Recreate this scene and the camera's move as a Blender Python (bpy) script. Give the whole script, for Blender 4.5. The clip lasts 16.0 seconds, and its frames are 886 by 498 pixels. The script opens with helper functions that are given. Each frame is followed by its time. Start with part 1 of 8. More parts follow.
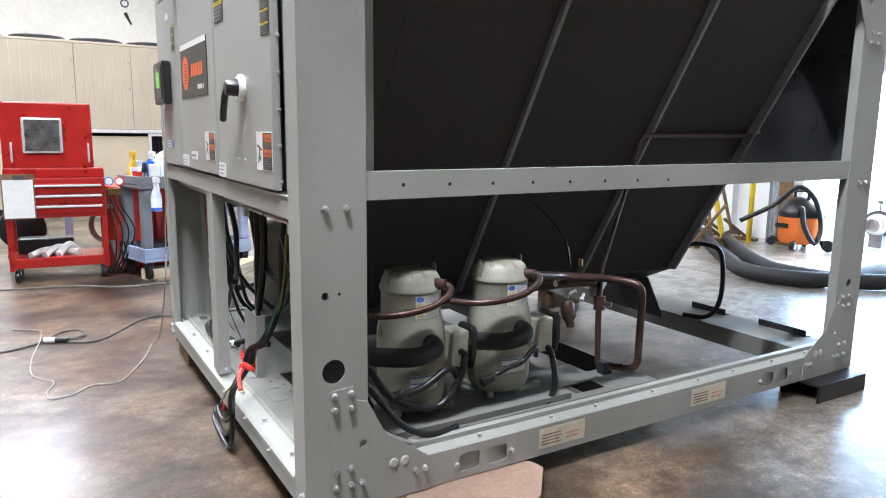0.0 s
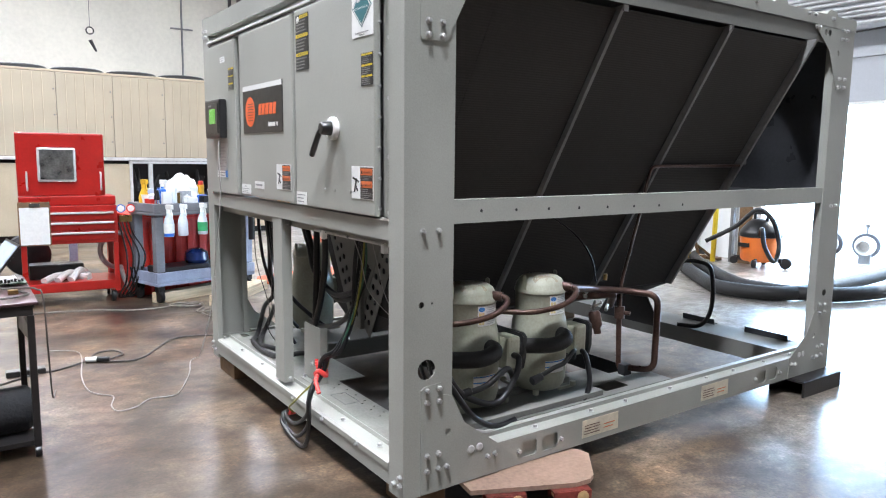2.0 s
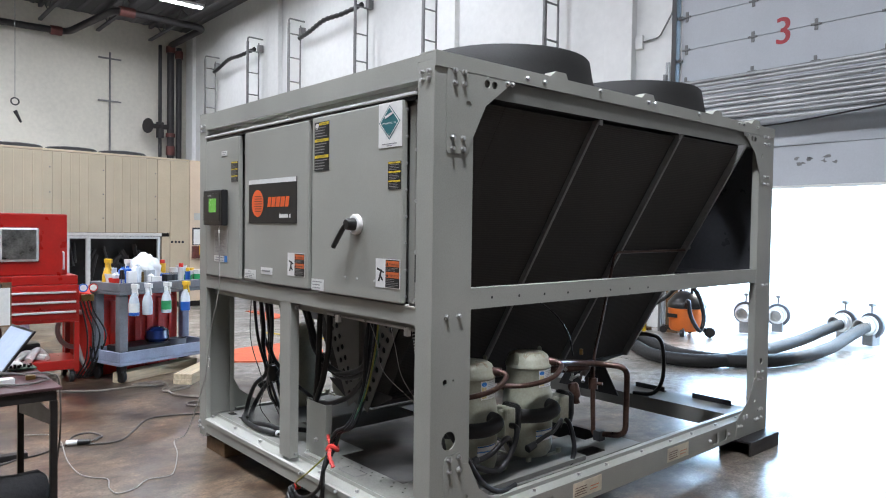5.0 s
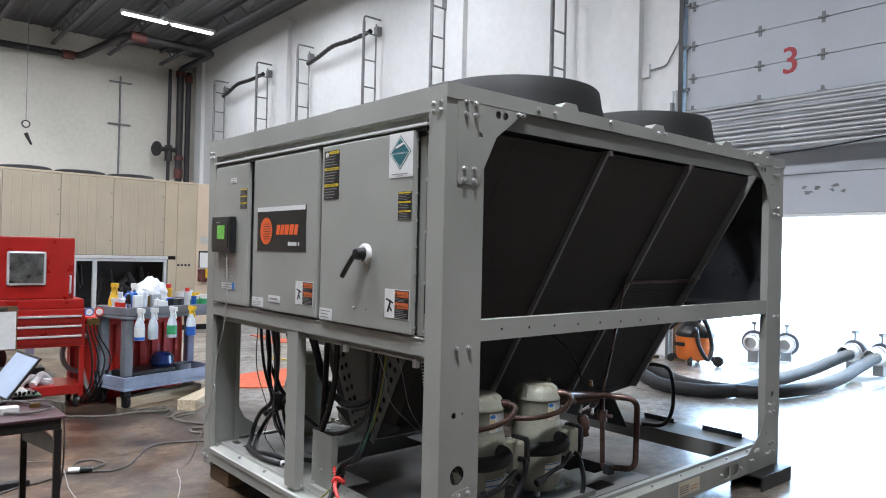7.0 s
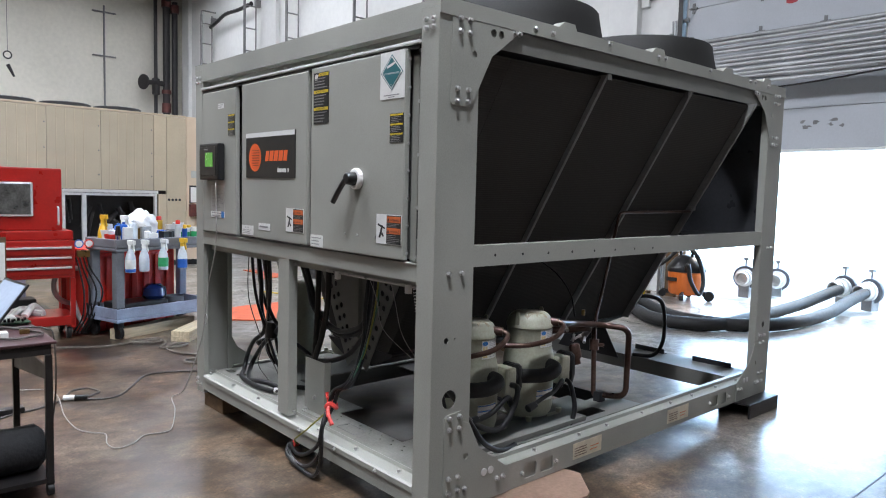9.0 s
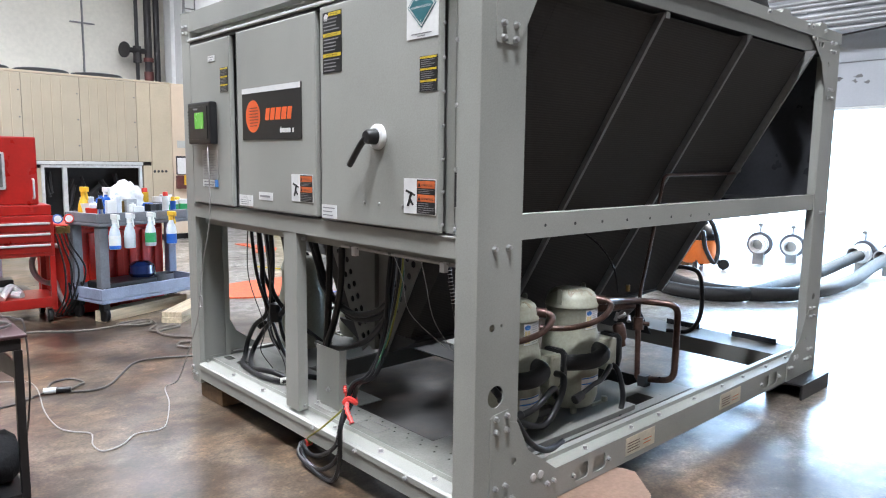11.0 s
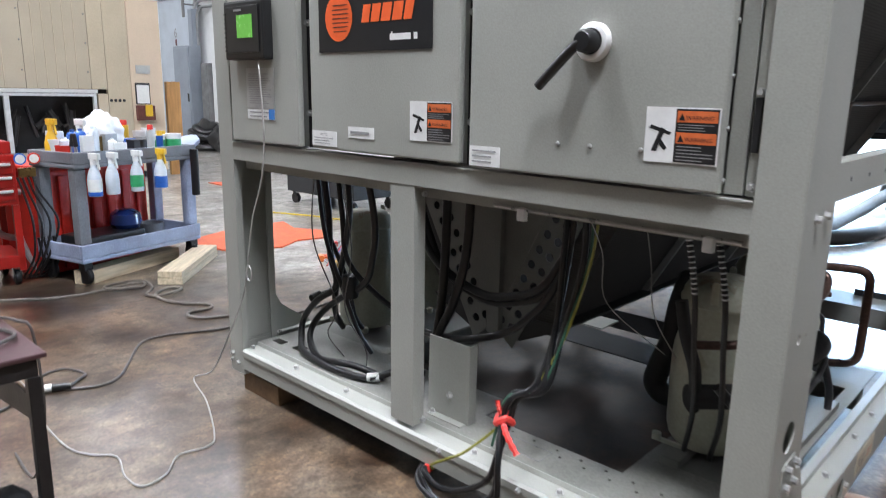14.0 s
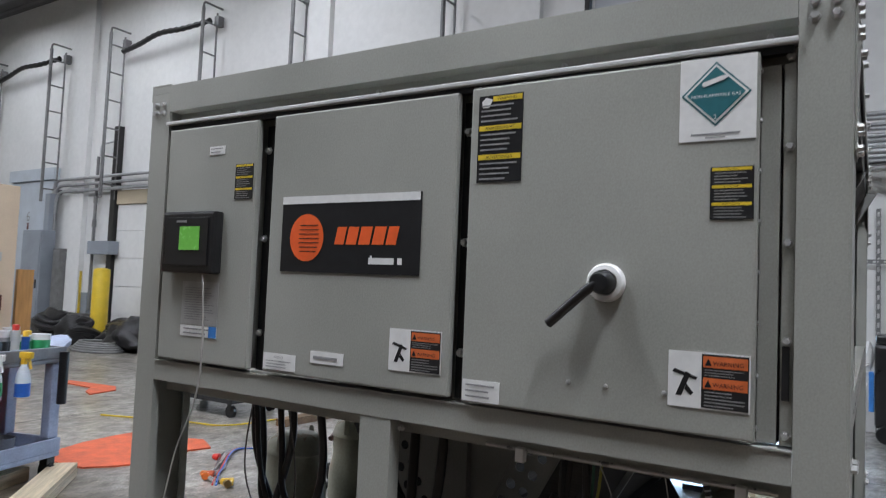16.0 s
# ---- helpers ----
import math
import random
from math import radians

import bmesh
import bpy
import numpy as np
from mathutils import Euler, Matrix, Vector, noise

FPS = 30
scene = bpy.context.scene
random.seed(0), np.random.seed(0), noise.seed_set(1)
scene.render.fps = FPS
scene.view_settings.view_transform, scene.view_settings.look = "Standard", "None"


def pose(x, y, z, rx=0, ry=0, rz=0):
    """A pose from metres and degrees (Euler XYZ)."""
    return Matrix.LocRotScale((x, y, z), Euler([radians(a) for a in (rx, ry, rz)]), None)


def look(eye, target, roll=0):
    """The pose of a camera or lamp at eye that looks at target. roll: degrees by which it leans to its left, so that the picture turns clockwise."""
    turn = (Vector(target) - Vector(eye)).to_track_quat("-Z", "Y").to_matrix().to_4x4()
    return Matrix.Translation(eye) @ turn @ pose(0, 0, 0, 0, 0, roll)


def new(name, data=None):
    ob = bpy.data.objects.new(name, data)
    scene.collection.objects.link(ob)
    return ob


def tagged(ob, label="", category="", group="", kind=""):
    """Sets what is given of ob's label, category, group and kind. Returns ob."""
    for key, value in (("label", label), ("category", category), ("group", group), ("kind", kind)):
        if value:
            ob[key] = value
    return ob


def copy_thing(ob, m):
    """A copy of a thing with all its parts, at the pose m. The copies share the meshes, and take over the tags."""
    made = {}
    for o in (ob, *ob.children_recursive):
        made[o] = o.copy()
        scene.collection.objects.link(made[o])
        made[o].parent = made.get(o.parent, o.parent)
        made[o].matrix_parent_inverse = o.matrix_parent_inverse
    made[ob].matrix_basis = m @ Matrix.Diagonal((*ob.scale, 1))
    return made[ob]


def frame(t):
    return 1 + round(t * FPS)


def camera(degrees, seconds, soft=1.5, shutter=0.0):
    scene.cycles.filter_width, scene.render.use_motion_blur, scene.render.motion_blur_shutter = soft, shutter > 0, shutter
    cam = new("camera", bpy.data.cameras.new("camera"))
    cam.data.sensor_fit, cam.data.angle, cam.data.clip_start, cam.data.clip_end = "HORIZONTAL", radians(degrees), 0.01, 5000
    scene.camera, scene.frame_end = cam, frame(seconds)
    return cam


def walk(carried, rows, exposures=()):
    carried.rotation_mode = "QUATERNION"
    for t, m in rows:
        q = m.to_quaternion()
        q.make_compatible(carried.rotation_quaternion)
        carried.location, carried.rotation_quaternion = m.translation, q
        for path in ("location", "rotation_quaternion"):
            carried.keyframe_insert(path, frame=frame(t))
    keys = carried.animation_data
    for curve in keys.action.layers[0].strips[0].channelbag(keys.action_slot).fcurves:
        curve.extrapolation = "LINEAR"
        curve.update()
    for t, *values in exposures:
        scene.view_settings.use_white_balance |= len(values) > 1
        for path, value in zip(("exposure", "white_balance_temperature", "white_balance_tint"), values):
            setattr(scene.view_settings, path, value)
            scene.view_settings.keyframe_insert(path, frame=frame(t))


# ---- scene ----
cam = camera(65.0, 16.0, soft=1.0, shutter=0.4)
PATH = [
    (0, (-0.654, -1.781, 1.232), (0.36, -0.086, 0.912), 0.8),
    (0.5, (-0.744, -1.86, 1.236), (0.26, -0.166, 0.886), 1.0),
    (1, (-0.916, -1.845, 1.242), (0.144, -0.179, 0.921), -0.0),
    (1.5, (-1.072, -1.824, 1.245), (0.049, -0.193, 0.953), 0.5),
    (2, (-1.216, -1.88, 1.258), (-0.082, -0.251, 1.009), 0.7),
    (2.5, (-1.383, -1.912, 1.282), (-0.236, -0.286, 1.083), 1.1),
    (3, (-1.567, -1.884, 1.306), (-0.345, -0.311, 1.122), 0.1),
    (3.5, (-1.668, -1.893, 1.304), (-0.398, -0.361, 1.107), 0.2),
    (4, (-1.709, -1.907, 1.331), (-0.404, -0.398, 1.187), 0.5),
    (4.5, (-1.726, -1.912, 1.344), (-0.419, -0.401, 1.25), 0.8),
    (4.7, (-1.722, -1.916, 1.349), (-0.406, -0.412, 1.275), 0.8),
    (6.8, (-1.708, -1.881, 1.348), (-0.403, -0.367, 1.37), 1.5),
    (7, (-1.72, -1.886, 1.377), (-0.409, -0.375, 1.397), 1.3),
    (7.5, (-1.705, -1.878, 1.374), (-0.368, -0.39, 1.391), 1.9),
    (8, (-1.687, -1.865, 1.356), (-0.348, -0.38, 1.312), 1.6),
    (8.5, (-1.679, -1.851, 1.342), (-0.353, -0.358, 1.238), 1.5),
    (9, (-1.684, -1.851, 1.321), (-0.36, -0.36, 1.166), 1.5),
    (9.2, (-1.679, -1.85, 1.314), (-0.354, -0.362, 1.143), 1.6),
    (11.3, (-1.516, -1.27, 1.279), (-0.161, 0.175, 1.004), 0.4),
    (11.5, (-1.525, -1.172, 1.274), (-0.155, 0.247, 0.942), 0.3),
    (12, (-1.463, -0.955, 1.252), (-0.087, 0.443, 0.859), 1.5),
    (12.5, (-1.397, -0.793, 1.23), (-0.054, 0.621, 0.785), 2.3),
    (13, (-1.482, -0.608, 1.233), (-0.068, 0.744, 0.816), 1.2),
    (13.5, (-1.531, -0.464, 1.217), (-0.087, 0.838, 0.75), 1.7),
    (14, (-1.454, -0.311, 1.254), (-0.029, 1.025, 0.824), 0.9),
    (14.5, (-1.41, -0.165, 1.257), (0.088, 1.134, 0.998), 1.1),
    (15, (-1.4, -0.105, 1.299), (0.12, 1.187, 1.148), 1.4),
    (15.5, (-1.493, -0.012, 1.318), (0.132, 1.154, 1.329), 1.5),
    (16, (-1.569, 0.048, 1.347), (0.126, 1.104, 1.465), 2.3),
]
walk(cam, [(t, look(eye, target, roll)) for t, eye, target, roll in PATH], exposures=[(0, 0.87), (3.4, 0.9), (4.0, 0.62), (4.7, 0.35), (7, 0.2), (9, 0.18), (10.5, 0.5), (11.4, 0.76), (12.4, 0.58), (13.5, 0.47), (14.7, 0.46), (15.1, 0.42), (15.5, 0.12), (16, -0.27)])

# ---- world, sun, lamps ----
world = bpy.data.worlds.new("world")
scene.world = world
world.use_nodes = True
wn = world.node_tree
sky = wn.nodes.new("ShaderNodeTexSky")
sky.sky_type = "NISHITA"
sky.sun_disc = False
sky.sun_elevation, sky.sun_rotation = radians(48), radians(75)
wn.links.new(sky.outputs[0], wn.nodes["Background"].inputs[0])
wn.nodes["Background"].inputs[1].default_value = 0.12

sun_data = bpy.data.lights.new("sun", "SUN")
sun_data.energy, sun_data.angle, sun_data.color = 4.0, radians(0.5), (1.0, 0.96, 0.9)
sun = new("sun", sun_data)
sun.matrix_world = look((20, -5, 24), (0, 0, 0))

XW, YW, ZC = 7.4, 21.8, 8.0        # door wall, far wall, roof deck
XS, YS = -15.0, -19.0               # the walls behind the camera
LAMP_ROWS = (17.2, 12.55, 7.9, 3.25, -1.4, -6.05)
LAMP_X = (-5.6, -1.3, 4.87)
# the x = -5.6 column and y = -6.05 row are unseen, added as fill
for ly in LAMP_ROWS:
    for lx in LAMP_X:
        if lx > 4 and ly < 5:
            continue
        # powers differ from lamp to lamp only to balance the brightness
        d = bpy.data.lights.new("tube_lamp", "AREA")
        d.shape, d.size, d.size_y, d.energy, d.color = "RECTANGLE", 2.2, 0.25, {-5.6: 50 if ly > 5 else 9, -1.3: {7.9: 400, 3.25: 420, -1.4: 620, -6.05: 60}.get(ly, 300), 4.87: 110}[lx], (0.88, 0.92, 1.02)
        lamp = new("tube_lamp", d)
        lamp.matrix_world = pose(lx - (0.3 if ly < 5 else 0), ly, 7.44)

# ---- materials ----


def mat(name, color, rough=0.5, metal=0.0, scale=8.0, vary=0.12, bump=0.05, fine=60.0, coat=0.0, emit=0.0, tint=None, stretch=(1, 1, 1), per_piece=0.0):
    """Principled paint or metal with two scales of variation, worn gloss and fine relief."""
    m = bpy.data.materials.new(name)
    m.use_nodes = True
    n, l = m.node_tree.nodes, m.node_tree.links
    b = n["Principled BSDF"]
    tc = n.new("ShaderNodeTexCoord")
    mp = n.new("ShaderNodeMapping")
    mp.inputs["Scale"].default_value = stretch
    l.new(tc.outputs["Object"], mp.inputs[0])
    big, small = n.new("ShaderNodeTexNoise"), n.new("ShaderNodeTexNoise")
    big.inputs["Scale"].default_value, big.inputs["Detail"].default_value = scale, 4
    small.inputs["Scale"].default_value, small.inputs["Detail"].default_value = fine, 3
    l.new(mp.outputs[0], big.inputs["Vector"])
    l.new(mp.outputs[0], small.inputs["Vector"])
    mix = n.new("ShaderNodeMix")
    mix.data_type = "FLOAT"
    mix.inputs[0].default_value = 0.35
    l.new(big.outputs["Fac"], mix.inputs[2])
    l.new(small.outputs["Fac"], mix.inputs[3])
    ramp = n.new("ShaderNodeValToRGB")
    dark = tint or tuple(c * (1 - vary * 1.6) for c in color)
    ramp.color_ramp.elements[0].color = (*dark, 1)
    ramp.color_ramp.elements[1].color = (*[min(1, c * (1 + vary)) for c in color], 1)
    ramp.color_ramp.elements[0].position, ramp.color_ramp.elements[1].position = 0.3, 0.65
    l.new(mix.outputs[0], ramp.inputs[0])
    out = ramp.outputs[0]
    if per_piece:
        info, hsv, mr = n.new("ShaderNodeObjectInfo"), n.new("ShaderNodeHueSaturation"), n.new("ShaderNodeMapRange")
        mr.inputs[3].default_value, mr.inputs[4].default_value = 1 - per_piece, 1 + per_piece
        l.new(info.outputs["Random"], mr.inputs[0])
        l.new(mr.outputs[0], hsv.inputs["Value"])
        l.new(out, hsv.inputs["Color"])
        out = hsv.outputs[0]
    l.new(out, b.inputs["Base Color"])
    rr = n.new("ShaderNodeMapRange")
    rr.inputs[3].default_value, rr.inputs[4].default_value = max(0.02, rough - 0.1), min(1, rough + 0.1)
    l.new(big.outputs["Fac"], rr.inputs[0])
    l.new(rr.outputs[0], b.inputs["Roughness"])
    b.inputs["Metallic"].default_value = metal
    b.inputs["Coat Weight"].default_value = coat
    if bump:
        bp = n.new("ShaderNodeBump")
        bp.inputs["Strength"].default_value, bp.inputs["Distance"].default_value = bump, 0.01
        l.new(small.outputs["Fac"], bp.inputs["Height"])
        l.new(bp.outputs[0], b.inputs["Normal"])
    if emit:
        b.inputs["Emission Color"].default_value = (*color, 1)
        b.inputs["Emission Strength"].default_value = emit
    return m


def wave_mat(name, c0, c1, rough, spacing, axis="Z", bump=0.6, metal=0.0):
    """Fine ribs: coil fins, corrugated sheet."""
    m = mat(name, c1, rough, metal, scale=2.5, vary=0.2, bump=0)
    n, l = m.node_tree.nodes, m.node_tree.links
    b = n["Principled BSDF"]
    tc, w, bp = n.new("ShaderNodeTexCoord"), n.new("ShaderNodeTexWave"), n.new("ShaderNodeBump")
    w.bands_direction = axis
    w.inputs["Scale"].default_value = 0.314 / spacing
    l.new(tc.outputs["Object"], w.inputs["Vector"])
    mixc = n.new("ShaderNodeMix")
    mixc.data_type = "RGBA"
    old = b.inputs["Base Color"].links[0].from_socket
    l.new(w.outputs["Fac"], mixc.inputs[0])
    mixc.inputs[6].default_value = (*c0, 1)
    l.new(old, mixc.inputs[7])
    l.new(mixc.outputs[2], b.inputs["Base Color"])
    bp.inputs["Strength"].default_value, bp.inputs["Distance"].default_value = bump, 0.004
    l.new(w.outputs["Fac"], bp.inputs["Height"])
    l.new(bp.outputs[0], b.inputs["Normal"])
    return m


def concrete():
    """Sealed, stained shop floor: brown-grey blotches, scuffs, worn gloss."""
    m = bpy.data.materials.new("sealed_concrete")
    m.use_nodes = True
    n, l = m.node_tree.nodes, m.node_tree.links
    b = n["Principled BSDF"]
    tc = n.new("ShaderNodeTexCoord")

    def noise_at(scale, detail=6, distort=0.0, stretch=None):
        t = n.new("ShaderNodeTexNoise")
        t.inputs["Scale"].default_value, t.inputs["Detail"].default_value, t.inputs["Distortion"].default_value = scale, detail, distort
        src = tc.outputs["Object"]
        if stretch:
            mp = n.new("ShaderNodeMapping")
            mp.inputs["Scale"].default_value = stretch
            mp.inputs["Rotation"].default_value = (0, 0, 0.6)
            l.new(src, mp.inputs[0])
            src = mp.outputs[0]
        l.new(src, t.inputs["Vector"])
        return t.outputs["Fac"]

    def ramp(src, stops):
        r = n.new("ShaderNodeValToRGB")
        e = r.color_ramp.elements
        while len(e) < len(stops):
            e.new(0.5)
        for el, (p, c) in zip(e, stops):
            el.position, el.color = p, (*c, 1)
        l.new(src, r.inputs[0])
        return r.outputs[0]

    def blend(mode, fac, a, c):
        x = n.new("ShaderNodeMix")
        x.data_type, x.blend_type = "RGBA", mode
        x.inputs[0].default_value = fac
        l.new(a, x.inputs[6])
        l.new(c, x.inputs[7])
        return x.outputs[2]
    base = ramp(noise_at(1.3, 10, 0.35), [(0.3, (0.018, 0.0115, 0.0075)), (0.45, (0.064, 0.044, 0.029)), (0.57, (0.13, 0.097, 0.069)), (0.72, (0.225, 0.183, 0.142))])
    rust = ramp(noise_at(2.6, 7, 0.4), [(0.45, (1, 1, 1)), (0.6, (1.1, 0.97, 0.84)), (0.75, (1.2, 0.95, 0.72))])
    blot = ramp(noise_at(6.0, 8, 0.3), [(0.32, (0.45, 0.42, 0.4)), (0.52, (1, 1, 1)), (0.75, (1.25, 1.22, 1.18))])
    scuff = ramp(noise_at(13.0, 6, 0.1, (0.8, 1.3, 1)), [(0.36, (0.66, 0.64, 0.62)), (0.5, (1, 1, 1)), (0.66, (1.25, 1.25, 1.25))])
    speck = ramp(noise_at(75.0, 4), [(0.33, (0.62, 0.6, 0.58)), (0.5, (1, 1, 1)), (0.68, (1.35, 1.32, 1.28))])
    # paler floor towards the dock door: daylight painted into the base colour
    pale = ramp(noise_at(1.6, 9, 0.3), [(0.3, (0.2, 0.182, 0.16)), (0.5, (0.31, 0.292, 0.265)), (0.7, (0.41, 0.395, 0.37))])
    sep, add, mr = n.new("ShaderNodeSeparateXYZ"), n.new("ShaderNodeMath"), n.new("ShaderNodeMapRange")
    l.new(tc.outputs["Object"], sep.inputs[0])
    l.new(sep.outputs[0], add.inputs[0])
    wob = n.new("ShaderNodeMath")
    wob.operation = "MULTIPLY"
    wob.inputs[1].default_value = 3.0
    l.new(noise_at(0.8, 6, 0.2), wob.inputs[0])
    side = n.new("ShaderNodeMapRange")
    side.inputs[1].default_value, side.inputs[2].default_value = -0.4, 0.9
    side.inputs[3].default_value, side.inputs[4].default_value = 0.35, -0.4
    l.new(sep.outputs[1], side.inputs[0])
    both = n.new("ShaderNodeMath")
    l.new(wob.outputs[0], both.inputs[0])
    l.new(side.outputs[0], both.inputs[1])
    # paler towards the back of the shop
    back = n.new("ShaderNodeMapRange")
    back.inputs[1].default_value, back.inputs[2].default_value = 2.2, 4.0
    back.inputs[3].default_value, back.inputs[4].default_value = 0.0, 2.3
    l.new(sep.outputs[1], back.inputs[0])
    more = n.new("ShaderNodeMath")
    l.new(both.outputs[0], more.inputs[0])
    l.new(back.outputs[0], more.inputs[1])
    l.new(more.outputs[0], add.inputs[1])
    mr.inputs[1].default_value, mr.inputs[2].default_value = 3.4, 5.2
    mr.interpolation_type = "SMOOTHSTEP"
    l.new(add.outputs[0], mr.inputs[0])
    # worn mixes the brown floor with that daylight-pale colour
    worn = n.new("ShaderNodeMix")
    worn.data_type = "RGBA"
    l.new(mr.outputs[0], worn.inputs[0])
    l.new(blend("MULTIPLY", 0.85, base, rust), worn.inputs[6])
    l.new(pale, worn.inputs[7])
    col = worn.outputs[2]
    col = blend("MULTIPLY", 0.8, col, blot)
    col = blend("MULTIPLY", 0.8, col, scuff)
    col = blend("MULTIPLY", 0.8, col, speck)
    flake = ramp(noise_at(26.0, 9, 0.9), [(0.4, (0.8, 0.78, 0.76)), (0.52, (1, 1, 1)), (0.6, (1.08, 1.07, 1.05)), (0.68, (1.6, 1.52, 1.42))])
    col = blend("MULTIPLY", 0.75, col, flake)
    # brown darkening under the chiller: its shade put into the floor colour
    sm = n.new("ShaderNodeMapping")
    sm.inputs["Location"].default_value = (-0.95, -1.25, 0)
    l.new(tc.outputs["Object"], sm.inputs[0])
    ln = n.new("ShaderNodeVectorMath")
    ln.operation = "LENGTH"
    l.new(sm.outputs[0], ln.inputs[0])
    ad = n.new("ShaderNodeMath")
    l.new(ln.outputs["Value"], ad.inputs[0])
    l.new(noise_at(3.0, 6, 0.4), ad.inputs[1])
    under_shade = ramp(ad.outputs[0], [(0.0, (0.24, 0.16, 0.1)), (0.5, (0.33, 0.22, 0.14)), (0.93, (0.42, 0.32, 0.24)), (1.0, (1, 1, 1))])
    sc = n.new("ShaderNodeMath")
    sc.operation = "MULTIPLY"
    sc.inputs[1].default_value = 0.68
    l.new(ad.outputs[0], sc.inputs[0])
    l.new(sc.outputs[0], under_shade.node.inputs[0])
    col = blend("MULTIPLY", 1.0, col, under_shade)
    l.new(col, b.inputs["Base Color"])
    b.inputs["Specular IOR Level"].default_value = 0.35
    b.inputs["Coat Weight"].default_value, b.inputs["Coat Roughness"].default_value = 0.6, 0.21
    rr = n.new("ShaderNodeMapRange")
    rr.inputs[1].default_value, rr.inputs[2].default_value = 0.3, 0.7
    rr.inputs[3].default_value, rr.inputs[4].default_value = 0.3, 0.55
    l.new(noise_at(2.2, 6, 0.8), rr.inputs[0])
    l.new(rr.outputs[0], b.inputs["Roughness"])
    bp = n.new("ShaderNodeBump")
    bp.inputs["Strength"].default_value, bp.inputs["Distance"].default_value = 0.12, 0.004
    l.new(noise_at(9.0, 5), bp.inputs["Height"])
    l.new(bp.outputs[0], b.inputs["Normal"])
    return m


FLOOR = concrete()
PAINT = mat("grey_green_paint", (0.338, 0.342, 0.307), 0.42, scale=1.6, vary=0.13, bump=0.015, fine=220)
# the machine paint again, darkened to stand for shade inside the frame
PAINT_SHADE = mat("grey_paint_inside", (0.175, 0.175, 0.16), 0.5, scale=4.0, vary=0.12, bump=0.05, fine=150)
GALV = mat("galvanised_sheet", (0.46, 0.46, 0.43), 0.38, 0.6, scale=6, vary=0.12, bump=0.04, fine=90)
STEEL = mat("bright_zinc_bolt", (0.5, 0.5, 0.49), 0.3, 0.5, scale=40, vary=0.1, bump=0)
BRIGHT = mat("bright_aluminium_trim", (0.66, 0.66, 0.65), 0.35, 0.35, scale=20, vary=0.08, bump=0)
RIBGREY = mat("grey_coil_strip", (0.24, 0.24, 0.23), 0.45, 0.2, scale=6, vary=0.15, bump=0.04)
CHROME = mat("chrome", (0.75, 0.75, 0.76), 0.12, 1.0, scale=20, vary=0.05, bump=0)
COIL = wave_mat("coil_fins", (0.033, 0.0302, 0.028), (0.046, 0.0421, 0.039), 0.8, 0.009, "Z", 0.25)
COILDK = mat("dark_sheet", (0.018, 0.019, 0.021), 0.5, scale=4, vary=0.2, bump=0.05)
SHROUD = mat("black_moulded_plastic", (0.011, 0.0105, 0.01), 0.7, scale=4, vary=0.35, bump=0.08, fine=120)
RUBBER = mat("black_rubber", (0.008, 0.008, 0.009), 0.36, scale=14, vary=0.3, bump=0.1, fine=160)
BLACKPL = mat("black_plastic", (0.016, 0.016, 0.017), 0.32, scale=10, vary=0.15, bump=0.03)
FOAM = mat("black_foam_insulation", (0.009, 0.009, 0.0095), 0.65, scale=25, vary=0.3, bump=0.25, fine=140)
PALEYEL = mat("pale_yellow_print", (0.72, 0.6, 0.3), 0.5, scale=8, vary=0.08, bump=0)
LABELGREY = mat("pale_grey_print", (0.42, 0.42, 0.43), 0.5, scale=8, vary=0.08, bump=0)
COMP = mat("compressor_paint", (0.36, 0.365, 0.29), 0.32, scale=7, vary=0.13, bump=0.03, fine=90, tint=(0.27, 0.265, 0.2))
RUSTCAP = mat("rust_stain", (0.21, 0.16, 0.105), 0.45, scale=18, vary=0.35, bump=0.06, fine=90, tint=(0.34, 0.34, 0.27))
COPPER = mat("oxidised_copper", (0.1, 0.058, 0.046), 0.33, 0.6, scale=12, vary=0.35, bump=0.08, fine=90)
BRASS = mat("brass", (0.3, 0.2, 0.08), 0.3, 0.9, scale=20, vary=0.15, bump=0)
WHITEP = mat("white_plastic", (0.75, 0.75, 0.73), 0.4, scale=10, vary=0.05, bump=0.02)
PAPER = mat("white_label_stock", (0.74, 0.74, 0.72), 0.5, scale=30, vary=0.04, bump=0)
INK = mat("black_label_ink", (0.014, 0.014, 0.015), 0.35, scale=30, vary=0.1, bump=0)
GREYINK = mat("grey_print", (0.26, 0.26, 0.26), 0.5, scale=30, vary=0.1, bump=0)
ORANGE = mat("orange_print", (0.85, 0.13, 0.03), 0.4, scale=30, vary=0.05, bump=0)
WARNOR = mat("warning_orange", (0.62, 0.14, 0.04), 0.45, scale=30, vary=0.08, bump=0)
YELLOW = mat("yellow_print", (0.68, 0.5, 0.03), 0.45, scale=30, vary=0.08, bump=0)
TEAL = mat("teal_print", (0.025, 0.14, 0.16), 0.4, scale=30, vary=0.08, bump=0)
CREAM = mat("aged_label_stock", (0.68, 0.62, 0.48), 0.55, scale=25, vary=0.12, bump=0)
BLUEP = mat("blue_print", (0.04, 0.2, 0.55), 0.4, scale=30, vary=0.1, bump=0)
LCD = mat("lit_green_screen", (0.16, 0.5, 0.08), 0.25, scale=30, vary=0.05, bump=0, emit=0.1)
RED = mat("red_enamel", (0.36, 0.013, 0.01), 0.3, scale=5, vary=0.12, bump=0.02, coat=0.2)
REDPL = mat("red_plastic", (0.62, 0.03, 0.018), 0.4, scale=6, vary=0.15, bump=0.04)
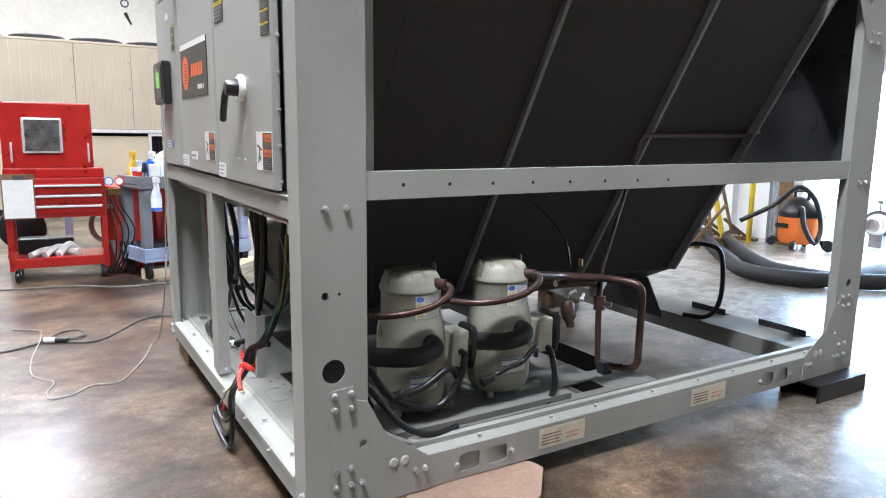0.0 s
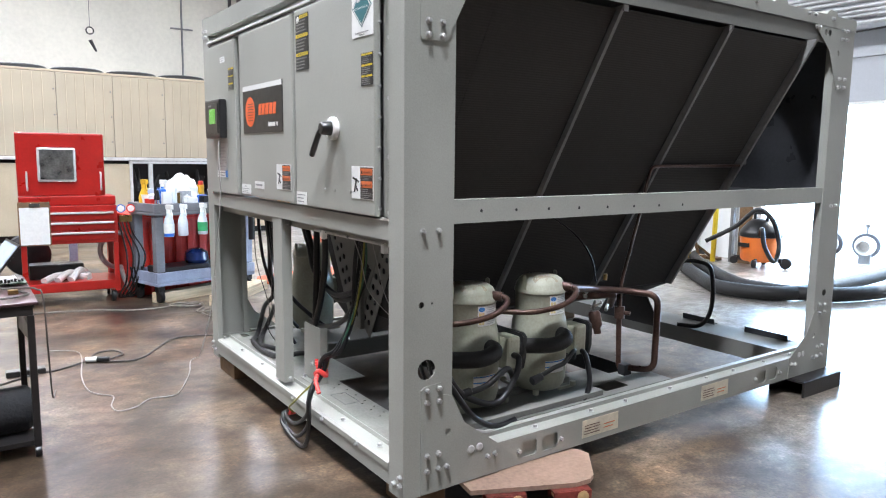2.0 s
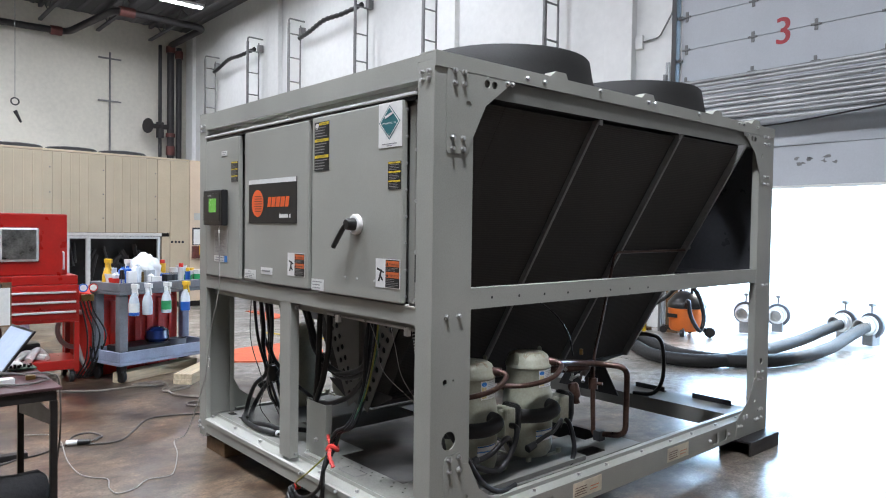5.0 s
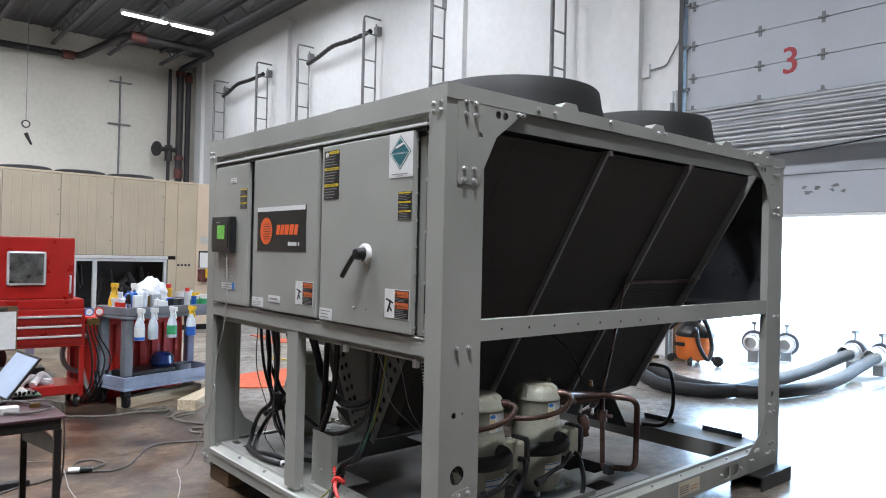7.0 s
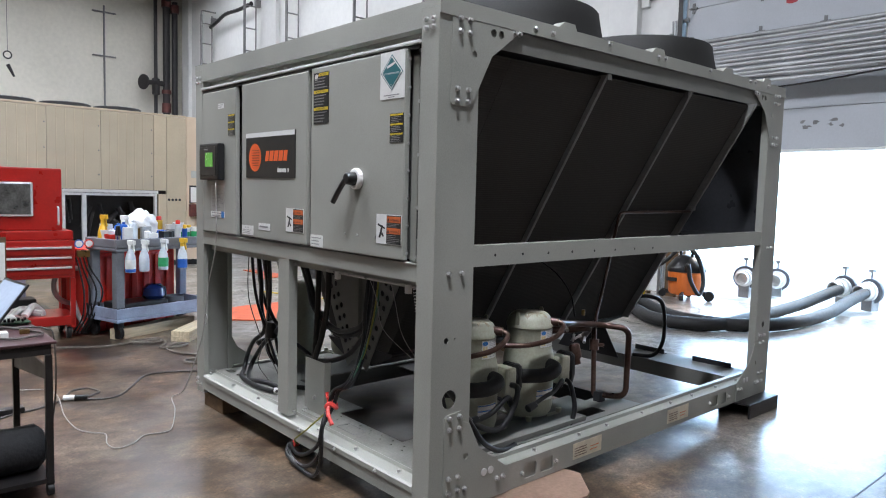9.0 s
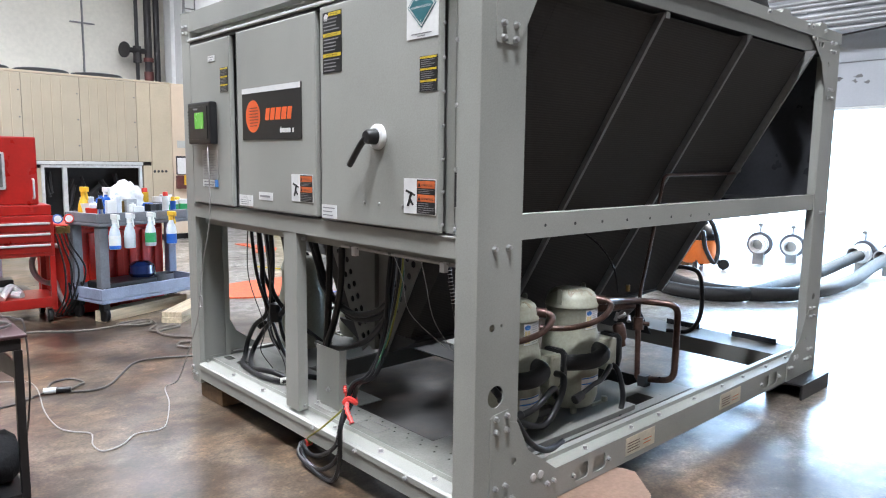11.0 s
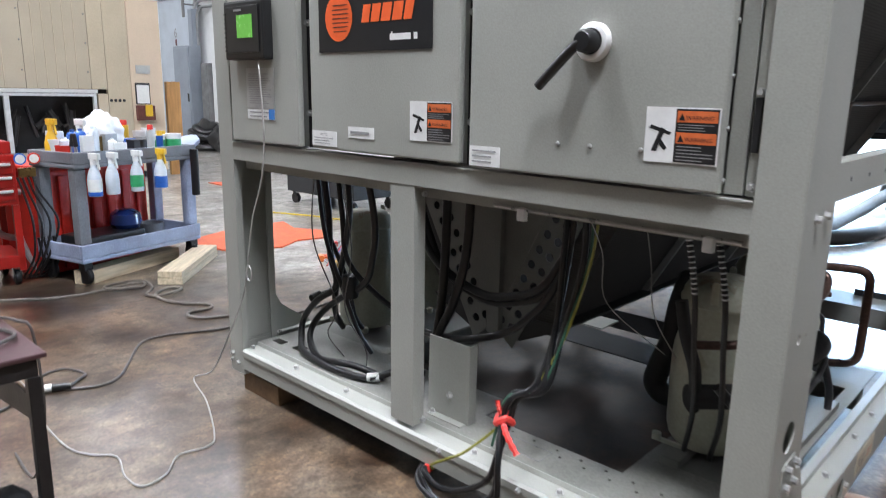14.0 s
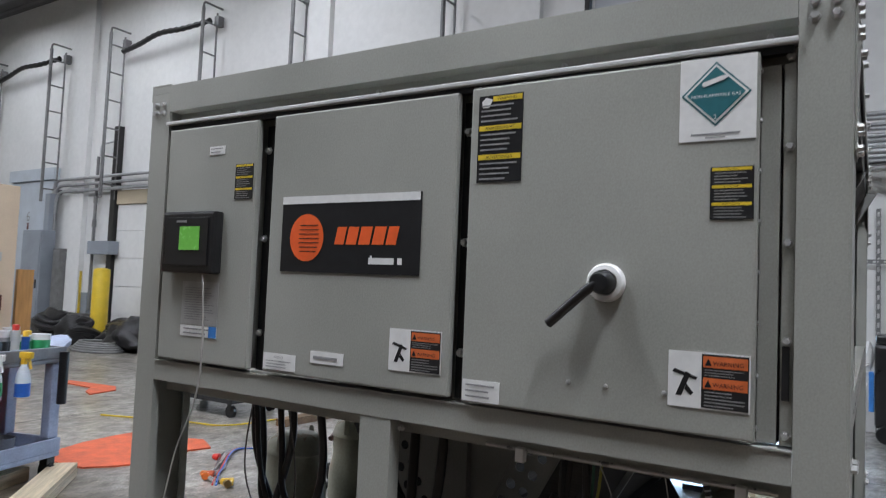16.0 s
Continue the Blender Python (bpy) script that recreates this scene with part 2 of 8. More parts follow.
TAPE = mat("red_ribbon", (0.75, 0.06, 0.05), 0.5, scale=30, vary=0.1, bump=0.02)
BLUEGREY = mat("blue_grey_plastic", (0.3, 0.35, 0.47), 0.5, scale=6, vary=0.2, bump=0.12, fine=90)
NAVY = mat("dark_navy_gloss", (0.012, 0.03, 0.13), 0.15, scale=8, vary=0.1, bump=0, coat=0.5)
CARTGREY = mat("grey_structural_foam", (0.17, 0.18, 0.2), 0.55, scale=6, vary=0.2, bump=0.15, fine=90)
TIMBER = mat("raw_pine", (0.6, 0.5, 0.35), 0.65, scale=3, vary=0.22, bump=0.15, fine=40, stretch=(1, 14, 14))
PLYW = mat("stained_plywood", (0.33, 0.22, 0.165), 0.55, scale=5, vary=0.25, bump=0.08, fine=60)
OLDWOOD = mat("dark_old_timber", (0.17, 0.1, 0.05), 0.7, scale=5, vary=0.3, bump=0.2, fine=50)
SKATERED = mat("worn_red_steel", (0.2, 0.04, 0.03), 0.5, 0.2, scale=14, vary=0.4, bump=0.1)
NYLON = mat("amber_nylon", (0.5, 0.33, 0.16), 0.4, scale=14, vary=0.2, bump=0.03)
BLACKIRON = mat("black_painted_steel", (0.02, 0.018, 0.018), 0.4, 0.2, scale=10, vary=0.25, bump=0.06)
TABLETOP = mat("dark_maroon_table_top", (0.06, 0.026, 0.03), 0.35, scale=8, vary=0.2, bump=0.03)
SACK = mat("black_plastic_film", (0.01, 0.01, 0.011), 0.35, scale=6, vary=0.3, bump=0.35, fine=18)
CLOTHBLK = mat("black_nylon_cloth", (0.012, 0.012, 0.014), 0.8, scale=14, vary=0.3, bump=0.4, fine=60)
WALL = mat("white_painted_wall", (0.74, 0.745, 0.735), 0.6, scale=0.5, vary=0.06, bump=0.08, fine=9)
WALLBACK = mat("grey_block_wall", (0.3, 0.3, 0.29), 0.7, scale=0.4, vary=0.1, bump=0.1, fine=9)
WALLGREY = mat("cream_white_wall", (0.69, 0.66, 0.585), 0.65, scale=0.4, vary=0.09, bump=0.08, fine=9)
DECK = mat("grey_roof_deck", (0.1, 0.1, 0.105), 0.6, scale=1.0, vary=0.15, bump=0.05)
JOIST = mat("grey_joist_steel", (0.13, 0.13, 0.135), 0.5, 0.2, scale=3, vary=0.15, bump=0.05)
TUBE = mat("fluorescent_tube", (0.95, 0.98, 1.0), 0.4, scale=2, vary=0.0, bump=0, emit=7.0)
BEIGE = mat("beige_sheet_panel", (0.42, 0.364, 0.272), 0.55, scale=2, vary=0.06, bump=0.03)
BEIGEFLAT = mat("beige_sheet", (0.47, 0.4, 0.288), 0.55, scale=2, vary=0.08, bump=0.03)
TAN = mat("tan_sheet", (0.62, 0.5, 0.37), 0.6, scale=2, vary=0.06, bump=0.03)
DOORW = mat("white_door_section", (0.46, 0.485, 0.52), 0.5, scale=1.2, vary=0.06, bump=0.03)
CONDUIT = mat("steel_conduit", (0.42, 0.43, 0.44), 0.42, 0.5, scale=4, vary=0.18, bump=0.03, per_piece=0.15)
IRONPIPE = mat("dark_iron_pipe", (0.028, 0.025, 0.026), 0.5, 0.2, scale=6, vary=0.3, bump=0.06)
RUSTRED = mat("red_oxide_pipe", (0.13, 0.04, 0.035), 0.5, 0.2, scale=6, vary=0.3, bump=0.06)
LADDERGREY = mat("grey_painted_pipe", (0.2, 0.2, 0.2), 0.5, 0.2, scale=6, vary=0.2, bump=0.03)
CABINET = mat("blue_grey_cabinet", (0.27, 0.3, 0.34), 0.5, scale=2, vary=0.12, bump=0.03)
PALEBLUE = mat("pale_blue_grey_sheet", (0.48, 0.53, 0.58), 0.5, scale=2, vary=0.1, bump=0.03)
BOLLARD = mat("yellow_paint", (0.68, 0.48, 0.03), 0.45, scale=5, vary=0.12, bump=0.03)
MAT_OR = mat("orange_floor_mat", (0.62, 0.12, 0.05), 0.7, scale=8, vary=0.2, bump=0.2)
VACOR = mat("orange_moulded_plastic", (0.72, 0.17, 0.03), 0.35, scale=5, vary=0.08, bump=0.02)
YELPL = mat("yellow_plastic", (0.75, 0.45, 0.03), 0.4, scale=8, vary=0.08, bump=0)
BLUEPL = mat("blue_plastic", (0.03, 0.13, 0.5), 0.3, scale=8, vary=0.12, bump=0)
GREENPL = mat("green_label", (0.04, 0.35, 0.13), 0.4, scale=8, vary=0.12, bump=0)
PALEPL = mat("milky_plastic", (0.6, 0.65, 0.7), 0.3, scale=8, vary=0.06, bump=0)
MIRRORISH = mat("brushed_steel_panel", (0.3, 0.3, 0.29), 0.3, 0.9, scale=9, vary=0.4, bump=0.05)
HOSEBROWN = mat("grey_brown_hose", (0.15, 0.13, 0.11), 0.5, scale=20, vary=0.2, bump=0)
GREYCORD = mat("grey_cord", (0.09, 0.08, 0.075), 0.5, scale=20, vary=0.2, bump=0)
WHITECORD = mat("white_cord", (0.33, 0.32, 0.3), 0.45, scale=20, vary=0.1, bump=0)
GREENWIRE = mat("green_wire", (0.03, 0.1, 0.06), 0.4, scale=20, vary=0.2, bump=0)
YELWIRE = mat("yellow_green_wire", (0.22, 0.21, 0.03), 0.4, scale=20, vary=0.2, bump=0)
OUTGROUND = mat("sunlit_concrete_yard", (0.5, 0.49, 0.47), 0.8, scale=1, vary=0.1, bump=0.1)
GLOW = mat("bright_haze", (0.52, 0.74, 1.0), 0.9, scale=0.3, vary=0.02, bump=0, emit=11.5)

# ---- helpers for meshes ----
OFFSET = {}


def part(name, bm, material, parent=None, label="", smooth=False):
    """Links a bmesh, whose vertices are in world metres, as one mesh object under a thing or part."""
    bmesh.ops.recalc_face_normals(bm, faces=bm.faces[:])
    me = bpy.data.meshes.new(name)
    off = OFFSET.get(parent, Vector((0, 0, 0)))
    if off.length:
        bmesh.ops.translate(bm, verts=bm.verts[:], vec=-off)
    if smooth:
        for f in bm.faces:
            f.smooth = True
    bm.to_mesh(me)
    bm.free()
    for m in material if isinstance(material, (list, tuple)) else [material]:
        me.materials.append(m)
    if smooth:
        me.set_sharp_from_angle(angle=radians(38))
    ob = new(name, me)
    if parent:
        ob.parent = parent
        OFFSET[ob] = off.copy()
    if label:
        ob["label"] = label
    return ob


def again(ob, parent, shift, name=None):
    """Another object on the same mesh, moved by shift from the first."""
    o = bpy.data.objects.new(name or ob.name.split(".")[0], ob.data)
    scene.collection.objects.link(o)
    o.parent = parent
    o.location = Vector(ob.location) + Vector(shift)
    OFFSET[o] = OFFSET.get(parent, Vector()).copy()
    return o


def thing(name, base, label, category, group="", kind=""):
    ob = new(name)
    ob.empty_display_size = 0.1
    ob.location = base
    OFFSET[ob] = Vector(base)
    return tagged(ob, label, category, group, kind)


def solo(name, bm, material, base, label, category, group="", kind="", smooth=False):
    """A thing that is one mesh, with its origin at its base."""
    bmesh.ops.translate(bm, verts=bm.verts[:], vec=-Vector(base))
    ob = part(name, bm, material, None, "", smooth)
    ob.location = base
    return tagged(ob, label, category, group, kind)


def box(bm, a, b, bevel=0.0, mi=0):
    x0, y0, z0 = (min(p, q) for p, q in zip(a, b))
    x1, y1, z1 = (max(p, q) for p, q in zip(a, b))
    v = [bm.verts.new(c) for c in ((x0, y0, z0), (x1, y0, z0), (x1, y1, z0), (x0, y1, z0), (x0, y0, z1), (x1, y0, z1), (x1, y1, z1), (x0, y1, z1))]
    fs = [bm.faces.new([v[i] for i in q]) for q in ((3, 2, 1, 0), (4, 5, 6, 7), (0, 1, 5, 4), (1, 2, 6, 5), (2, 3, 7, 6), (3, 0, 4, 7))]
    for f in fs:
        f.material_index = mi
    if bevel:
        es = list({e for f in fs for e in f.edges})
        r = bmesh.ops.bevel(bm, geom=es, offset=bevel, segments=2, affect="EDGES", profile=0.6)
        for f in r["faces"]:
            f.material_index = mi
    return v


def bx(a, b, bevel=0.0):
    bm = bmesh.new()
    box(bm, a, b, bevel)
    return bm


def prism(bm, poly, to3, d, mi=0):
    """A flat polygon (u, v) swept from w=0 to w=d; to3(u, v, w) gives the place."""
    a = [bm.verts.new(to3(u, v, 0)) for u, v in poly]
    b = [bm.verts.new(to3(u, v, d)) for u, v in poly]
    fs = [bm.faces.new(a[::-1]), bm.faces.new(b)]
    k = len(poly)
    for i in range(k):
        fs.append(bm.faces.new((a[i], a[(i + 1) % k], b[(i + 1) % k], b[i])))
    for f in fs:
        f.material_index = mi


def circle(u, v, r, n=16):
    return [(u + r * math.cos(2 * math.pi * i / n), v + r * math.sin(2 * math.pi * i / n)) for i in range(n)]


def slot(u0, v0, u1, v1, r=0.008):
    out = []
    for cu, cv, a in ((u1 - r, v1 - r, 0), (u0 + r, v1 - r, 90), (u0 + r, v0 + r, 180), (u1 - r, v0 + r, 270)):
        for k in range(4):
            t = radians(a + 30 * k)
            out.append((cu + r * math.cos(t), cv + r * math.sin(t)))
    return out


def plate(bm, outer, holes, to3, d):
    """A sheet with real holes."""
    es = []
    for loop in [outer, *holes]:
        vs = [bm.verts.new(to3(u, v, 0)) for u, v in loop]
        es += [bm.edges.new((vs[i], vs[(i + 1) % len(vs)])) for i in range(len(vs))]
    r = bmesh.ops.triangle_fill(bm, use_beauty=True, edges=es)
    fs = [g for g in r["geom"] if isinstance(g, bmesh.types.BMFace)]
    e = bmesh.ops.extrude_face_region(bm, geom=fs)
    vec = Vector(to3(0, 0, d)) - Vector(to3(0, 0, 0))
    bmesh.ops.translate(bm, verts=[g for g in e["geom"] if isinstance(g, bmesh.types.BMVert)], vec=vec)


def ring_frame(direction):
    d = Vector(direction).normalized()
    s = d.cross(Vector((0, 0, 1)) if abs(d.z) < 0.9 else Vector((1, 0, 0))).normalized()
    return d, s, d.cross(s).normalized()


def lathe(bm, profile, p0, axis=(0, 0, 1), seg=24, mi=0):
    """Profile rows (r, h) turned round the axis through p0; r = 0 closes an end."""
    d, s, t = ring_frame(axis)
    rows = []
    for r, hgt in profile:
        c = Vector(p0) + d * hgt
        if r < 1e-6:
            rows.append([bm.verts.new(c)])
        else:
            rows.append([bm.verts.new(c + r * (math.cos(2 * math.pi * i / seg) * s + math.sin(2 * math.pi * i / seg) * t)) for i in range(seg)])
    for a, b in zip(rows, rows[1:]):
        for i in range(seg):
            j = (i + 1) % seg
            q = [a[i % len(a)], a[j % len(a)], b[j % len(b)], b[i % len(b)]]
            q = [v for k, v in enumerate(q) if v not in q[:k]]
            if len(q) >= 3:
                bm.faces.new(q).material_index = mi


def cyl(bm, p0, p1, r, seg=16, mi=0, r1=None, soft=0.0):
    d = Vector(p1) - Vector(p0)
    k = d.length
    r1 = r if r1 is None else r1
    prof = [(0, 0), (r, 0), (r1, k), (0, k)]
    if soft:
        prof = [(0, 0), (r - soft, 0), (r, soft), (r1, k - soft), (r1 - soft, k), (0, k)]
    lathe(bm, prof, p0, d, seg, mi)


def smooth_path(pts, steps=8):
    P = [Vector(p) for p in pts]
    P = [2 * P[0] - P[1], *P, 2 * P[-1] - P[-2]]
    out = []
    for i in range(1, len(P) - 2):
        a, b, c, d = P[i - 1:i + 3]
        for k in range(steps):
            t = k / steps
            out.append(0.5 * (2 * b + (c - a) * t + (2 * a - 5 * b + 4 * c - d) * t * t + (3 * b - a - 3 * c + d) * t ** 3))
    out.append(P[-2])
    return out


def tube(bm, pts, r, seg=10, steps=8, mi=0, rib=0.0):
    """A round hose or pipe along a smooth path; rib: depth of alternate rings."""
    path = smooth_path(pts, steps) if steps else [Vector(p) for p in pts]
    tangents = [(path[min(i + 1, len(path) - 1)] - path[max(i - 1, 0)]).normalized() for i in range(len(path))]
    _, s, t = ring_frame(tangents[0])
    rows = []
    for i, (p, d) in enumerate(zip(path, tangents)):
        s = (s - d * s.dot(d)).normalized()
        t = d.cross(s)
        rr = r * (1 - rib * (i % 2))
        rows.append([bm.verts.new(p + rr * (math.cos(2 * math.pi * k / seg) * s + math.sin(2 * math.pi * k / seg) * t)) for k in range(seg)])
    for a, b in zip(rows, rows[1:]):
        for k in range(seg):
            bm.faces.new((a[k], a[(k + 1) % seg], b[(k + 1) % seg], b[k])).material_index = mi
    bm.faces.new(rows[0][::-1]).material_index = mi
    bm.faces.new(rows[-1]).material_index = mi


def bent(pts, radius, n=5):
    """Corner points rounded to arcs, for stiff bent pipe."""
    P = [Vector(p) for p in pts]
    out = [P[0]]
    for a, b, c in zip(P, P[1:], P[2:]):
        u, w = (a - b), (c - b)
        k = min(radius, u.length * 0.48, w.length * 0.48)
        u, w = b + u.normalized() * k, b + w.normalized() * k
        for i in range(n + 1):
            q = i / n
            out.append((1 - q) ** 2 * u + 2 * q * (1 - q) * b + q * q * w)
    out.append(P[-1])
    return out


def lettering(bm, words, size, to3, mi, align="LEFT", lift=0.0012):
    """Adds flat letters of the built-in font to bm; to3(u, v, w) places them."""
    c = bpy.data.curves.new("letters", "FONT")
    c.body, c.size, c.align_x, c.resolution_u = words, size, align, 3
    o = bpy.data.objects.new("letters", c)
    scene.collection.objects.link(o)
    me = bpy.data.meshes.new_from_object(o.evaluated_get(bpy.context.evaluated_depsgraph_get()))
    vs = [bm.verts.new(to3(v.co.x, v.co.y, lift)) for v in me.vertices]
    for p in me.polygons:
        try:
            bm.faces.new([vs[i] for i in p.vertices]).material_index = mi
        except ValueError:
            pass
    bpy.data.objects.remove(o)
    bpy.data.curves.remove(c)
    bpy.data.meshes.remove(me)


def bars(bm, u0, v0, u1, v1, rows, rect, mi, seed, layer=2, ragged=0.35):
    """Lines of unreadable small print as thin bars."""
    rng = random.Random(seed)
    pitch = (v1 - v0) / rows
    for i in range(rows):
        w = (u1 - u0) * (1 - ragged * rng.random())
        rect(u0, v1 - pitch * (i + 0.66), u0 + w, v1 - pitch * (i + 0.36), mi, layer, "fine_print")


# ---- the building ----


def fixed(name, bm, material, label, category, smooth=False):
    return tagged(part(name, bm, material, None, "", smooth), label, category, "", "structure")


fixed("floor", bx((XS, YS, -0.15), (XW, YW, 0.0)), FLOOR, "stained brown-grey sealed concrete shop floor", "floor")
fixed("ground", bx((XW, -60, -0.2), (80, 80, -0.02)), OUTGROUND, "pale sunlit concrete yard outside the open door", "ground")

# saw-cut joints, filled dark
for a, b in (((4.8, -6.0), (4.807, 21.0)), ((-8.0, -0.82), (4.8, -0.813)), ((4.807, 0.78), (7.4, 0.786)), ((-8.0, 6.6), (4.8, 6.607)), ((-3.9, -6.0), (-3.893, 21.0))):
    fixed("trim_joint", bx((*a, 0.0002), (*b, 0.0012)), IRONPIPE, "narrow dark saw-cut joint in the concrete", "joint")
DY0, DY1, DZ1 = 0.56, 3.33, 5.6       # the door's opening
bm = bmesh.new()
box(bm, (XW, DY1, -0.1), (XW + 0.3, YW, ZC))
box(bm, (XW, YS, -0.1), (XW + 0.3, DY0, ZC))
box(bm, (XW, DY0, DZ1), (XW + 0.3, DY1, ZC))
fixed("wall_east", bm, WALL, "tall white painted concrete wall with a dock door", "wall")
fixed("wall_north", bx((XS, YW, -0.1), (XW + 0.3, YW + 0.3, ZC)), WALLGREY, "tall grey-white painted far wall", "wall")
# unseen walls, set far off and grey to keep bounce light down
fixed("wall_south", bx((XS, YS - 0.3, -0.1), (XW + 0.3, YS, ZC)), WALLBACK, "plain grey unseen wall closing the room behind", "wall")
fixed("wall_west", bx((XS - 0.3, YS - 0.3, -0.1), (XS, YW + 0.3, ZC)), WALLBACK, "plain grey unseen wall closing the side", "wall")
fixed("ceiling", bx((XS, YS, ZC), (XW + 0.3, YW + 0.3, ZC + 0.15)), DECK, "dark grey metal roof deck", "ceiling")

# shallow pilasters on the door wall
bm = bmesh.new()
for py in (21.2, 15.33, 8.3, 4.35):
    box(bm, (XW - 0.12, py - 0.25, 0), (XW + 0.02, py + 0.25, ZC - 0.3), 0.01)
fixed("trim", bm, WALL, "shallow white pilasters on the painted wall", "pilaster")

# open-web joists across the roof
bm = bmesh.new()
for jx in np.arange(-14.6, 7.0, 1.6):
    box(bm, (jx - 0.05, YS, 7.9), (jx + 0.05, YW, 7.98))
    box(bm, (jx - 0.05, YS, 7.5), (jx + 0.05, YW, 7.56))
    y = 2.0
    k = 0
    while y < YW - 0.6:
        a, b = ((y, 7.54), (y + 0.55, 7.92)) if k % 2 == 0 else ((y, 7.92), (y + 0.55, 7.54))
        cyl(bm, (jx, a[0], a[1]), (jx, b[0], b[1]), 0.018, 5)
        y += 0.55
        k += 1
for dx in np.arange(XS + 0.2, XW, 0.4):
    box(bm, (dx - 0.05, YS, 7.981), (dx + 0.05, YW, 8.0))
fixed("trim_joists", bm, JOIST, "grey open-web steel roof joists", "joist")

# fluorescent fittings
# the added fill lamps get fittings too
made = None
for ly in LAMP_ROWS:
    for lx in LAMP_X:
        if lx > 4 and ly < 5:
            continue
        if made is None:
            made = thing("ceiling_light", (lx, ly, 7.5), "long white twin fluorescent strip light, switched on", "ceiling light", "strip lights under the roof")
            part("housing", bx((lx - 1.25, ly - 0.07, 7.5), (lx + 1.25, ly + 0.07, 7.58), 0.01), WHITEP, made)
            for s in (-1, 1):
                bm = bmesh.new()
                cyl(bm, (lx + s * 0.63 - 0.56, ly - 0.05, 7.475), (lx + s * 0.63 + 0.56, ly - 0.05, 7.475), 0.022, 10)
                cyl(bm, (lx + s * 0.63 - 0.56, ly + 0.05, 7.475), (lx + s * 0.63 + 0.56, ly + 0.05, 7.475), 0.022, 10)
                part("tube", bm, TUBE, made, "glowing white tube pair")
        else:
            copy_thing(made, pose(lx - (0.3 if ly < 5 else 0), ly, 7.5))

# sectional dock door, raised to head height
door = thing("door_1", (XW, (DY0 + DY1) / 2, 2.0), "white sectional dock door raised to head height, number in red", "dock door", "", "structure")
EDGES = [2.0, 2.5, 3.0, 3.51, 3.96, 4.42, 4.98, 5.62]
for z0, z1 in zip(EDGES, EDGES[1:]):
    bm = bx((XW - 0.06, DY0 + 0.02, z0 + 0.003), (XW - 0.01, DY1 - 0.02, z1 - 0.003), 0.006)
    part("panel", bm, DOORW, door)
# sheet added behind the sections to block daylight in their gaps
part("backing_sheet", bx((XW - 0.0095, DY0 + 0.02, 2.01), (XW - 0.004, DY1 - 0.02, 5.62)), LADDERGREY, door)
part("bottom_seal", bx((XW - 0.066, DY0 + 0.02, 1.965), (XW - 0.01, DY1 - 0.02, 2.0015), 0.006), PAPER, door, "pale bottom seal")
bm = bmesh.new()
for e in (-0.008, 0.0, 0.008):
    lettering(bm, "3", 0.48, lambda u, v, w, e=e: (XW - 0.0625 - w - e * 0.1, 2.02 - u * 0.92 + e, 3.8 + v), 0)
part("number", bm, mat("red_door_paint", (0.38, 0.025, 0.035), 0.5, scale=6, vary=0.15, bump=0), door, "large red number three")
hinge = None
for hy in (3.24, 2.3, 1.52, 0.75):
    for hz in EDGES[3:-1]:
        if hinge is None:
            bm = bmesh.new()
            box(bm, (XW - 0.085, hy - 0.06, hz - 0.012), (XW - 0.06, hy + 0.06, hz + 0.012), 0.004)
            box(bm, (XW - 0.072, hy - 0.02, hz - 0.07), (XW - 0.06, hy + 0.02, hz + 0.07), 0.003)
            hinge = part("hinge", bm, LADDERGREY, door, "small grey steel hinge")
            h0 = (hy, hz)
        else:
            again(hinge, door, (0, hy - h0[0], hz - h0[1]))
bm = bmesh.new()
box(bm, (XW - 0.14, DY1 + 0.03, 0.0), (XW - 0.03, DY1 + 0.1, DZ1 + 0.6), 0.004)
part("track", bm, BLACKIRON, door, "dark steel door track")
for k in range(5):
    part("roller_bracket", bx((XW - 0.1, DY1 - 0.04, 2.6 + k * 0.6), (XW - 0.03, DY1 + 0.05, 2.64 + k * 0.6), 0.004), LADDERGREY, door)
# worn patch on the lowest section
bm = bmesh.new()
rng = random.Random(5)
for k in range(9):
    y, z = 1.45 + rng.uniform(-0.22, 0.3), 2.29 + rng.uniform(-0.05, 0.05)
    prism(bm, [(y + r * math.cos(a), z + 0.6 * r * math.sin(a)) for a, r in ((i * 0.9, rng.uniform(0.015, 0.05)) for i in range(7))], lambda u, v, w: (XW - 0.061 - w, u, v), 0.0015)
part("scuff", bm, LADDERGREY, door, "scraped bare patches in the paint")

# galvanised tubes stored across the door
rack = thing("tube_rack", (XW - 0.3, 1.2, 0), "rack of long bright galvanised conduits across the dock door", "pipe rack")
for s, (ry, n) in enumerate(((3.4, 0), (-1.3, 0))):
    part("bracket", bx((XW - 0.36, ry - 0.02, 0.0), (XW - 0.3, ry + 0.02, 3.6), 0.003), LADDERGREY, rack)
rng = random.Random(8)
first = None
for k in range(11):
    z = 2.83 + k * 0.057
    r = rng.choice((0.024, 0.027, 0.03))
    bm = bmesh.new()
    x = XW - 0.4 - 0.02 * (k % 2)
    y1 = 3.42 + rng.uniform(-0.12, 0.1)
    cyl(bm, (x, -1.6, z + rng.uniform(-0.01, 0.01)), (x, y1, z + rng.uniform(-0.012, 0.012)), r, 14)
    if k % 3 == 1:
        cyl(bm, (x, 1.4 + rng.uniform(-1, 1), z), (x, 1.5 + rng.uniform(-1, 1), z), r + 0.006, 14)
    part("conduit", bm, CONDUIT, rack, smooth=True)
bm = bmesh.new()
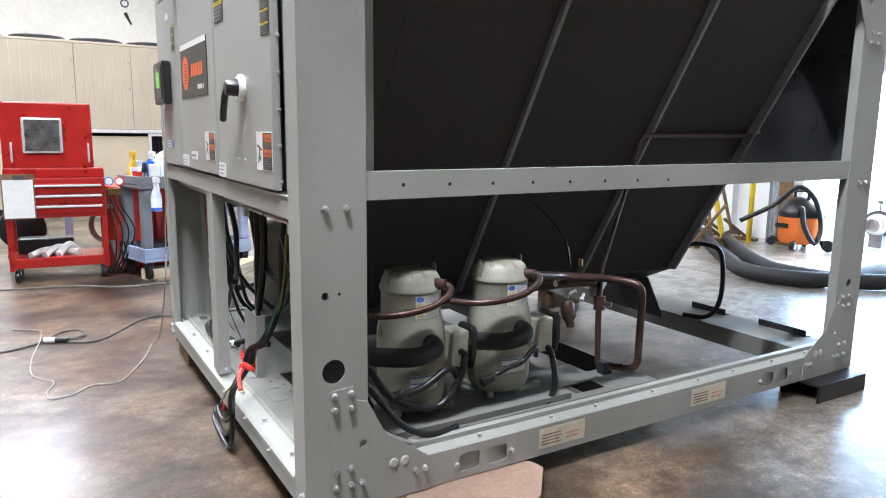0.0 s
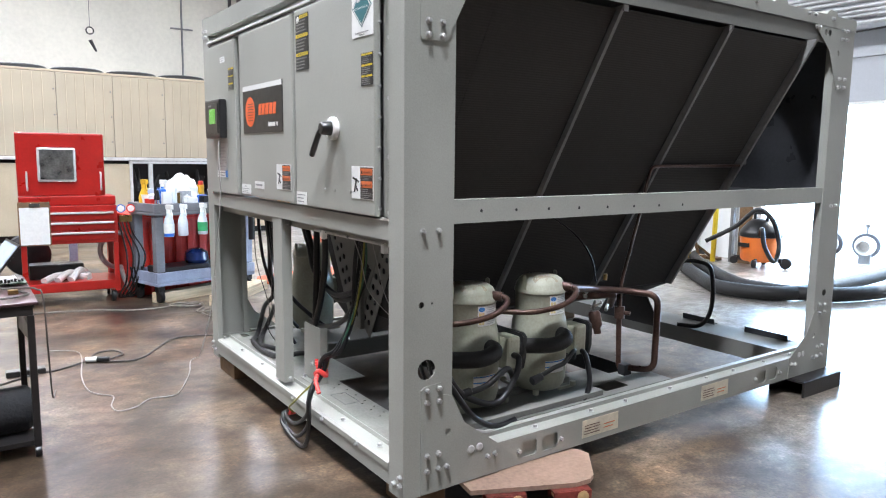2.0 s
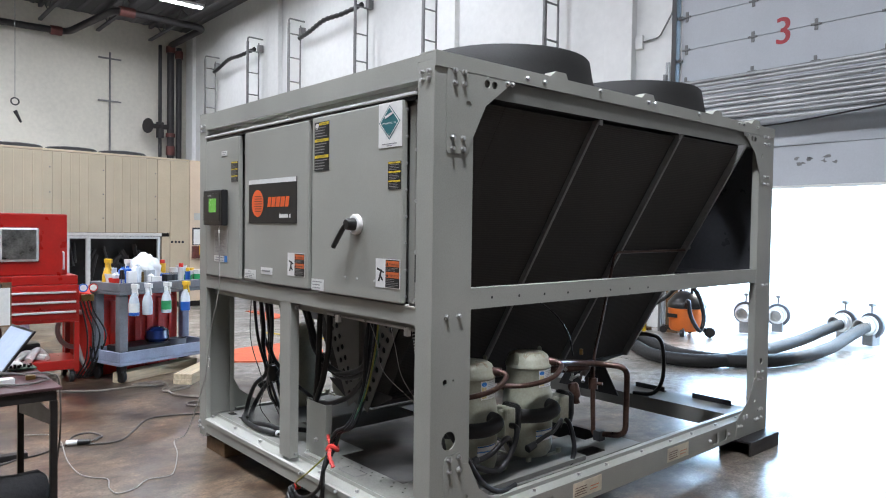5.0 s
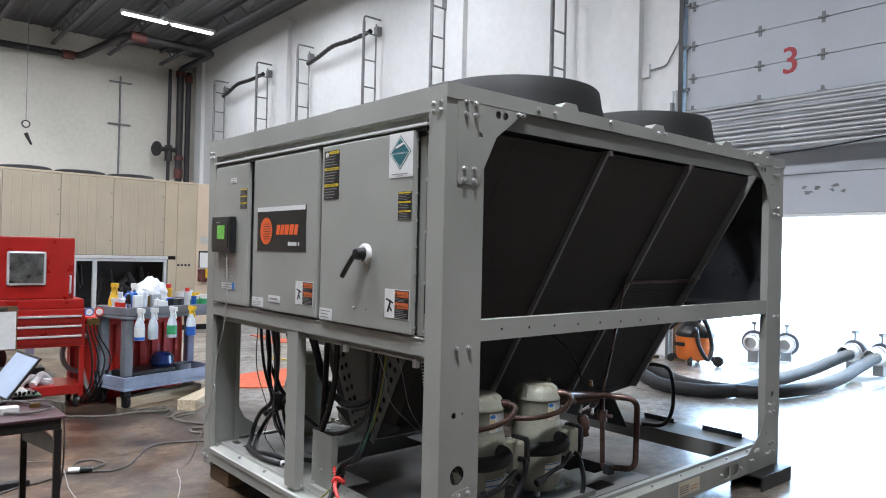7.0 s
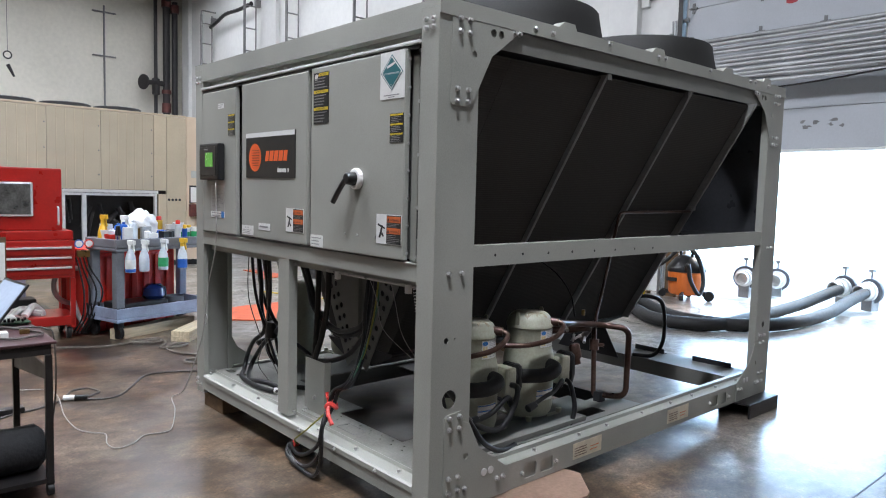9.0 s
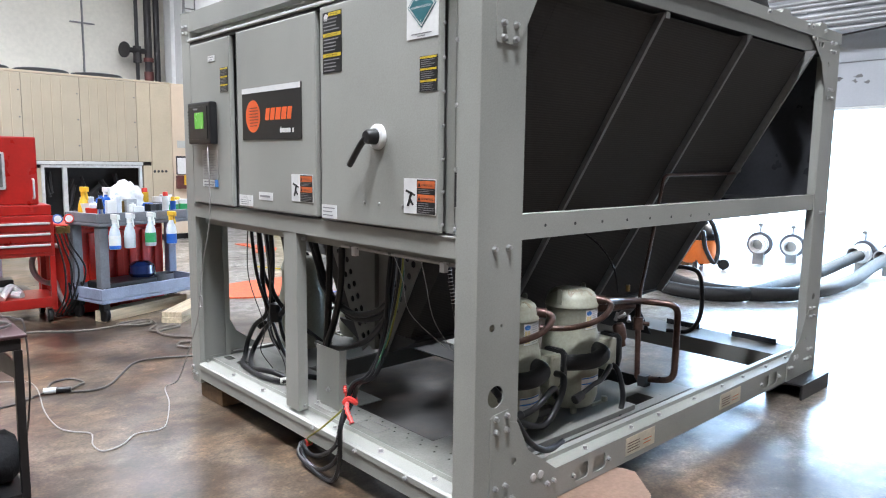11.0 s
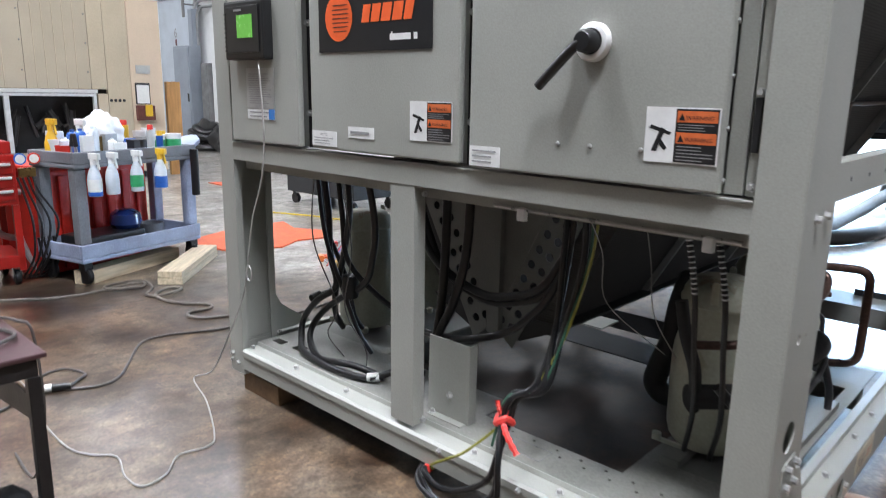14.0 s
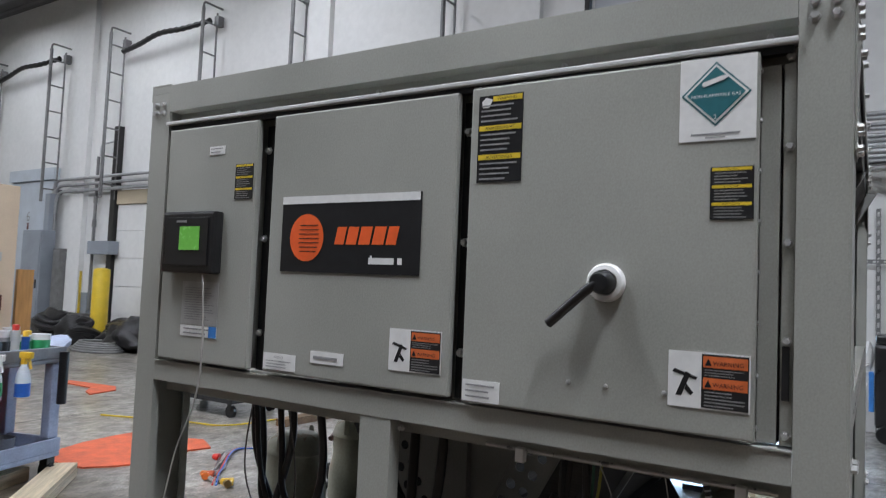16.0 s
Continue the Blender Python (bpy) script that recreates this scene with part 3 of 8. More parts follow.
tube(bm, [(XW - 0.46, 3.2, 2.75), (XW - 0.47, 2.4, 2.71), (XW - 0.47, 1.5, 2.74), (XW - 0.46, 0.6, 2.82), (XW - 0.46, -0.6, 2.9)], 0.011, 8)
part("cable", bm, RUBBER, rack, "loose black cable", True)

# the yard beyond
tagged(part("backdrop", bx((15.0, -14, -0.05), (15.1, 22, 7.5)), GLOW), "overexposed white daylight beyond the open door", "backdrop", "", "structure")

# wall-mounted access ladders and their straps
LY = (19.1, 16.2, 13.9, 10.95, 8.6, 5.52)


def wall_ladder():
    y = 0
    o = thing("wall_ladder", (XW, 0, 3.0), "grey steel pipe ladder standing off the white wall", "ladder", "ladders on the door wall")
    for x, r in ((XW - 0.45, 0.035), (XW - 0.12, 0.02)):
        bm = bmesh.new()
        cyl(bm, (x, y, 3.0), (x, y, 6.55), r, 10)
        part("rail", bm, LADDERGREY, o, smooth=True)
    for k in range(6):
        z = 3.3 + 0.6 * k
        bm = bmesh.new()
        cyl(bm, (XW - 0.45, y, z), (XW - 0.12, y, z), 0.018, 8)
        part("rung", bm, LADDERGREY, o, smooth=True)
    bm = bmesh.new()
    tube(bm, bent([(XW - 0.45, y, 6.52), (XW - 0.45, y, 6.67), (XW - 0.1, y, 6.67), (XW, y, 6.67)], 0.08), 0.022, 8, 0)
    part("top_arm", bm, LADDERGREY, o, smooth=True)
    part("wall_bracket", bx((XW - 0.14, y - 0.06, 6.3), (XW, y + 0.06, 6.5), 0.01), LADDERGREY, o)
    part("wall_bracket", bx((XW - 0.14, y - 0.05, 3.2), (XW, y + 0.05, 3.32), 0.01), LADDERGREY, o)
    return o


first = wall_ladder()
first.location.y = LY[0]
for y in LY[1:]:
    copy_thing(first, pose(XW, y, 3.0))
for ya, yb in ((LY[0], LY[1]), (LY[2], LY[3])):
    bm = bmesh.new()
    mid = (ya + yb) / 2
    tube(bm, [(XW - 0.2, ya - 0.1, 6.2), (XW - 0.3, mid + 0.7, 6.22), (XW - 0.34, mid, 6.32), (XW - 0.3, mid - 0.7, 6.32), (XW - 0.2, yb + 0.1, 6.4)], 0.06, 10, 8, 0, 0.3)
    solo("strap", bm, RUBBER, (XW - 0.2, mid, 6.5), "rolled black strap slung between two wall ladders", "strap", "straps between ladders", "", True)

# services in the far corner
sv = thing("standpipe_set", (7.0, 21.3, 0), "dark iron sprinkler risers with a red-oxide valve, in the corner", "pipes")
for x, r, z0, m in ((6.36, 0.055, 3.5, IRONPIPE), (6.7, 0.11, 0.0, IRONPIPE), (6.97, 0.09, 0.0, IRONPIPE)):
    bm = bmesh.new()
    cyl(bm, (x, 21.3, z0), (x, 21.3, 7.3), r, 14)
    part("riser", bm, m, sv, smooth=True)
bm = bmesh.new()
tube(bm, bent([(6.7, 21.3, 7.1), (6.7, 21.3, 7.35), (6.7, 18.6, 7.35), (4.2, 18.6, 7.35), (3.65, 21.4, 7.2), (-6, 21.45, 7.05)], 0.3), 0.1, 12, 0)
part("header", bm, IRONPIPE, sv, smooth=True)
bm = bmesh.new()
cyl(bm, (6.36, 21.3, 4.3), (6.36, 21.3, 4.8), 0.12, 14)
cyl(bm, (6.02, 21.25, 4.66), (6.6, 21.25, 4.66), 0.08, 12)
lathe(bm, [(0, 0), (0.24, 0.02), (0.24, 0.06), (0, 0.08)], (5.98, 21.2, 4.64), (-1, -0.4, 0), 14)
part("valve", bm, IRONPIPE, sv, "dark iron gate valve", True)
for x, y, z0, z1, r in ((6.7, 21.3, 4.35, 4.47, 0.15), (6.7, 21.3, 3.75, 4.05, 0.14), (6.7, 21.3, 7.1, 7.3, 0.15), (6.97, 21.3, 6.95, 7.2, 0.13)):
    bm = bmesh.new()
    cyl(bm, (x, y, z0), (x, y, z1), r, 14)
    part("coupling", bm, RUSTRED, sv, "red-oxide pipe coupling", True)
bm = bmesh.new()
cyl(bm, (4.3, 18.6, 7.35), (4.7, 18.6, 7.35), 0.14, 12)
part("coupling", bm, RUSTRED, sv, "red-oxide pipe coupling", True)
bm = bmesh.new()
cyl(bm, (3.2, 21.41, 7.19), (3.5, 21.405, 7.195), 0.14, 12)
part("coupling", bm, RUSTRED, sv, "red-oxide pipe coupling", True)
cd = thing("wall_conduit", (5.0, YW, 3.0), "thin dark conduit with cross brackets up the far wall", "conduit")
bm = bmesh.new()
cyl(bm, (4.95, YW - 0.06, 0.5), (4.95, YW - 0.06, 6.9), 0.03, 8)
part("pipe", bm, LADDERGREY, cd, smooth=True)
for z in (5.36, 6.7):
    part("cross_bracket", bx((4.61, YW - 0.08, z - 0.02), (5.29, YW - 0.02, z + 0.02)), LADDERGREY, cd)
hk = thing("hanging_hook", (1.88, 19.0, 4.1), "small dark hook hanging from a thin cord", "hook")
bm = bmesh.new()
cyl(bm, (1.88, 19.0, 4.66), (1.88, 19.0, 7.98), 0.008, 6)
part("cord", bm, LADDERGREY, hk)
bm = bmesh.new()
tube(bm, [(1.88 + 0.09 * math.cos(a), 19.0, 4.58 + 0.09 * math.sin(a)) for a in np.linspace(0, 6.28, 13)], 0.018, 6, 2)
part("ring", bm, IRONPIPE, hk, smooth=True)
bm = bmesh.new()
cyl(bm, (1.88, 19.0, 4.34), (2.02, 19.0, 4.05), 0.05, 10, 0, 0.025)
part("weight", bm, IRONPIPE, hk, smooth=True)

# pale wall panel, cabinets, conduits and a bollard along the door wall
cb = thing("wall_panel", (XW - 0.1, 17.1, 0), "pale blue-grey sheet-metal wall panel with a stencilled number six", "wall panel")
part("sheet", bx((XW - 0.12, 16.3, 0.0), (XW - 0.02, 18.2, 3.53), 0.01), PALEBLUE, cb)
part("head_rail", bx((XW - 0.16, 16.25, 3.56), (XW - 0.02, 18.25, 3.84), 0.01), PALEBLUE, cb)
bm = bmesh.new()
lettering(bm, "6", 0.34, lambda u, v, w: (XW - 0.1215 - w, 17.4 - u, 2.6 + v), 0)
part("number", bm, GREYINK, cb, "dark stencilled number six")
part("sticker", bx((XW - 0.124, 17.27, 2.4), (XW - 0.1205, 17.35, 2.56)), RUSTRED, cb, "small faded red sticker")
el = thing("electrical_cabinet", (XW - 0.2, 16.4, 0), "tall grey electrical cabinet against the wall", "cabinet")
part("body", bx((XW - 0.44, 16.06, 0.0), (XW - 0.125, 16.86, 2.35), 0.015), CABINET, el)
part("door", bx((XW - 0.462, 16.09, 0.06), (XW - 0.4405, 16.83, 2.3), 0.008), CABINET, el)
part("latch", bx((XW - 0.49, 16.12, 1.02), (XW - 0.4625, 16.16, 1.22), 0.004), BLACKPL, el)
part("wire_box", bx((XW - 0.3, 16.1, 2.3505), (XW - 0.125, 16.29, 3.2), 0.01), CABINET, el)
lk = thing("steel_locker", (XW - 0.1, 15.7, 0), "narrow dark grey steel locker beside the pilaster", "locker")
part("body", bx((XW - 0.22, 15.6, 0.0), (XW - 0.01, 15.95, 1.94), 0.01), LADDERGREY, lk)
part("door", bx((XW - 0.236, 15.63, 0.05), (XW - 0.2205, 15.92, 1.9), 0.005), LADDERGREY, lk)
ct = thing("conduit_run", (XW, 14.5, 3.0), "three bright steel conduits bending down to a cabinet", "conduit")
for k in range(3):
    bm = bmesh.new()
    z = 3.52 - 0.14 * k
    tube(bm, bent([(XW - 0.16, 9.5, z), (XW - 0.16, 16.22 - 0.06 * k, z), (XW - 0.16, 16.22 - 0.06 * k, 2.36)], 0.3), 0.035, 10, 0)
    part("pipe", bm, CONDUIT, ct, smooth=True)
# second, shut dock door further along the wall
dd = thing("door_2", (XW, 12.0, 0), "white sectional dock door, shut, with a dark steel track", "dock door", "", "structure")
for z0, z1 in ((0.0, 0.55), (0.55, 1.15), (1.15, 1.75), (1.75, 2.33), (2.33, 2.89)):
    part("panel", bx((XW - 0.05, 10.4, z0 + 0.004), (XW - 0.005, 13.86, z1 - 0.004), 0.006), WALL, dd)
part("track", bx((XW - 0.13, 13.88, 0.0), (XW - 0.005, 14.05, 4.6), 0.004), BLACKIRON, dd, "dark steel track")
part("header", bx((XW - 0.09, 10.3, 2.9), (XW - 0.005, 13.87, 3.2), 0.006), BEIGEFLAT, dd, "pale header")


def sack(x, y, sx, sy, sz, seed):
    bm = bmesh.new()
    bmesh.ops.create_icosphere(bm, subdivisions=4, radius=1.0)
    for v in bm.verts:
        q = v.co + Vector((seed, 0, 0))
        k = 1 + 0.3 * noise.noise(q * 1.6) + 0.12 * noise.noise(q * 5)
        v.co = Vector((x + sx * v.co.x * k, y + sy * v.co.y * k, max(0.0, sz * (0.55 + 0.75 * v.co.z * k))))
    return solo("black_sack", bm, SACK, (x, y, 0), "slumped black plastic sack on the floor by the wall", "sack", "black sacks", smooth=True)


for row in ((6.5, 14.3, 0.34, 0.75, 0.5, 1.0), (6.35, 13.35, 0.35, 0.5, 0.46, 4.0), (6.3, 11.55, 0.34, 0.6, 0.46, 7.0), (6.5, 12.3, 0.3, 0.4, 0.3, 9.0)):
    sack(*row)
bm = bmesh.new()
for k in range(5):
    tube(bm, [(5.9 + (0.36 - 0.03 * k) * math.cos(a), 11.95 + (0.6 - 0.04 * k) * math.sin(a), 0.025 + 0.035 * k) for a in np.linspace(0, 6.2, 12)], 0.022, 7, 4)
solo("coiled_hose", bm, LADDERGREY, (5.9, 11.95, 0), "grey hose coiled flat on the floor", "hose", smooth=True)
bl = thing("bollard", (6.5, 12.93, 0), "yellow painted steel bollard", "bollard")
bm = bmesh.new()
lathe(bm, [(0.155, 0), (0.155, 1.46), (0.14, 1.49), (0.08, 1.51), (0, 1.515)], (6.5, 12.93, 0), seg=20)
part("post", bm, BOLLARD, bl, smooth=True)
jb = thing("junction_box", (XW, 14.1, 1.8), "grey switch box with a coupled conduit on the wall", "switch box")
part("body", bx((XW - 0.3, 13.72, 1.82), (XW - 0.06, 14.5, 2.1), 0.01), CABINET, jb)
bm = bmesh.new()
cyl(bm, (XW - 0.1, 14.62, 0.6), (XW - 0.1, 14.62, 3.98), 0.035, 10)
for z in (2.42, 2.95, 3.4):
    cyl(bm, (XW - 0.1, 14.62, z), (XW - 0.1, 14.62, z + 0.16), 0.048, 10)
part("conduit", bm, LADDERGREY, jb, "dull coupled conduit", True)
bm = bmesh.new()
tube(bm, bent([(XW - 0.1, 14.55, 3.985), (XW - 0.1, 14.55, 4.24), (XW - 0.1, 13.9, 4.3)], 0.1), 0.02, 8, 0)
part("upper_conduit", bm, CONDUIT, jb, smooth=True)
pb = thing("pull_box", (XW, 14.8, 0.7), "small grey pull box low on the wall", "box")
part("body", bx((XW - 0.14, 14.65, 0.5), (XW - 0.01, 14.95, 0.98), 0.008), CABINET, pb)
part("pole", bx((XW - 0.2, 14.84, 0.0), (XW - 0.16, 14.88, 1.45), 0.006), BOLLARD, pb, "faded yellow stave")
# small conduit with a box beside the raised door
wc = thing("wall_conduit", (XW, 4.0, 4.2), "white painted conduit and box on the wall beside the door", "conduit")
part("box", bx((XW - 0.06, 3.96, 4.12), (XW - 0.005, 4.08, 4.32), 0.006), WALL, wc)
bm = bmesh.new()
tube(bm, bent([(XW - 0.03, 4.09, 4.225), (XW - 0.03, 4.6, 4.235), (XW - 0.03, 4.62, 4.235)], 0.01), 0.012, 8, 0)
part("pipe", bm, WALL, wc, smooth=True)
bm = bmesh.new()
tube(bm, bent([(XW - 0.03, 3.955, 4.22), (XW - 0.03, 3.69, 4.24), (XW - 0.05, 3.47, 4.56), (XW - 0.05, 3.46, 5.0)], 0.06), 0.012, 8, 0)
part("pipe", bm, LADDERGREY, wc, smooth=True)
bm = bmesh.new()
for y in (3.525, 3.565):
    cyl(bm, (XW - 0.03, y, 0.0), (XW - 0.03, y, 3.85), 0.014, 8)
solo("cut_conduits", bm, CONDUIT, (XW, 3.54, 0), "pair of thin cut conduit ends on the wall", "conduit", smooth=True)

# beyond the door's other edge
stt = thing("perforated_strut", (XW - 0.06, 0.0, 0), "slotted steel angle frame standing against the wall", "strut")
for nm, p0, up, n_ in (("upright", (XW - 0.1, 0.03, 0.0), (0, 0, 1), 24), ("crossbar", (XW - 0.1, 0.36, 1.82), (0, -1, 0), 12)):
    bm = bmesh.new()
    w_ = 0.045
    hs_ = [slot(0.012, 0.03 + 0.1 * k, 0.033, 0.085 + 0.1 * k, 0.006) for k in range(n_)]
    ln_ = 0.1 * n_ + 0.02
    if nm == "upright":
        plate(bm, [(0, 0), (w_, 0), (w_, ln_), (0, ln_)], hs_, lambda u, v, d: (XW - 0.1 + d, 0.04 - u, v), 0.004)
        box(bm, (XW - 0.0955, 0.036, 0.0), (XW - 0.055, 0.04, ln_))
    else:
        plate(bm, [(0, 0), (w_, 0), (w_, ln_), (0, ln_)], hs_, lambda u, v, d: (XW - 0.105 + d, 0.4 - v, 1.82 + u), 0.004)
    part(nm, bm, LADDERGREY, stt, "slotted steel angle")
fm = thing("floor_machine", (6.85, -0.15, 0), "black wheeled floor machine with a white bag hung on it", "floor machine")
part("body", bx((6.68, -0.5, 0.14), (7.05, 0.05, 0.98), 0.04), BLACKPL, fm)
part("lid", bx((6.66, -0.52, 0.985), (7.07, 0.04, 1.08), 0.03), BLACKPL, fm, "black lid")
for y in (-0.4, -0.05):
    bm = bmesh.new()
    cyl(bm, (6.66, y, 0.09), (6.74, y, 0.09), 0.09, 18, 0, None, 0.01)
    part("wheel", bm, RUBBER, fm, "black wheel", True)
part("skirt", bx((6.7, -0.47, 0.05), (7.02, 0.02, 0.139), 0.01), BLACKPL, fm)
bm = bmesh.new()
bmesh.ops.create_icosphere(bm, subdivisions=3, radius=1.0)
for v in bm.verts:
    k = 1 + 0.25 * noise.noise(v.co * 2.0)
    v.co = Vector((6.78 + 0.08 * v.co.x * k, 0.105 + 0.05 * v.co.y * k, 0.86 + 0.14 * v.co.z * k))
part("bag", bm, WHITEP, fm, "white plastic bag", True)
bm = bmesh.new()
tube(bm, [(6.78, 0.06, 0.62), (6.76, 0.14, 0.68), (6.76, 0.2, 0.6), (6.77, 0.12, 0.55)], 0.022, 8, 5)
part("hose_cuff", bm, WHITEP, fm, "white hose cuff", True)
part("blue_strip", bx((6.7, 0.052, 0.3), (6.76, 0.1, 0.7), 0.01), BLUEP, fm, "bright blue strip")

bm = bmesh.new()
rng = random.Random(3)
for k in range(7):
    c = Vector((6.5 + rng.uniform(-0.3, 0.35), 12.6 + rng.uniform(-1.6, 2.4), 0))
    for q in range(5):
        rr = rng.uniform(0.18, 0.5)
        tube(bm, [c + Vector((rr * math.cos(a) * 0.7, rr * math.sin(a), 0.08 + 0.09 * q + 0.06 * math.sin(2 * a + k) * (q > 0))) for a in np.linspace(0, 6.2, 12)], 0.07, 7, 3)
solo("hose_coils", bm, RUBBER, (6.3, 13, 0), "piles of coiled black hose along the wall", "hose", "", "stuff", True)
# ---- the chiller ----
L, Y0, Y1, ZB, ZT = 2.92, 0.093, 2.3, 0.07, 2.031
MID = (Y0 + Y1) / 2
chiller = thing("air_cooled_chiller", (L / 2, MID, ZB), "grey-green air-cooled chiller on blocks, side panels removed", "chiller")


def flip_y(p):
    return (p[0], 2 * MID - p[1], p[2])


def flip_x(p):
    return (L - p[0], p[1], p[2])


BOLT = None


def bolt(p, axis, r=0.0086, parent=None):
    """A hexagon bolt head with washer standing out along axis from p."""
    global BOLT
    key = (tuple(axis), r)
    parent = parent or chiller
    if BOLT is None:
        BOLT = {}
    if key not in BOLT:
        bm = bmesh.new()
        lathe(bm, [(0, 0), (r * 1.4, 0), (r * 1.4, 0.002), (r, 0.0022), (r, 0.011), (r * 0.8, 0.013), (0, 0.013)], (0, 0, 0), axis, 6)
        me = bpy.data.meshes.new("bolt")
        bmesh.ops.recalc_face_normals(bm, faces=bm.faces[:])
        bm.to_mesh(me)
        bm.free()
        me.materials.append(STEEL)
        BOLT[key] = me
    o = bpy.data.objects.new("bolt", BOLT[key])
    scene.collection.objects.link(o)
    o.parent = parent
    o.location = Vector(p) - OFFSET[parent]
    return o


# corner posts: side sheet with holes, front sheet, folded lips
def corner_post(fx, fy, name, holes):
    def place(p):
        p = flip_x(p) if fx else p
        return flip_y(p) if fy else p
    w = 0.2 if fx else 0.205
    bm = bmesh.new()
    plate(bm, [(0, ZB), (w, ZB), (w, ZT - 0.03), (0, ZT - 0.03)], holes, lambda u, v, d: place((u, Y0 + d, v)), 0.004)
    post = part(name, bm, PAINT, chiller)
    for prof in ([(0, 0.0045), (0.004, 0.0045), (0.004, 0.095), (0.03, 0.095), (0.03, 0.099), (0, 0.099)], [(w - 0.004, 0.0045), (w, 0.0045), (w, 0.045), (w - 0.03, 0.045), (w - 0.03, 0.041), (w - 0.004, 0.041)]):
        bm = bmesh.new()
        prism(bm, prof, lambda u, v, d: place((u, Y0 + v, ZB + d)), ZT - 0.03 - ZB)
        part("flange", bm, PAINT, post)
    return post


corner_post(False, False, "corner_post", [circle(0.095, 0.533, 0.037, 20), circle(0.072, 0.766, 0.012, 12), circle(0.116, 0.768, 0.005, 8)])
corner_post(False, True, "corner_post", [])
corner_post(True, False, "corner_post", [circle(0.1, 0.525, 0.02, 12)])
corner_post(True, True, "corner_post", [])

GUS_B = [(0.07, ZB + 0.004), (0.07, 0.462), (0.085, 0.472), (0.155, 0.478), (0.162, 0.47), (0.166, 0.432), (0.204, 0.42), (0.262, 0.306), (0.42, 0.192), (0.428, ZB + 0.004)]
GUS_T = [(0.06, ZT - 0.056), (0.43, ZT - 0.056), (0.268, 1.855), (0.168, 1.662), (0.16, 1.655), (0.068, 1.655), (0.06, 1.665)]
for fx in (False, True):
    for fy in (False, True):
        if fx and fy:
            continue

        def place(u, v, d, fx=fx, fy=fy):
            p = (u, Y0 - 0.0005 - d, v)
            p = flip_x(p) if fx else p
            return flip_y(p) if fy else p
        bm = bmesh.new()
        plate(bm, GUS_B, [circle(0.187, 0.287, 0.013, 12)], place, 0.004)
        part("gusset_plate", bm, PAINT, chiller)
        bm = bmesh.new()
        plate(bm, GUS_T, [circle(0.275, 1.945, 0.016, 12), circle(0.317, 1.945, 0.016, 12), circle(0.175, 1.85, 0.014, 12)], place, 0.004)
        part("gusset_plate", bm, PAINT, chiller)
        ax = (0, 1 if fy else -1, 0)
        for u, v in ((0.093, 0.459), (0.146, 0.46), (0.094, 0.414), (0.145, 0.412), (0.096, 0.217), (0.144, 0.216), (0.095, 0.16), (0.145, 0.16), (0.182, 0.158), (0.37, 0.15), (0.405, 0.152), (0.09, 1.672), (0.145, 1.672), (0.09, 1.716), (0.145, 1.716), (0.098, 1.925), (0.146, 1.925), (0.098, 1.972), (0.146, 1.972), (0.39, 1.963), (0.418, 1.963)):
            bolt(place(u, v, 0.004), ax)
        for u in (0.292, 0.332):
            bm = bmesh.new()
            lathe(bm, [(0, 0), (0.016, 0), (0.016, 0.002), (0.012, 0.004), (0, 0.004)], place(u, 0.196, 0.004), ax, 16)
            part("hole_plug", bm, BRIGHT, chiller, "pale round hole plug")
        # bolts on the front flange at the foot
        if not fx:
            for dy, v in ((0.02, 0.12), (0.06, 0.115), (0.02, 0.15), (0.03, 1.93), (0.07, 1.93), (0.03, 1.96), (0.07, 1.96)):
                y = Y0 + dy
                bolt((0, 2 * MID - y if fy else y, v), (-1, 0, 0))
# bolts half-way up the posts
for u in (0.075, 0.14):
    bolt((u, Y0, 1.022), (0, -1, 0), parent=chiller)
    bolt((L - u * 0.8, Y0, 1.022), (0, -1, 0))
rng = random.Random(2)


# top frame
def beam(name, bm, material=PAINT):
    return part(name, bm, material, chiller)


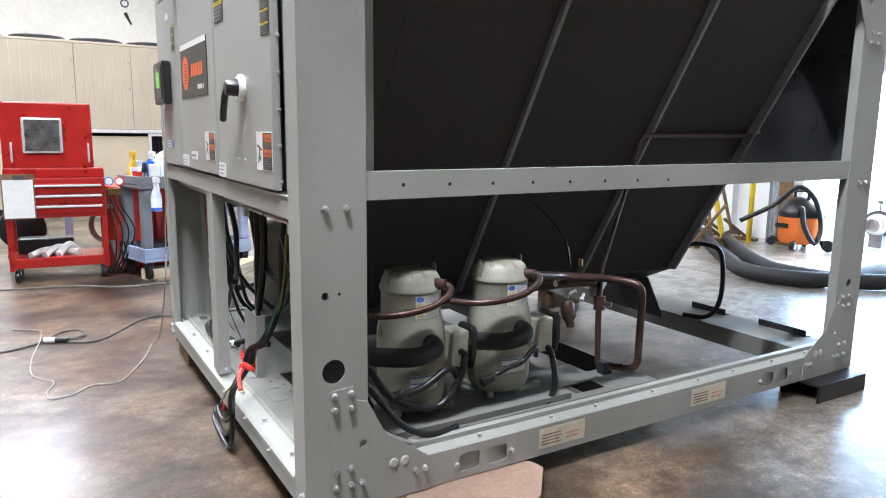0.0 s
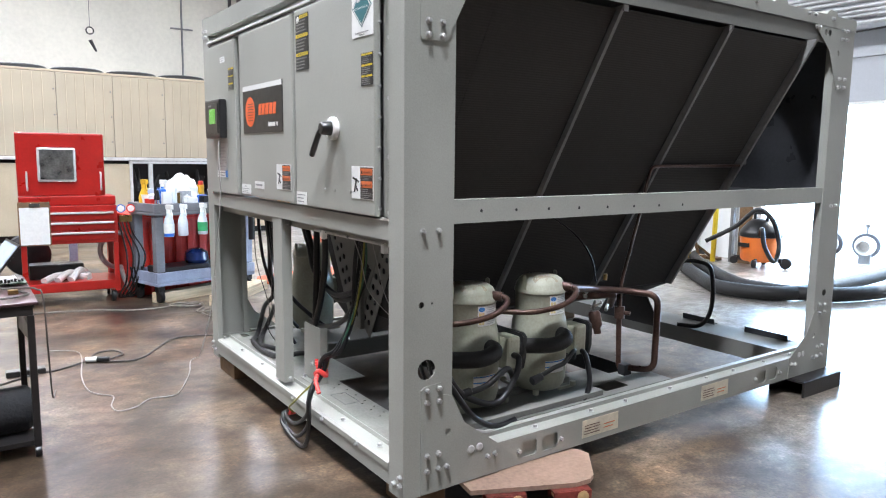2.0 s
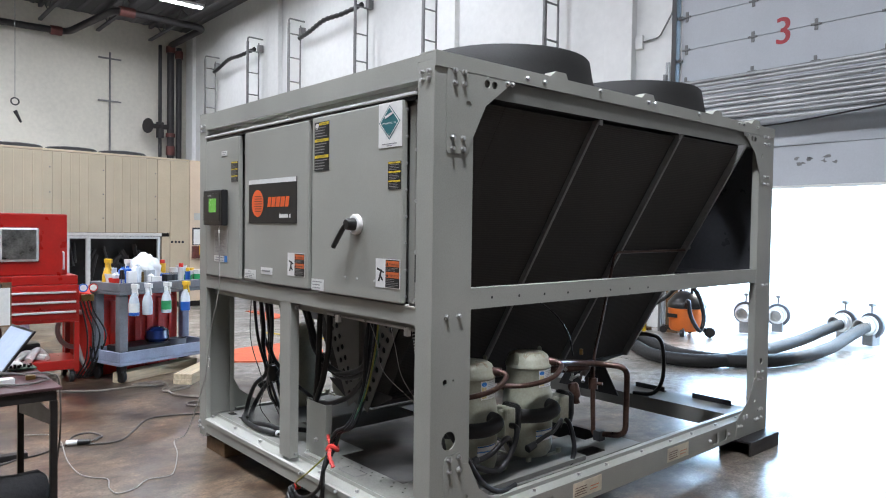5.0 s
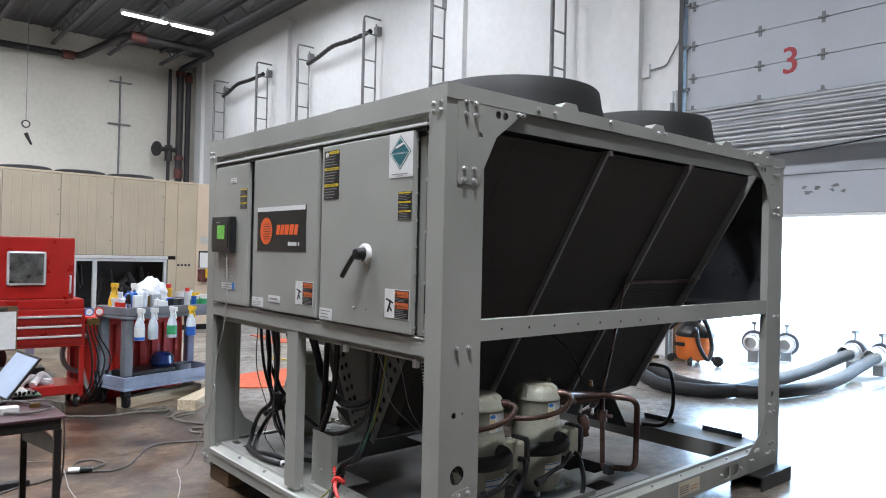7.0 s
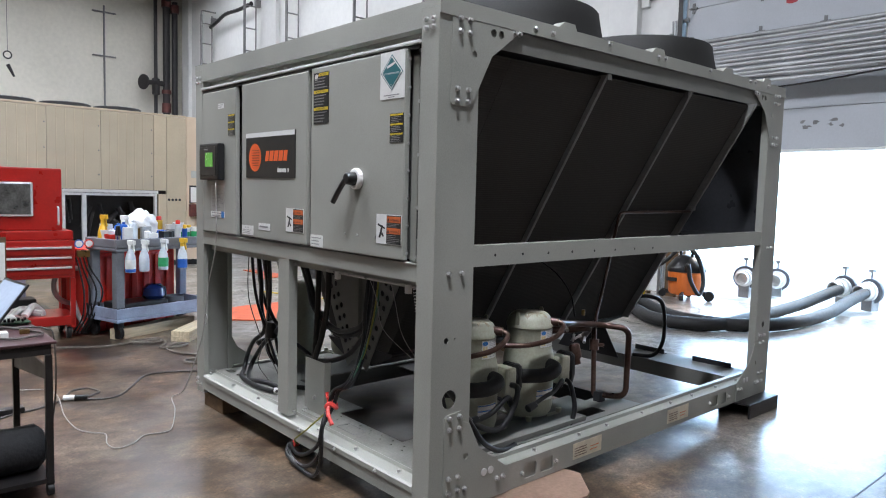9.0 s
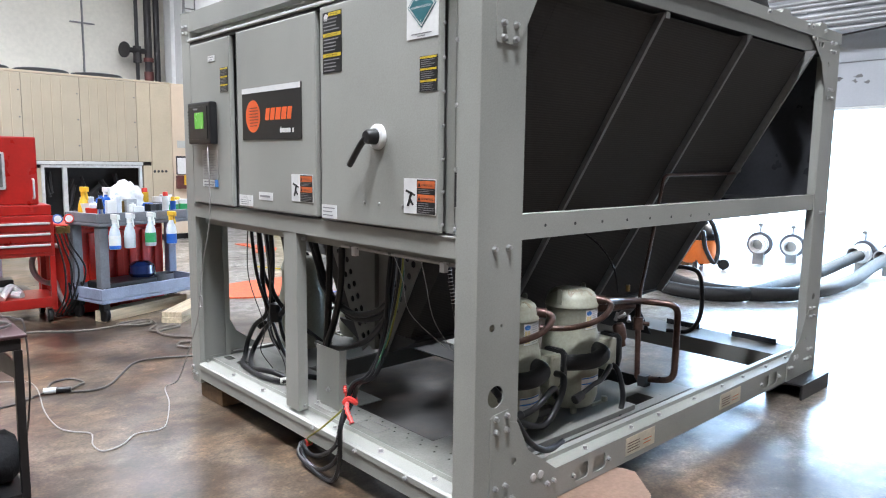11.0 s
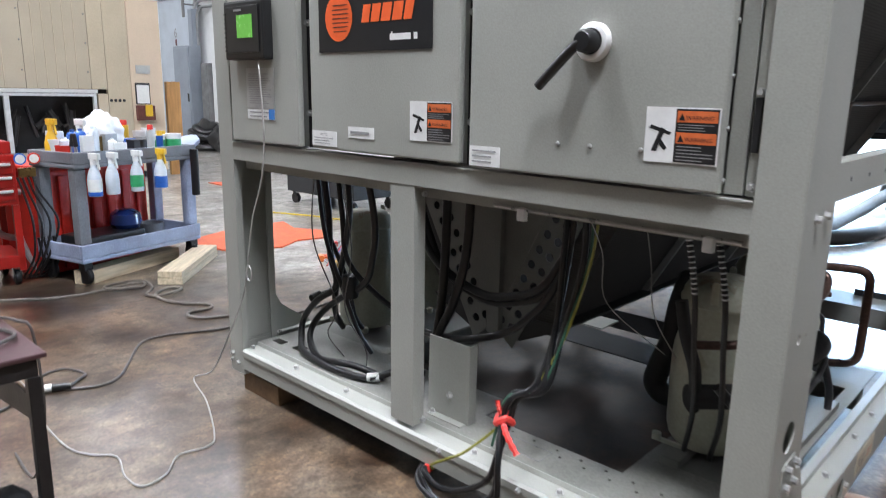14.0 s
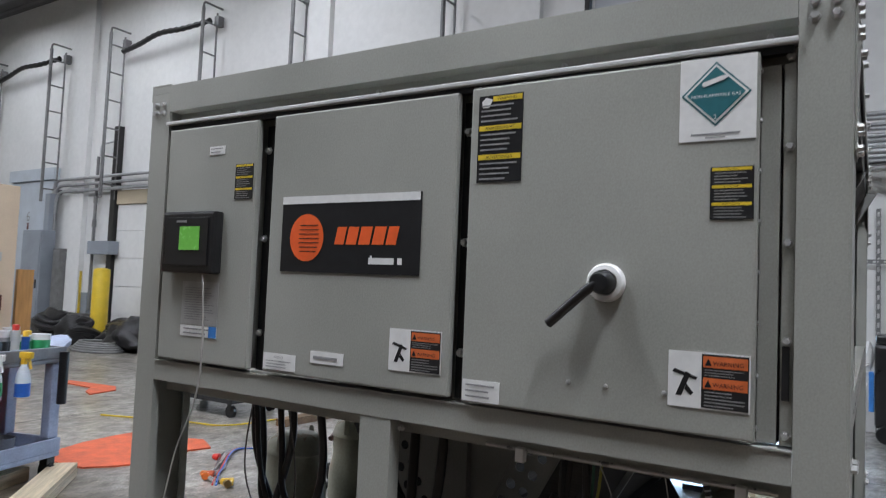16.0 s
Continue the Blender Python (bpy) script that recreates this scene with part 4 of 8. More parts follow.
for fy in (False, True):
    def P(x, y, z, fy=fy):
        return flip_y((x, y, z)) if fy else (x, y, z)
    bm = bmesh.new()
    prism(bm, [(-0.006, ZT - 0.055), (-0.001, ZT - 0.055), (-0.001, ZT), (0.09, ZT), (0.09, ZT + 0.004), (-0.006, ZT + 0.004)], lambda u, v, w: P(w, Y0 + u, v), L)
    tb = beam("top_beam", bm)
    part("web", bx(P(0.03, Y0 + 0.085, ZT - 0.12), P(L - 0.03, Y0 + 0.089, ZT - 0.001)), PAINT, tb)
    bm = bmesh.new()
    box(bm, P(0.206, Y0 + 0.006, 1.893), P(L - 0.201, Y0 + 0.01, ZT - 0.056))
    beam("inner_header", bm, PAINT_SHADE)
    # dark plate added to shut out the bright slit over the coils
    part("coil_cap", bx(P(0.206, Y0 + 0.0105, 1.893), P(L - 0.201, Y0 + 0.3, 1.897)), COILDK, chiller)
    # rail half-way up
    bm = bmesh.new()
    prism(bm, [(0.005, 1.041), (0.05, 1.041), (0.05, 1.045), (0.009, 1.045), (0.009, 1.121), (0.05, 1.121), (0.05, 1.125), (0.005, 1.125)], lambda u, v, w: P(0.206 + w, Y0 + u, v), L - 0.407)
    beam("side_rail", bm)
    for k in range(8):
        x = 0.33 + k * 0.165
        bm = bmesh.new()
        cyl(bm, P(x, Y0 + 0.0045, 1.083 - 0.002 * k), P(x, Y0 + 0.007, 1.083 - 0.002 * k), 0.006, 8)
        part("hole_plug", bm, BLACKPL, chiller)
    # base rail with lifting slots
    bm = bmesh.new()
    holes = []
    for sx in (0.59, 0.705, 2.24, 2.35):
        holes.append(slot(sx - 0.042, 0.094, sx + 0.042, 0.158, 0.014))
    plate(bm, [(0.0, ZB), (L, ZB), (L, 0.186), (0.0, 0.186)], holes, lambda u, v, d: P(u, Y0 + 0.0045 + d, v), 0.004)
    rail = beam("base_rail", bm)
    bm = bmesh.new()
    prism(bm, [(0.009, 0.182), (0.062, 0.188), (0.062, 0.206), (0.085, 0.206), (0.085, 0.21), (0.058, 0.21), (0.058, 0.192), (0.009, 0.186)], lambda u, v, w: P(0.206 + w, Y0 + u, v), L - 0.407)
    part("flange", bm, PAINT, rail)
    part("web", bx(P(0.01, Y0 + 0.016, ZB), P(L - 0.01, Y0 + 0.02, 0.18)), PAINT, rail)
    ax = (0, 1 if fy else -1, 0)
    for x in (0.649, 0.972, 1.192, 1.508, 1.79, 2.02, 2.3, 2.56):
        bolt(P(x, Y0 + 0.034, 0.189), (0, 0, 1))
    for x in (0.51, 0.62, 1.02, 1.43, 1.49, 1.94, 2.42, 2.48, 2.66):
        bolt(P(x, Y0 - 0.006, ZT - 0.012 if x > 1 else ZT - 0.03), ax)
    for sx in (0.535, 0.765, 2.18, 2.41):
        bolt(P(sx, Y0 + 0.0045, 0.125), ax)
for x in (0.75, 1.47, 2.2, 2.7):
    bm = bmesh.new()
    prism(bm, [(x - 0.07, ZT + 0.0045), (x + 0.07, ZT + 0.0045), (x + 0.05, ZT + 0.04), (x - 0.02, ZT + 0.04)], lambda u, v, w: (u, Y0 + 0.02 + w, v), 0.06)
    part("deck_clip", bm, PAINT, chiller)

# small moulded labels on the base rail
def sticker(name, parent, to3, w, h, draw, mats, label, thick=0.0012):
    """A label of width w and height h on the panel, each heading, word and text block a piece of its own on it."""
    bm = bmesh.new()
    prism(bm, [(0, 0), (w, 0), (w, h), (0, h)], to3, thick)
    body = part(name, bm, mats[0], parent, label)
    small = bmesh.new()
    ink = []

    def piece(pts, mi, layer, nm):
        pb = bmesh.new()
        pb.faces.new([pb.verts.new(to3(u, v, thick + thick * 0.6 * layer)) for u, v in pts])
        part(nm, pb, mats[mi], body)

    def rect(u0, v0, u1, v1, mi, layer=1, nm="band"):
        pts = ((u0, v0), (u1, v0), (u1, v1), (u0, v1))
        if nm != "fine_print":
            piece(pts, mi, layer, nm)
            return
        small.faces.new([small.verts.new(to3(u, v, thick + thick * 0.6 * layer)) for u, v in pts])
        ink.append(mi)

    def poly(pts, mi, layer=1):
        piece(pts, mi, layer, "symbol")

    def text(words, size, u, v, mi, align="LEFT", layer=3):
        pb = bmesh.new()
        lettering(pb, words, size, lambda a, b, c: to3(u + a, v + b, thick + thick * 0.6 * layer), 0, align, 0)
        part("lettering", pb, mats[mi], body)
    draw(rect, poly, text, small)
    if ink:
        tagged(part("fine_print", small, mats[ink[0]], body), "", "", "", "stuff")
    return body


def base_label(rect, poly, text, bm):
    bars(bm, 0.012, 0.01, 0.11, 0.058, 4, rect, 1, 4)
    rect(0.13, 0.036, 0.2, 0.04, 2)
    rect(0.13, 0.02, 0.19, 0.024, 2)


for x in (0.89, 1.713):
    sticker("rail_label", chiller, lambda u, v, w, x=x: (x + u, Y0 + 0.0045 - w, 0.095 + v), 0.222, 0.077, base_label, [CREAM, RUSTRED, WARNOR], "cream printed lifting label")

# front frame
fh = beam("front_header", bx((0.0, Y0 + 0.1, 1.934), (0.004, Y1 - 0.1, ZT - 0.002)))
part("return_lip", bx((0.0045, Y0 + 0.1, 1.934), (0.05, Y1 - 0.1, 1.938)), PAINT, fh)
part("recess_strip", bx((0.0505, Y0 + 0.1, 1.894), (0.0545, Y1 - 0.1, 1.938)), PAINT, fh)
part("lower_lip", bx((0.0205, Y0 + 0.1, 1.888), (0.05, Y1 - 0.1, 1.892)), PAINT, fh)
for y0, y1 in ((Y0, Y0 + 0.0995), (Y1 - 0.0995, Y1)):
    part("corner_cap", bx((0.0, y0, ZT - 0.029), (0.003, y1, ZT - 0.002)), PAINT, fh)
bm = bmesh.new()
box(bm, (-0.012, Y0 + 0.098, 1.88), (0.02, Y1 - 0.098, 1.893), 0.003)
part("drip_edge", bm, BRIGHT, chiller, "bright folded drip edge")
for y in (0.25, 0.72, 1.3, 1.9):
    bolt((0.0505, y, 1.914), (-1, 0, 0), 0.007)
bm = bmesh.new()
prism(bm, [(0, 0.985), (0.056, 0.985), (0.056, 0.945), (0.06, 0.945), (0.06, 0.989), (0.004, 0.989), (0.004, 1.0505), (0.05, 1.0505), (0.05, 1.0545), (-0.004, 1.0545), (-0.004, 1.0505), (0, 1.0505)], lambda u, v, w: (u, Y0 + 0.0995 + w, v), Y1 - Y0 - 0.199)
beam("front_rail", bm)
bm = bmesh.new()
prism(bm, [(0.002, 1.28), (0.002, 1.175), (0.05, 1.175), (0.05, 1.179), (0.006, 1.179), (0.006, 1.276), (0.05, 1.276), (0.05, 1.28)], lambda u, v, w: (u, v, 0.2 + w), 0.784)
beam("centre_post", bm)
for z in (0.225, 0.96):
    bolt((0.03, 1.155, z), (-1, 0, 0), 0.007)
# front base rail and drip pan
bm = bmesh.new()
prism(bm, [(0.0, 0.095), (0.0, 0.15), (-0.005, 0.154), (-0.005, 0.176), (0.004, 0.183), (0.066, 0.185), (0.07, 0.2), (0.0742, 0.2), (0.0742, 0.181), (0.008, 0.178), (0.006, 0.095)], lambda u, v, w: (u, Y0 + 0.1 + w, v), Y1 - Y0 - 0.2)
beam("front_base_rail", bm)
for y in np.arange(0.32, 2.2, 0.31):
    bolt((0.035, y, 0.185), (0, 0, 1))
    if y < 1.0:
        bolt((-0.005, y + 0.11, 0.165), (-1, 0, 0), 0.007)
bm = bmesh.new()
holes = []
for y in np.arange(0.3, 1.0, 0.085):
    holes += [circle(0.16 + 0.02 * ((y * 37) % 1), y, 0.006, 7), circle(0.205, y + 0.03, 0.006, 7)]
holes += [slot(0.13, 1.98, 0.18, 2.04), slot(0.12, 2.1, 0.16, 2.17)]
plate(bm, [(0.0745, Y0 + 0.1), (0.37, Y0 + 0.1), (0.37, 0.548), (0.23, 0.548), (0.23, 1.06), (0.37, 1.06), (0.37, Y1 - 0.1), (0.0745, Y1 - 0.1)], holes, lambda u, v, d: (u, v, 0.196 + d), 0.004)
box(bm, (0.226, 0.548, 0.1), (0.23, 1.06, 0.1955))
part("drip_pan", bm, mat("dusty_grey_paint", (0.24, 0.238, 0.215), 0.55, scale=5.0, vary=0.22, bump=0.06, fine=120), chiller, "mottled darker grey drip pan")
bm = bmesh.new()
for a, b in (((0.11, 0.755), (0.11, 0.9)), ((0.11, 0.9), (0.18, 0.9)), ((0.18, 0.9), (0.18, 0.755)), ((0.18, 0.755), (0.11, 0.755))):
    cyl(bm, (*a, 0.2005), (*b, 0.2005), 0.0016, 5)
part("pencil_mark", bm, GREYINK, chiller, "thin dark marked rectangle")
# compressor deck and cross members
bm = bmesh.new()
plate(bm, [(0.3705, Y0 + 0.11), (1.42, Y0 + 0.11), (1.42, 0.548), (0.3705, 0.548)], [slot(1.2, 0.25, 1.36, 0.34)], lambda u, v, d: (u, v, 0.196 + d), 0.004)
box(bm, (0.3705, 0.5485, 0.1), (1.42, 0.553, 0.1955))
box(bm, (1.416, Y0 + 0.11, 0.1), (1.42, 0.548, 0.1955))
part("compressor_deck", bm, PAINT_SHADE, chiller)
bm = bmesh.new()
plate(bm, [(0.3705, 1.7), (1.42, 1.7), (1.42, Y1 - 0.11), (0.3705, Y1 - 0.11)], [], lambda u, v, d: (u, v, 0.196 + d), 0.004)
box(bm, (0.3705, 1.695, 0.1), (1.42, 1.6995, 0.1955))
part("compressor_deck", bm, PAINT_SHADE, chiller)
part("pipe_shelf", bx((1.4205, Y0 + 0.112, 0.196), (1.62, 0.43, 0.2)), PAINT_SHADE, chiller)
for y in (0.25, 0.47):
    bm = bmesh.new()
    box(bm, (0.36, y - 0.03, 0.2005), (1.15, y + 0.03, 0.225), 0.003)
    part("mounting_rail", bm, PAINT_SHADE, chiller)
bm = bmesh.new()
box(bm, (2.6, Y0 + 0.11, 0.09), (2.606, Y1 - 0.11, 0.19))
box(bm, (2.6065, Y0 + 0.11, 0.186), (2.88, Y1 - 0.11, 0.19))
part("cross_member", bm, PAINT_SHADE, chiller)
for y0, y1 in ((0.29, 0.57), (0.79, 1.03)):
    bm = bmesh.new()
    box(bm, (2.83, y0, 0.1905), (2.87, y1, 0.194))
    box(bm, (2.83, y0, 0.1945), (2.834, y1, 0.225))
    part("angle_bracket", bm, COILDK, chiller, "black angle bracket")
bm = bmesh.new()
box(bm, (1.63, 0.44, 0.09), (1.636, Y1 - 0.11, 0.186))
part("cross_member", bm, COILDK, chiller)

# the V of coils
SL = 0.58


def coil_y(z):
    return 0.098 + (1.90 - z) * SL


for fy in (False, True):
    def Q(x, y, z, fy=fy):
        return flip_y((x, y, z)) if fy else (x, y, z)
    for x0, x1, dy in ((0.44, 1.045, 0.034), (1.075, 1.765, 0.018), (1.795, 2.435, -0.012)):
        bm = bmesh.new()
        a, b = (coil_y(1.88) + dy, 1.88), (coil_y(0.5) + dy, 0.5)
        prism(bm, [a, b, (b[0] + 0.11, b[1] + 0.0), (a[0] + 0.11, a[1] + 0.0)], lambda u, v, w, x0=x0: Q(x0 + w, u, v), x1 - x0)
        part("coil", bm, COIL, chiller, "dark finned condenser coil")
    # strip in coil colour, added so the void by the post stays dark
    bm = bmesh.new()
    a, b = (coil_y(1.88) + 0.034, 1.88), (coil_y(1.03) + 0.034, 1.03)
    prism(bm, [a, b, (b[0] + 0.05, b[1]), (a[0] + 0.05, a[1])], lambda u, v, w: Q(0.29 + w, u, v), 0.148)
    part("coil_blank", bm, COIL, chiller, "dark strip added to darken the void beside the coil")
    for x, dy in ((1.06, 0.022), (1.78, -0.004), (2.455, -0.042)):
        bm = bmesh.new()
        a, b = (coil_y(1.89) - 0.012 + dy, 1.89), (coil_y(0.49) - 0.012 + dy, 0.49)
        prism(bm, [a, b, (b[0] + 0.08, b[1] + 0.0), (a[0] + 0.08, a[1] + 0.0)], lambda u, v, w, x=x: Q(x - 0.009 + w, u, v), 0.018)
        part("coil_rib", bm, RIBGREY, chiller, "grey coil frame strip")
        bm = bmesh.new()
        box(bm, Q(x - 0.015, Y0 + 0.011, 1.865), Q(x + 0.015, Y0 + 0.016, 1.892), 0.002)
        part("rib_bracket", bm, RIBGREY, chiller)
    bm = bmesh.new()
    prism(bm, [(coil_y(0.5) - 0.015, 0.499), (coil_y(0.5), 0.484), (1.08, 0.406), (1.1, 0.406), (1.1, 0.499)], lambda u, v, w: Q(0.435 + w, u, v), 2.04)
    part("coil_sill", bm, COILDK, chiller)
    # perforated bracket on the coil's end
    bm = bmesh.new()
    hs = []
    for k in range(8):
        z = 0.45 + k * 0.056
        for d in (0.045, 0.088):
            hs.append(circle(1.06 - (z - 0.45) * 0.53 + d + 0.01, z + 0.02 * (d > 0.05), 0.016, 10))
    plate(bm, [(1.108, 0.372), (1.165, 0.42), (1.165, 0.52), (0.965, 0.9), (0.822, 0.9)], hs, lambda u, v, d: Q(0.424 + d, u, v), 0.004)
    part("tube_sheet", bm, PAINT_SHADE, chiller, "perforated grey end bracket")
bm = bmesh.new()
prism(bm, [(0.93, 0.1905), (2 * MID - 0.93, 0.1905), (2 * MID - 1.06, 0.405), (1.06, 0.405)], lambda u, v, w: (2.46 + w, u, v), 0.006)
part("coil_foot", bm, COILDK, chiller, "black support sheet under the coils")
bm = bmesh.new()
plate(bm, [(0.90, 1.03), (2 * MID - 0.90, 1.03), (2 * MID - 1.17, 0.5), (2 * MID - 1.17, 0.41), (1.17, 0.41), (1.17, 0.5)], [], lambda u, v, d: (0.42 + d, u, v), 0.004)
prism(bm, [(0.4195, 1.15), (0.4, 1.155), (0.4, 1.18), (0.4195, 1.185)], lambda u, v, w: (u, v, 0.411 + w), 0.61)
part("plenum_end", bm, PAINT_SHADE, chiller, "shaded grey folded sheet")
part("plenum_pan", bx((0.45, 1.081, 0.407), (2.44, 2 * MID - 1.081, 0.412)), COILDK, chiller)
bm = bmesh.new()
prism(bm, [(0.128, 1.05), (0.128, 1.23), (0.132, 1.23), (0.132, 1.054), (0.165, 1.054), (0.165, 1.05)], lambda u, v, w: (u + 0.06 * max(0, w - 0.2), v, 0.2005 + w), 0.27)
box(bm, (0.1, 1.06, 0.2005), (0.1275, 1.21, 0.2035))
part("pedestal", bm, PAINT, chiller, "folded grey support bracket")
bolt((0.128, 1.128, 0.285), (-1, 0, 0))
bolt((0.118, 1.2, 0.2035), (0, 0, 1))
part("cross_plate", bx((1.31, 1.26, 0.186), (1.47, 1.69, 0.192)), PAINT, chiller)
part("cross_plate", bx((1.09, 0.56, 0.176), (1.309, 1.69, 0.182)), COILDK, chiller)
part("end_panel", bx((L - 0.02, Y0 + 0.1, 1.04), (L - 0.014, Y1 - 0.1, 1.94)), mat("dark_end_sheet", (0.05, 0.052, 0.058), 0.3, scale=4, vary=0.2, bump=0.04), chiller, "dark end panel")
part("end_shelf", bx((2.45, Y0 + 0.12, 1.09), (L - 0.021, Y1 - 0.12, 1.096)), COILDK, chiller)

# fan deck and shrouds
bm = bmesh.new()
holes = [circle(x, y, 0.4, 32) for x in (0.98, 2.12) for y in (0.68, 2 * MID - 0.68)]
plate(bm, [(0.01, Y0 + 0.091), (L - 0.01, Y0 + 0.091), (L - 0.01, Y1 - 0.091), (0.01, Y1 - 0.091)], holes, lambda u, v, d: (u, v, ZT - 0.004 + d), 0.004)
part("fan_deck", bm, PAINT, chiller)
for x in (0.98, 2.12):
    for y in (0.68, 2 * MID - 0.68):
        bm = bmesh.new()
        lathe(bm, [(0.4, 0.001), (0.5, 0.001), (0.5, 0.012), (0.485, 0.02), (0.462, 0.12), (0.45, 0.19), (0.44, 0.2), (0.425, 0.2), (0.415, 0.16), (0.405, 0.1), (0.4, 0.001)], (x, y, ZT), seg=48)
        sh = part("fan_shroud", bm, SHROUD, chiller, "black moulded fan shroud", True)
        bm = bmesh.new()
        lathe(bm, [(0, 0.14), (0.1, 0.14), (0.11, 0.1), (0.11, 0.02), (0, 0.02)], (x, y, ZT), seg=20)
        for k in range(5):
            a = 2 * math.pi * k / 5
            c, s = math.cos(a), math.sin(a)
            vs = [bm.verts.new((x + r * c - q * s, y + r * s + q * c, ZT + 0.08 + dz)) for r, q, dz in ((0.1, -0.06, -0.04), (0.38, -0.12, -0.03), (0.38, 0.1, 0.03), (0.1, 0.05, 0.04))]
            bm.faces.new(vs)
            wv = [bm.verts.new(v.co + Vector((0, 0, 0.006))) for v in vs]
            bm.faces.new(wv)
        part("fan", bm, SHROUD, sh, "black fan blades at rest")

# electrical panel
# black strips laid in the door gaps in place of their shade
part("door_seal", bx((0.0, 0.2, 1.8625), (0.02, 2.19, 1.879)), RUBBER, chiller, "black strip standing for the shade above the doors")
for y0, y1 in ((0.946, 0.992), (1.66, 1.732)):
    part("door_seal", bx((0.03, y0, 1.062), (0.0395, y1, 1.845)), RUBBER, chiller, "black strip standing for the shade between the doors")
bm = bmesh.new()
box(bm, (0.06, 0.2, 1.06), (0.28, 2.19, 1.885))
box(bm, (0.02, 0.1925, 1.0595), (0.0595, 0.2, 1.877))
box(bm, (0.02, 2.19, 1.0595), (0.0595, 2.2005, 1.877))
part("panel_box", bm, PAINT, chiller)
for y0, y1, x0 in ((0.194, 0.218, 0.018), (0.224, 0.262, 0.02), (0.944, 0.993, 0.04), (1.658, 1.734, 0.04), (2.168, 2.19, 0.03)):
    part("door_frame", bx((x0, y0, 1.06), (0.0595, y1, 1.845), 0.002), PAINT, chiller)
for y, x0, r, zs in ((0.206, 0.018, 0.0075, (1.08, 1.27, 1.47, 1.67, 1.86)), (2.18, 0.03, 0.0075, (1.28, 1.48, 1.69)), (1.722, 0.03, 0.009, (1.18, 1.48, 1.765)), (0.978, 0.03, 0.009, (1.18, 1.47, 1.765))):
    for z in zs:
        bolt((x0, y, z), (-1, 0, 0), r)


def panel_door(y0, y1, z0, z1, x):
    bm = bmesh.new()
    box(bm, (x, y0, z0), (x + 0.025, y1, z1), 0.006)
    return part("panel_door", bm, PAINT, chiller)


XD = -0.012
door1 = panel_door(1.733, 2.172, 1.064, 1.86, XD)
door2 = panel_door(0.99, 1.66, 1.066, 1.864, XD)
door3 = panel_door(0.261, 0.947, 1.062, 1.868, XD - 0.004)
for z in [1.09 + 0.106 * k for k in range(8)]:
    bm = bmesh.new()
    lathe(bm, [(0, 0), (0.006, 0), (0.006, 0.003), (0, 0.005)], (0.004, 0.261, z), (0, -1, 0), 8)
    part("screw", bm, STEEL, door3)
for y in (0.44, 0.57, 0.66):
    bm = bmesh.new()
    lathe(bm, [(0, 0), (0.006, 0), (0.005, 0.004), (0, 0.005)], (XD - 0.004, y, 1.142), (-1, 0, 0), 8)
    part("screw", bm, STEEL, door3)
part("hinge", bx((0.012, 0.2005, 1.15), (0.02, 0.215, 1.26), 0.002), BLACKPL, chiller)


def on_door(y, z, x):
    """Label coordinates: u to the viewer's right (towards -y), v up, w out of the door."""
    return lambda u, v, w: (x - 0.0008 - w, y - u, z + v)


def brand_sign(rect, poly, text, bm):
    rect(0, 0.205, 0.508, 0.228, 1)
    n = 40
    poly([(0.103 + 0.067 * math.cos(2 * math.pi * i / n), 0.103 + 0.071 * math.sin(2 * math.pi * i / n)) for i in range(n)], 2)
    for k in range(7):
        v = 0.06 + k * 0.013
        half = math.sqrt(max(0.0, 0.067 ** 2 - ((v - 0.103) * 0.95) ** 2)) * 0.75
        rect(0.103 - half * 0.6, v, 0.103 + half, v + 0.003, 0, 2)
    u = 0.212
    for w in (0.04, 0.043, 0.046, 0.046, 0.04):
        poly([(u, 0.083), (u + w - 0.005, 0.083), (u + w + 0.006, 0.134), (u + 0.011, 0.134)], 2)
        u += w + 0.0025
    for a, b in ((0.34, 0.428), (0.44, 0.455)):
        rect(a, 0.028, b, 0.046, 1)
    rect(0.345, 0.044, 0.352, 0.052, 1)


sticker("brand_sign", chiller, on_door(1.603, 1.377, XD), 0.512, 0.228, brand_sign, [INK, PAPER, ORANGE], "black sign with an orange disc and orange block mark", 0.002)


def shock_sign(w, h):
    def draw(rect, poly, text, bm):
        s = h / 0.115
        k = w * 0.42
        rect(k, 0.003 * s, w - 0.003, h - 0.003, 1)
        for v in (h * 0.74, h * 0.36):
            rect(k + 0.003, v, w - 0.005, v + h * 0.2, 2, 2)
            text("WARNING", h * 0.105, k + 0.022 * s, v + h * 0.045, 1, "LEFT", 3)
            poly([(k + 0.006 * s, v + h * 0.03), (k + 0.02 * s, v + h * 0.03), (k + 0.013 * s, v + h * 0.16)], 1, 3)
        for v0, v1, sd in ((h * 0.58, h * 0.72, 1), (h * 0.04, h * 0.34, 2)):
            bars(bm, k + 0.006, v0, w - 0.008, v1, 3 if sd == 1 else 5, rect, 3, sd)
        # plain dark warning mark
        c = k * 0.5
        poly([(c - 0.018 * s, h * 0.2), (c - 0.006 * s, h * 0.2), (c + 0.012 * s, h * 0.6), (c + 0.002 * s, h * 0.64)], 1)
        poly([(c - 0.026 * s, h * 0.62), (c + 0.022 * s, h * 0.5), (c + 0.026 * s, h * 0.55), (c - 0.02 * s, h * 0.68)], 1)
        poly([(c + 0.0 * s, h * 0.32), (c + 0.012 * s, h * 0.22), (c + 0.018 * s, h * 0.27), (c + 0.004 * s, h * 0.42)], 1)
    return draw


